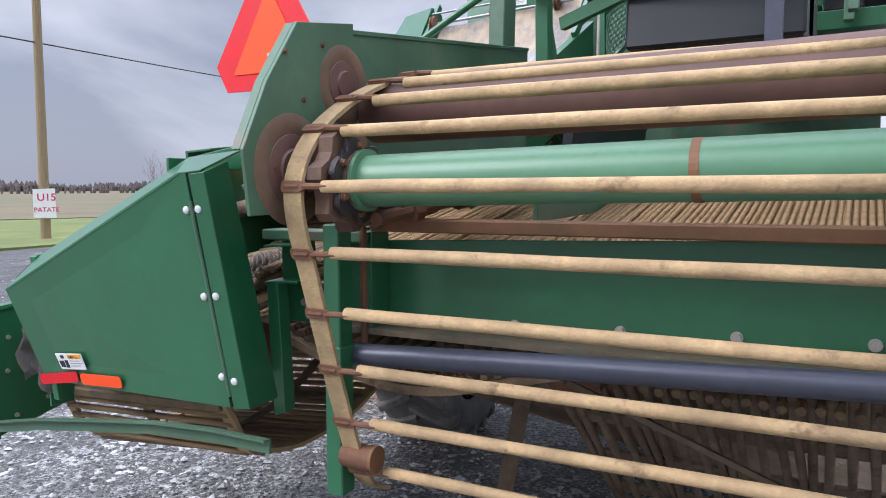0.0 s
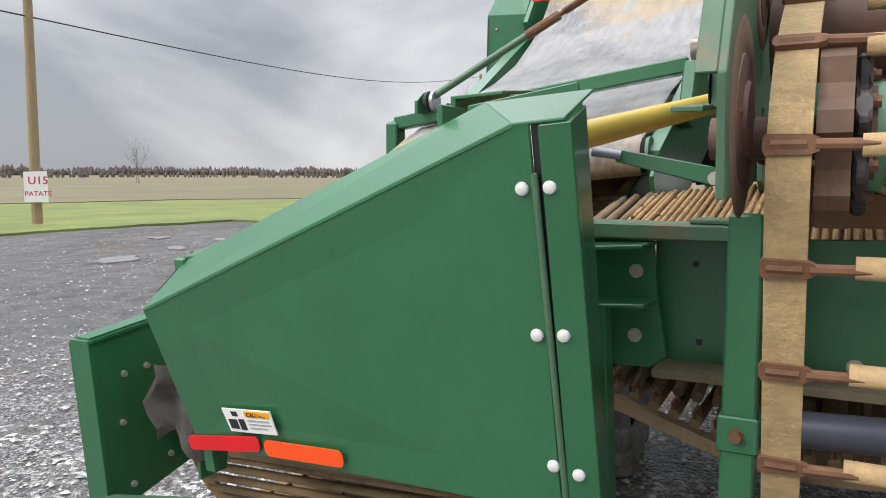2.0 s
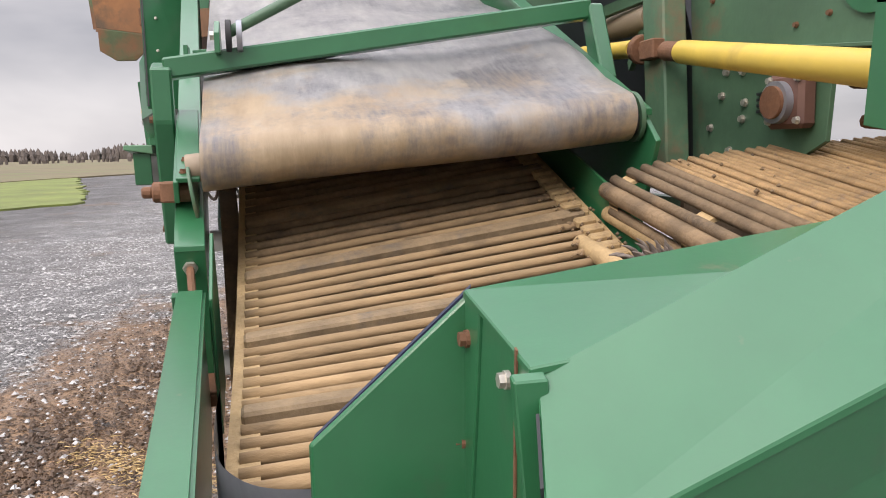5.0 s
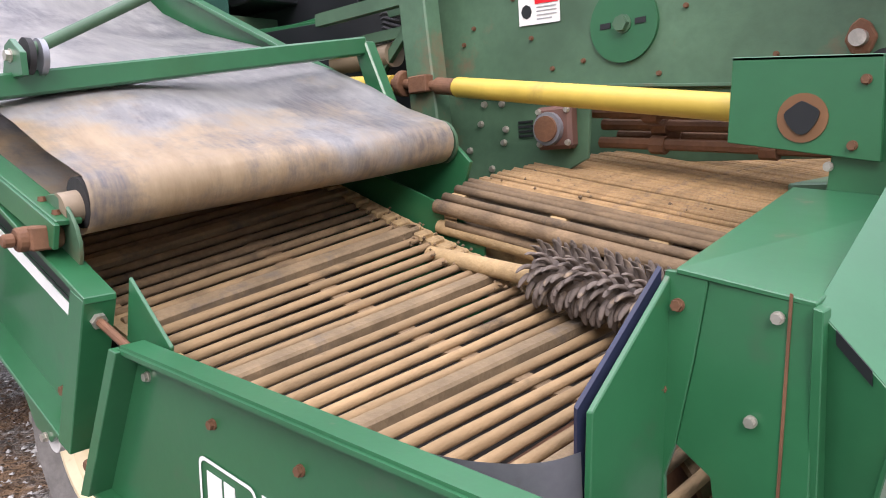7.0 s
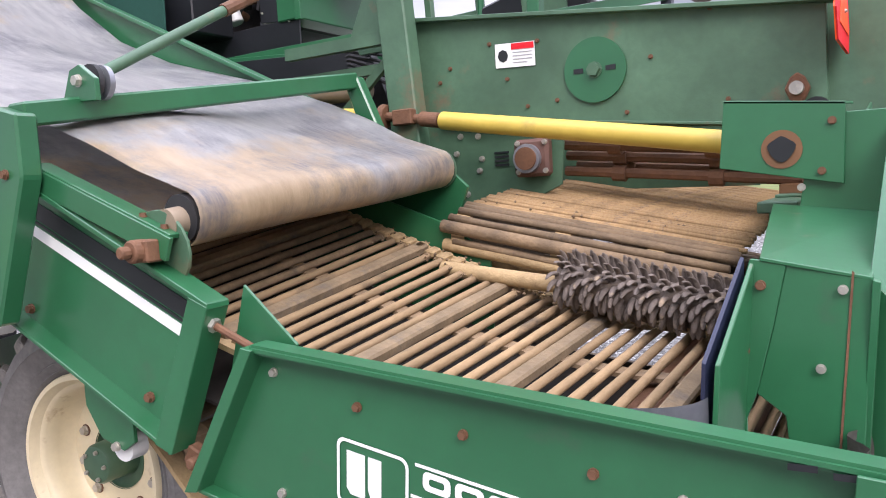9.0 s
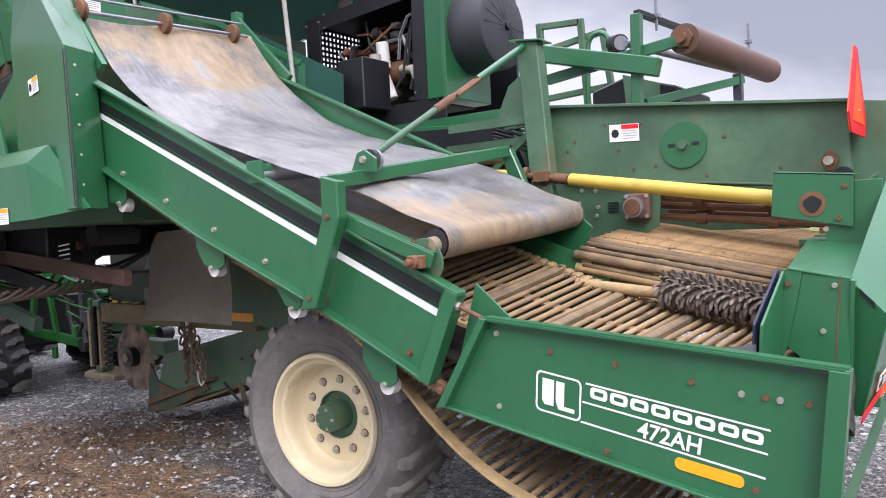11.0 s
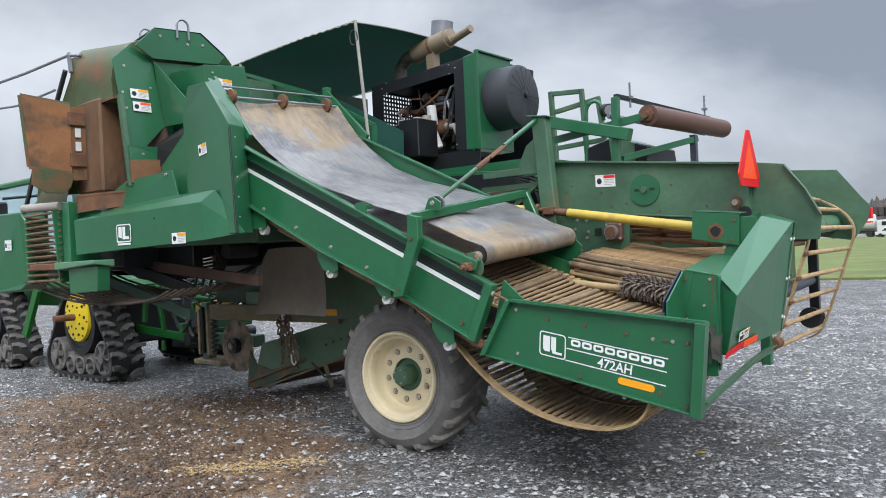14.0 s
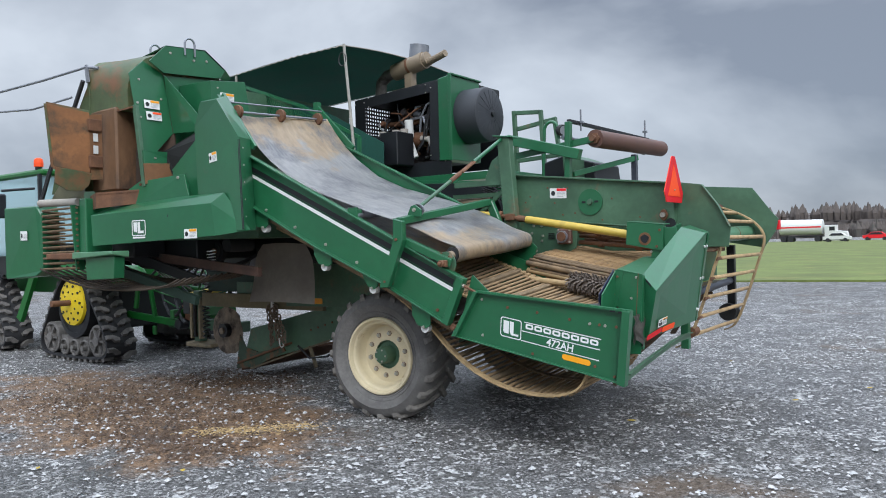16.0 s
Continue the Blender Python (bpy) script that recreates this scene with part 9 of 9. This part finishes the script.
far_wood("far_woods", (-560, -560, 0), (-520, 60, 0), 9.5, 3, "low brown woods on the far horizon", 1.3)
far_wood("far_woods", (-560, -560, 0), (40, -640, 0), 9.5, 4, "low brown woods on the far horizon", 1.3)
far_wood("hedgerow", (-230, -240, 0), (-260, 20, 0), 2.6, 13, "low brown hedge with small dark conifers across the field", 2.2)
far_wood("hedgerow", (-230, -240, 0), (20, -290, 0), 2.6, 14, "low brown hedge with small dark conifers across the field", 2.2)
far_wood("far_woods", (-150, 300, 6), (160, 290, 6), 7.5, 5, "bare autumn woods on a low hill", 1.2)
far_wood("far_woods", (-150, 285, 0), (160, 275, 0), 6.5, 6, "bare autumn woods on a low hill", 1.2)
b = BM()
slab(b, [(-300, 280, -1), (300, 270, -1), (300, 420, -1), (-300, 420, -1)], [(-300, 310, 9), (300, 300, 8), (300, 420, 12), (-300, 420, 12)])
tagged(part("hill", b, WOODS), "low wooded hill behind the road", "hill", kind="structure")


def truck(at):
    x, y = at
    t = group_of("tank_truck", (x, y, 0), "white tank truck parked along the road", "truck")
    b = BM()
    cyl(b, (x - 7.3, y, 2.75), (x, y, 2.65), 1.45, 24)
    part("tank", b, OFFWHITE, t, smooth=True)
    b = BM()
    box(b, (x - 7.2, y - 1.46, 2.6), (x - 0.1, y - 1.44, 2.85))
    part("tank_stripe", b, RED, t)
    b = BM()
    box(b, (x + 0.4, y - 1.2, 0.9), (x + 2.3, y + 1.2, 3.0))
    slab(b, [(x + 2.3, y - 1.1, 0.9), (x + 2.3, y - 1.1, 2.0), (x + 4.0, y - 1.0, 1.8), (x + 4.2, y - 1.0, 0.9)], [(x + 2.3, y + 1.1, 0.9), (x + 2.3, y + 1.1, 2.0), (x + 4.0, y + 1.0, 1.8), (x + 4.2, y + 1.0, 0.9)])
    part("cab", bevel(b, 0.08), OFFWHITE, t)
    b = BM()
    box(b, (x + 1.2, y - 1.22, 2.0), (x + 2.1, y - 1.205, 2.7))
    part("window", b, BLACK, t)
    b = BM()
    box(b, (x - 7.2, y - 0.8, 0.85), (x + 4.0, y + 0.8, 1.15))
    part("chassis", b, BLACK, t)
    for dx in (-6.6, -5.4, -0.8, 0.5, 3.3):
        wb = BM()
        cyl(wb, (x + dx, y - 1.25, 0.5), (x + dx, y + 1.25, 0.5), 0.5, 18)
        part("wheel", wb, RUBBER_DARK, t, smooth=True)
    return t


truck((-21.8, 150))


def far_car(x, y, paint, label):
    c = group_of("parked_car", (x, y, 0), label, "car", "vehicles parked by the road")
    b = BM()
    slab(b, [(x - 2.1, y - 0.9, 0.4), (x - 2.1, y - 0.9, 0.95), (x - 1.2, y - 0.9, 1.05), (x - 0.7, y - 0.85, 1.55), (x + 0.9, y - 0.85, 1.55), (x + 1.4, y - 0.9, 1.05), (x + 2.2, y - 0.9, 0.9), (x + 2.2, y - 0.9, 0.4)],
         [(x - 2.1, y + 0.9, 0.4), (x - 2.1, y + 0.9, 0.95), (x - 1.2, y + 0.9, 1.05), (x - 0.7, y + 0.85, 1.55), (x + 0.9, y + 0.85, 1.55), (x + 1.4, y + 0.9, 1.05), (x + 2.2, y + 0.9, 0.9), (x + 2.2, y + 0.9, 0.4)])
    part("body", bevel(b, 0.06), paint, c)
    b = BM()
    slab(b, [(x - 1.1, y - 0.91, 1.07), (x - 0.65, y - 0.87, 1.48), (x + 0.85, y - 0.87, 1.48), (x + 1.25, y - 0.91, 1.07)], [(x - 1.1, y - 0.90, 1.07), (x - 0.65, y - 0.86, 1.48), (x + 0.85, y - 0.86, 1.48), (x + 1.25, y - 0.90, 1.07)])
    part("window", b, BLACK, c)
    for dx in (-1.3, 1.4):
        wb = BM()
        cyl(wb, (x + dx, y - 0.92, 0.34), (x + dx, y + 0.92, 0.34), 0.34, 14)
        part("wheel", wb, RUBBER_DARK, c)


far_car(-13.5, 152, RED, "dark red pickup parked by the road")
far_car(-8.5, 151, OFFWHITE, "white car parked by the road")
far_car(-18.0, 140, OFFWHITE, "white van parked by the road")
barn2 = group_of("farm_shed", (-26, 9, 0), "pale farm shed behind the tractor", "building")
b = BM()
slab(b, [(-40, 6, 0), (-40, 6, 4), (-40, 14, 6), (-40, 22, 4), (-40, 22, 0)], [(-52, 6, 0), (-52, 6, 4), (-52, 14, 6), (-52, 22, 4), (-52, 22, 0)])
part("shed_wall", b, OFFWHITE, barn2)

# ---- puddles, soil, loose stones and leaves ----
WATER = bpy.data.materials.new("puddle_water")
WATER.use_nodes = True
wb_ = WATER.node_tree.nodes["Principled BSDF"]
wb_.inputs["Base Color"].default_value = (0.17, 0.165, 0.16, 1)
wb_.inputs["Roughness"].default_value = 0.04


def blot(name, x, y, rx, ry, z, material, label, category, rz=0.0, seed=0):
    b = BM()
    pts = []
    for k in range(40):
        a = 2 * math.pi * k / 40
        r = 1 + 0.45 * noise.noise((math.cos(a) * 1.7 + seed, math.sin(a) * 1.7, seed)) + 0.2 * noise.noise((math.cos(a) * 5, math.sin(a) * 5 + seed, 2))
        u, v = rx * r * math.cos(a), ry * r * math.sin(a)
        pts.append((x + u * math.cos(rz) - v * math.sin(rz), y + u * math.sin(rz) + v * math.cos(rz)))
    plate_z(b, pts, -0.02, z)
    return tagged(part(name, b, material), label, category, kind="structure")


for k, (x, y, rx, ry, rz) in enumerate(((-5.2, -9.7, 0.62, 0.3, 0.5), (-5.6, -8.3, 0.28, 0.12, 0.8), (-9.2, -10.9, 0.5, 0.25, 1.4), (-8.84, -12.66, 0.35, 0.2, 0.4), (-3.3, -10.9, 1.2, 0.3, 0.9), (-7.2, -10.4, 0.35, 0.15, 1.0))):
    blot("puddle", x, y, rx, ry, 0.0095, WATER, "shallow rain puddle on the gravel", "puddle", rz, k)

STONE = mat("pale_gravel_stone", (0.46, 0.455, 0.45), 0.75, var=0.35, scale=20, bump=0.2, island=True)
SOIL = mat("damp_brown_soil", (0.085, 0.05, 0.028), 0.6, var=0.4, scale=3, bump=0.5, bump_scale=30, stain=(0.035, 0.03, 0.028), stain_amt=0.3, stain_scale=2)


def scatter(name, n, seed, sizes, region, material, label, category):
    """Loose stones or clods in one mesh: squashed, turned octahedra."""
    rng = random.Random(seed)
    verts, faces = [], []
    for _ in range(n):
        x, y = region(rng)
        s = rng.uniform(*sizes) * rng.choice((0.6, 0.8, 1, 1, 1.5))
        rz = rng.random() * 6.28
        base_i = len(verts)
        for dx, dy, dz in ((1, 0, 0), (0.3, 0.9, 0.1), (-0.9, 0.3, 0), (-0.4, -0.8, 0.1), (0.6, -0.7, 0), (0.1, 0.1, 0.75), (-0.3, -0.2, 0.6)):
            jx, jy, jz = dx * rng.uniform(0.7, 1.2), dy * rng.uniform(0.5, 1.0), dz * rng.uniform(0.5, 1)
            verts.append((x + s * (jx * math.cos(rz) - jy * math.sin(rz)), y + s * (jx * math.sin(rz) + jy * math.cos(rz)), s * jz + 0.0))
        o = base_i
        for f in ((0, 1, 5), (1, 2, 6), (1, 6, 5), (2, 3, 6), (3, 4, 6), (4, 5, 6), (4, 0, 5)):
            faces.append(tuple(o + i for i in f))
    me = bpy.data.meshes.new(name)
    me.from_pydata(verts, [], faces)
    me.materials.append(material)
    return tagged(new(name, me), label, category, kind="stuff")


def yard(rng):
    while True:
        x, y = rng.uniform(-12, 9), rng.uniform(-15, 14)
        d = math.hypot(x - 2, y + 2)
        if rng.random() < 1.3 / (0.6 + 0.16 * d) * (1 if y > -5 else 0.3):
            return x, y


scatter("gravel_stones", 42000, 5, (0.006, 0.021), yard, STONE, "scattered pale gravel stones on the yard", "gravel")
scatter("gravel_stones", 500, 6, (0.016, 0.03), yard, STONE, "larger loose stones on the gravel", "gravel")


def soil_region(rng):
    c = rng.choice(((-2.4, -0.9, 2.0, 0.7), (-2.2, -1.1, 1.6, 0.6), (-0.9, -1.5, 0.7, 0.3), (-2.8, 0.6, 0.8, 0.5)))
    return c[0] + rng.gauss(0, c[2] * 0.6), c[1] + rng.gauss(0, c[3] * 0.6)


scatter("soil_crumbs", 4500, 7, (0.006, 0.022), soil_region, SOIL, "brown soil crumbs dropped on the gravel", "soil")
rng_m = random.Random(12)
verts, faces = [], []
for k in range(260):
    if k < 200:
        x, y = rng_m.uniform(0.95, 1.95), rng_m.gauss(0.51, 0.035)
        z = float(np.interp(x, [0.95, 1.2, 1.5, 1.95], [1.205, 1.13, 1.062, 1.018])) + lean(x, 1.1) * (y - Y0)
    else:
        x, y = rng_m.uniform(1.22, 1.9), rng_m.uniform(0.75, 1.4)
        z = 1.418 - CF * (x - 1.2) + 0.07 * min(y - 0.75, 0.4)
    s = rng_m.uniform(0.004, 0.009)
    o = len(verts)
    for dx, dy, dz in ((1, 0, 0), (0.2, 0.9, 0), (-0.9, 0.2, 0), (-0.2, -0.8, 0), (0.1, 0.1, 0.8), (0, 0, -0.9)):
        verts.append((x + s * dx * rng_m.uniform(0.7, 1.3), y + s * dy * rng_m.uniform(0.7, 1.3), z + s * dz))
    for f in ((0, 1, 4), (1, 2, 4), (2, 3, 4), (3, 0, 4), (1, 0, 5), (2, 1, 5), (3, 2, 5), (0, 3, 5)):
        faces.append(tuple(o + i for i in f))
me = bpy.data.meshes.new("mud_crumbs")
me.from_pydata(verts, [], faces)
me.materials.append(BAR_DARK)
tagged(new("mud_crumbs", me), "dark mud crumbs caught on the bar chains", "mud", kind="stuff")
STRAW = mat("pale_straw", (0.5, 0.36, 0.17), 0.8, var=0.3, scale=20, island=True)
rng_s = random.Random(17)
verts, faces = [], []
for _ in range(700):
    f = rng_s.random()
    x, y = -0.95 + 0.65 * f + rng_s.gauss(0, 0.1), -1.25 + 0.7 * f + rng_s.gauss(0, 0.07)
    a, ln_, w_ = rng_s.random() * 6.28, rng_s.uniform(0.015, 0.05), rng_s.uniform(0.0015, 0.004)
    dx, dy, z = math.cos(a), math.sin(a), rng_s.uniform(0.004, 0.014)
    o = len(verts)
    verts += [(x - dy * w_, y + dx * w_, z), (x + dy * w_, y - dx * w_, z), (x + dx * ln_, y + dy * ln_, z * 0.6), (x + dx * ln_ * 0.5, y + dy * ln_ * 0.5, z + w_)]
    faces += [(o, o + 1, o + 3), (o + 1, o + 2, o + 3), (o + 2, o, o + 3)]
me = bpy.data.meshes.new("straw_litter")
me.from_pydata(verts, [], faces)
me.materials.append(STRAW)
tagged(new("straw_litter", me), "pale straw and chaff scattered on the gravel", "straw", kind="stuff")
LEAF = mat("fallen_yellow_leaf", (0.5, 0.36, 0.06), 0.7, var=0.3, scale=30)
rngl = random.Random(9)
for x, y in ((-0.12, -1.96), (-1.08, -2.47), (1.8, 4.36), (1.94, 0.91), (2.92, 2.38), (0.7, -2.3), (2.3, -1.9), (3.4, 3.3)):
    b = BM()
    s, a = rngl.uniform(0.02, 0.035), rngl.random() * 6.28
    pts = [(x + s * r * math.cos(a + f), y + s * r * math.sin(a + f)) for f, r in ((0, 1.3), (0.8, 0.7), (1.7, 0.6), (2.7, 0.75), (3.14, 1.0), (3.6, 0.75), (4.6, 0.6), (5.5, 0.7))]
    plate_z(b, pts, 0.008, 0.012)
    tagged(part("fallen_leaf", b, LEAF), "yellow fallen leaf on the gravel", "leaf", "fallen leaves")
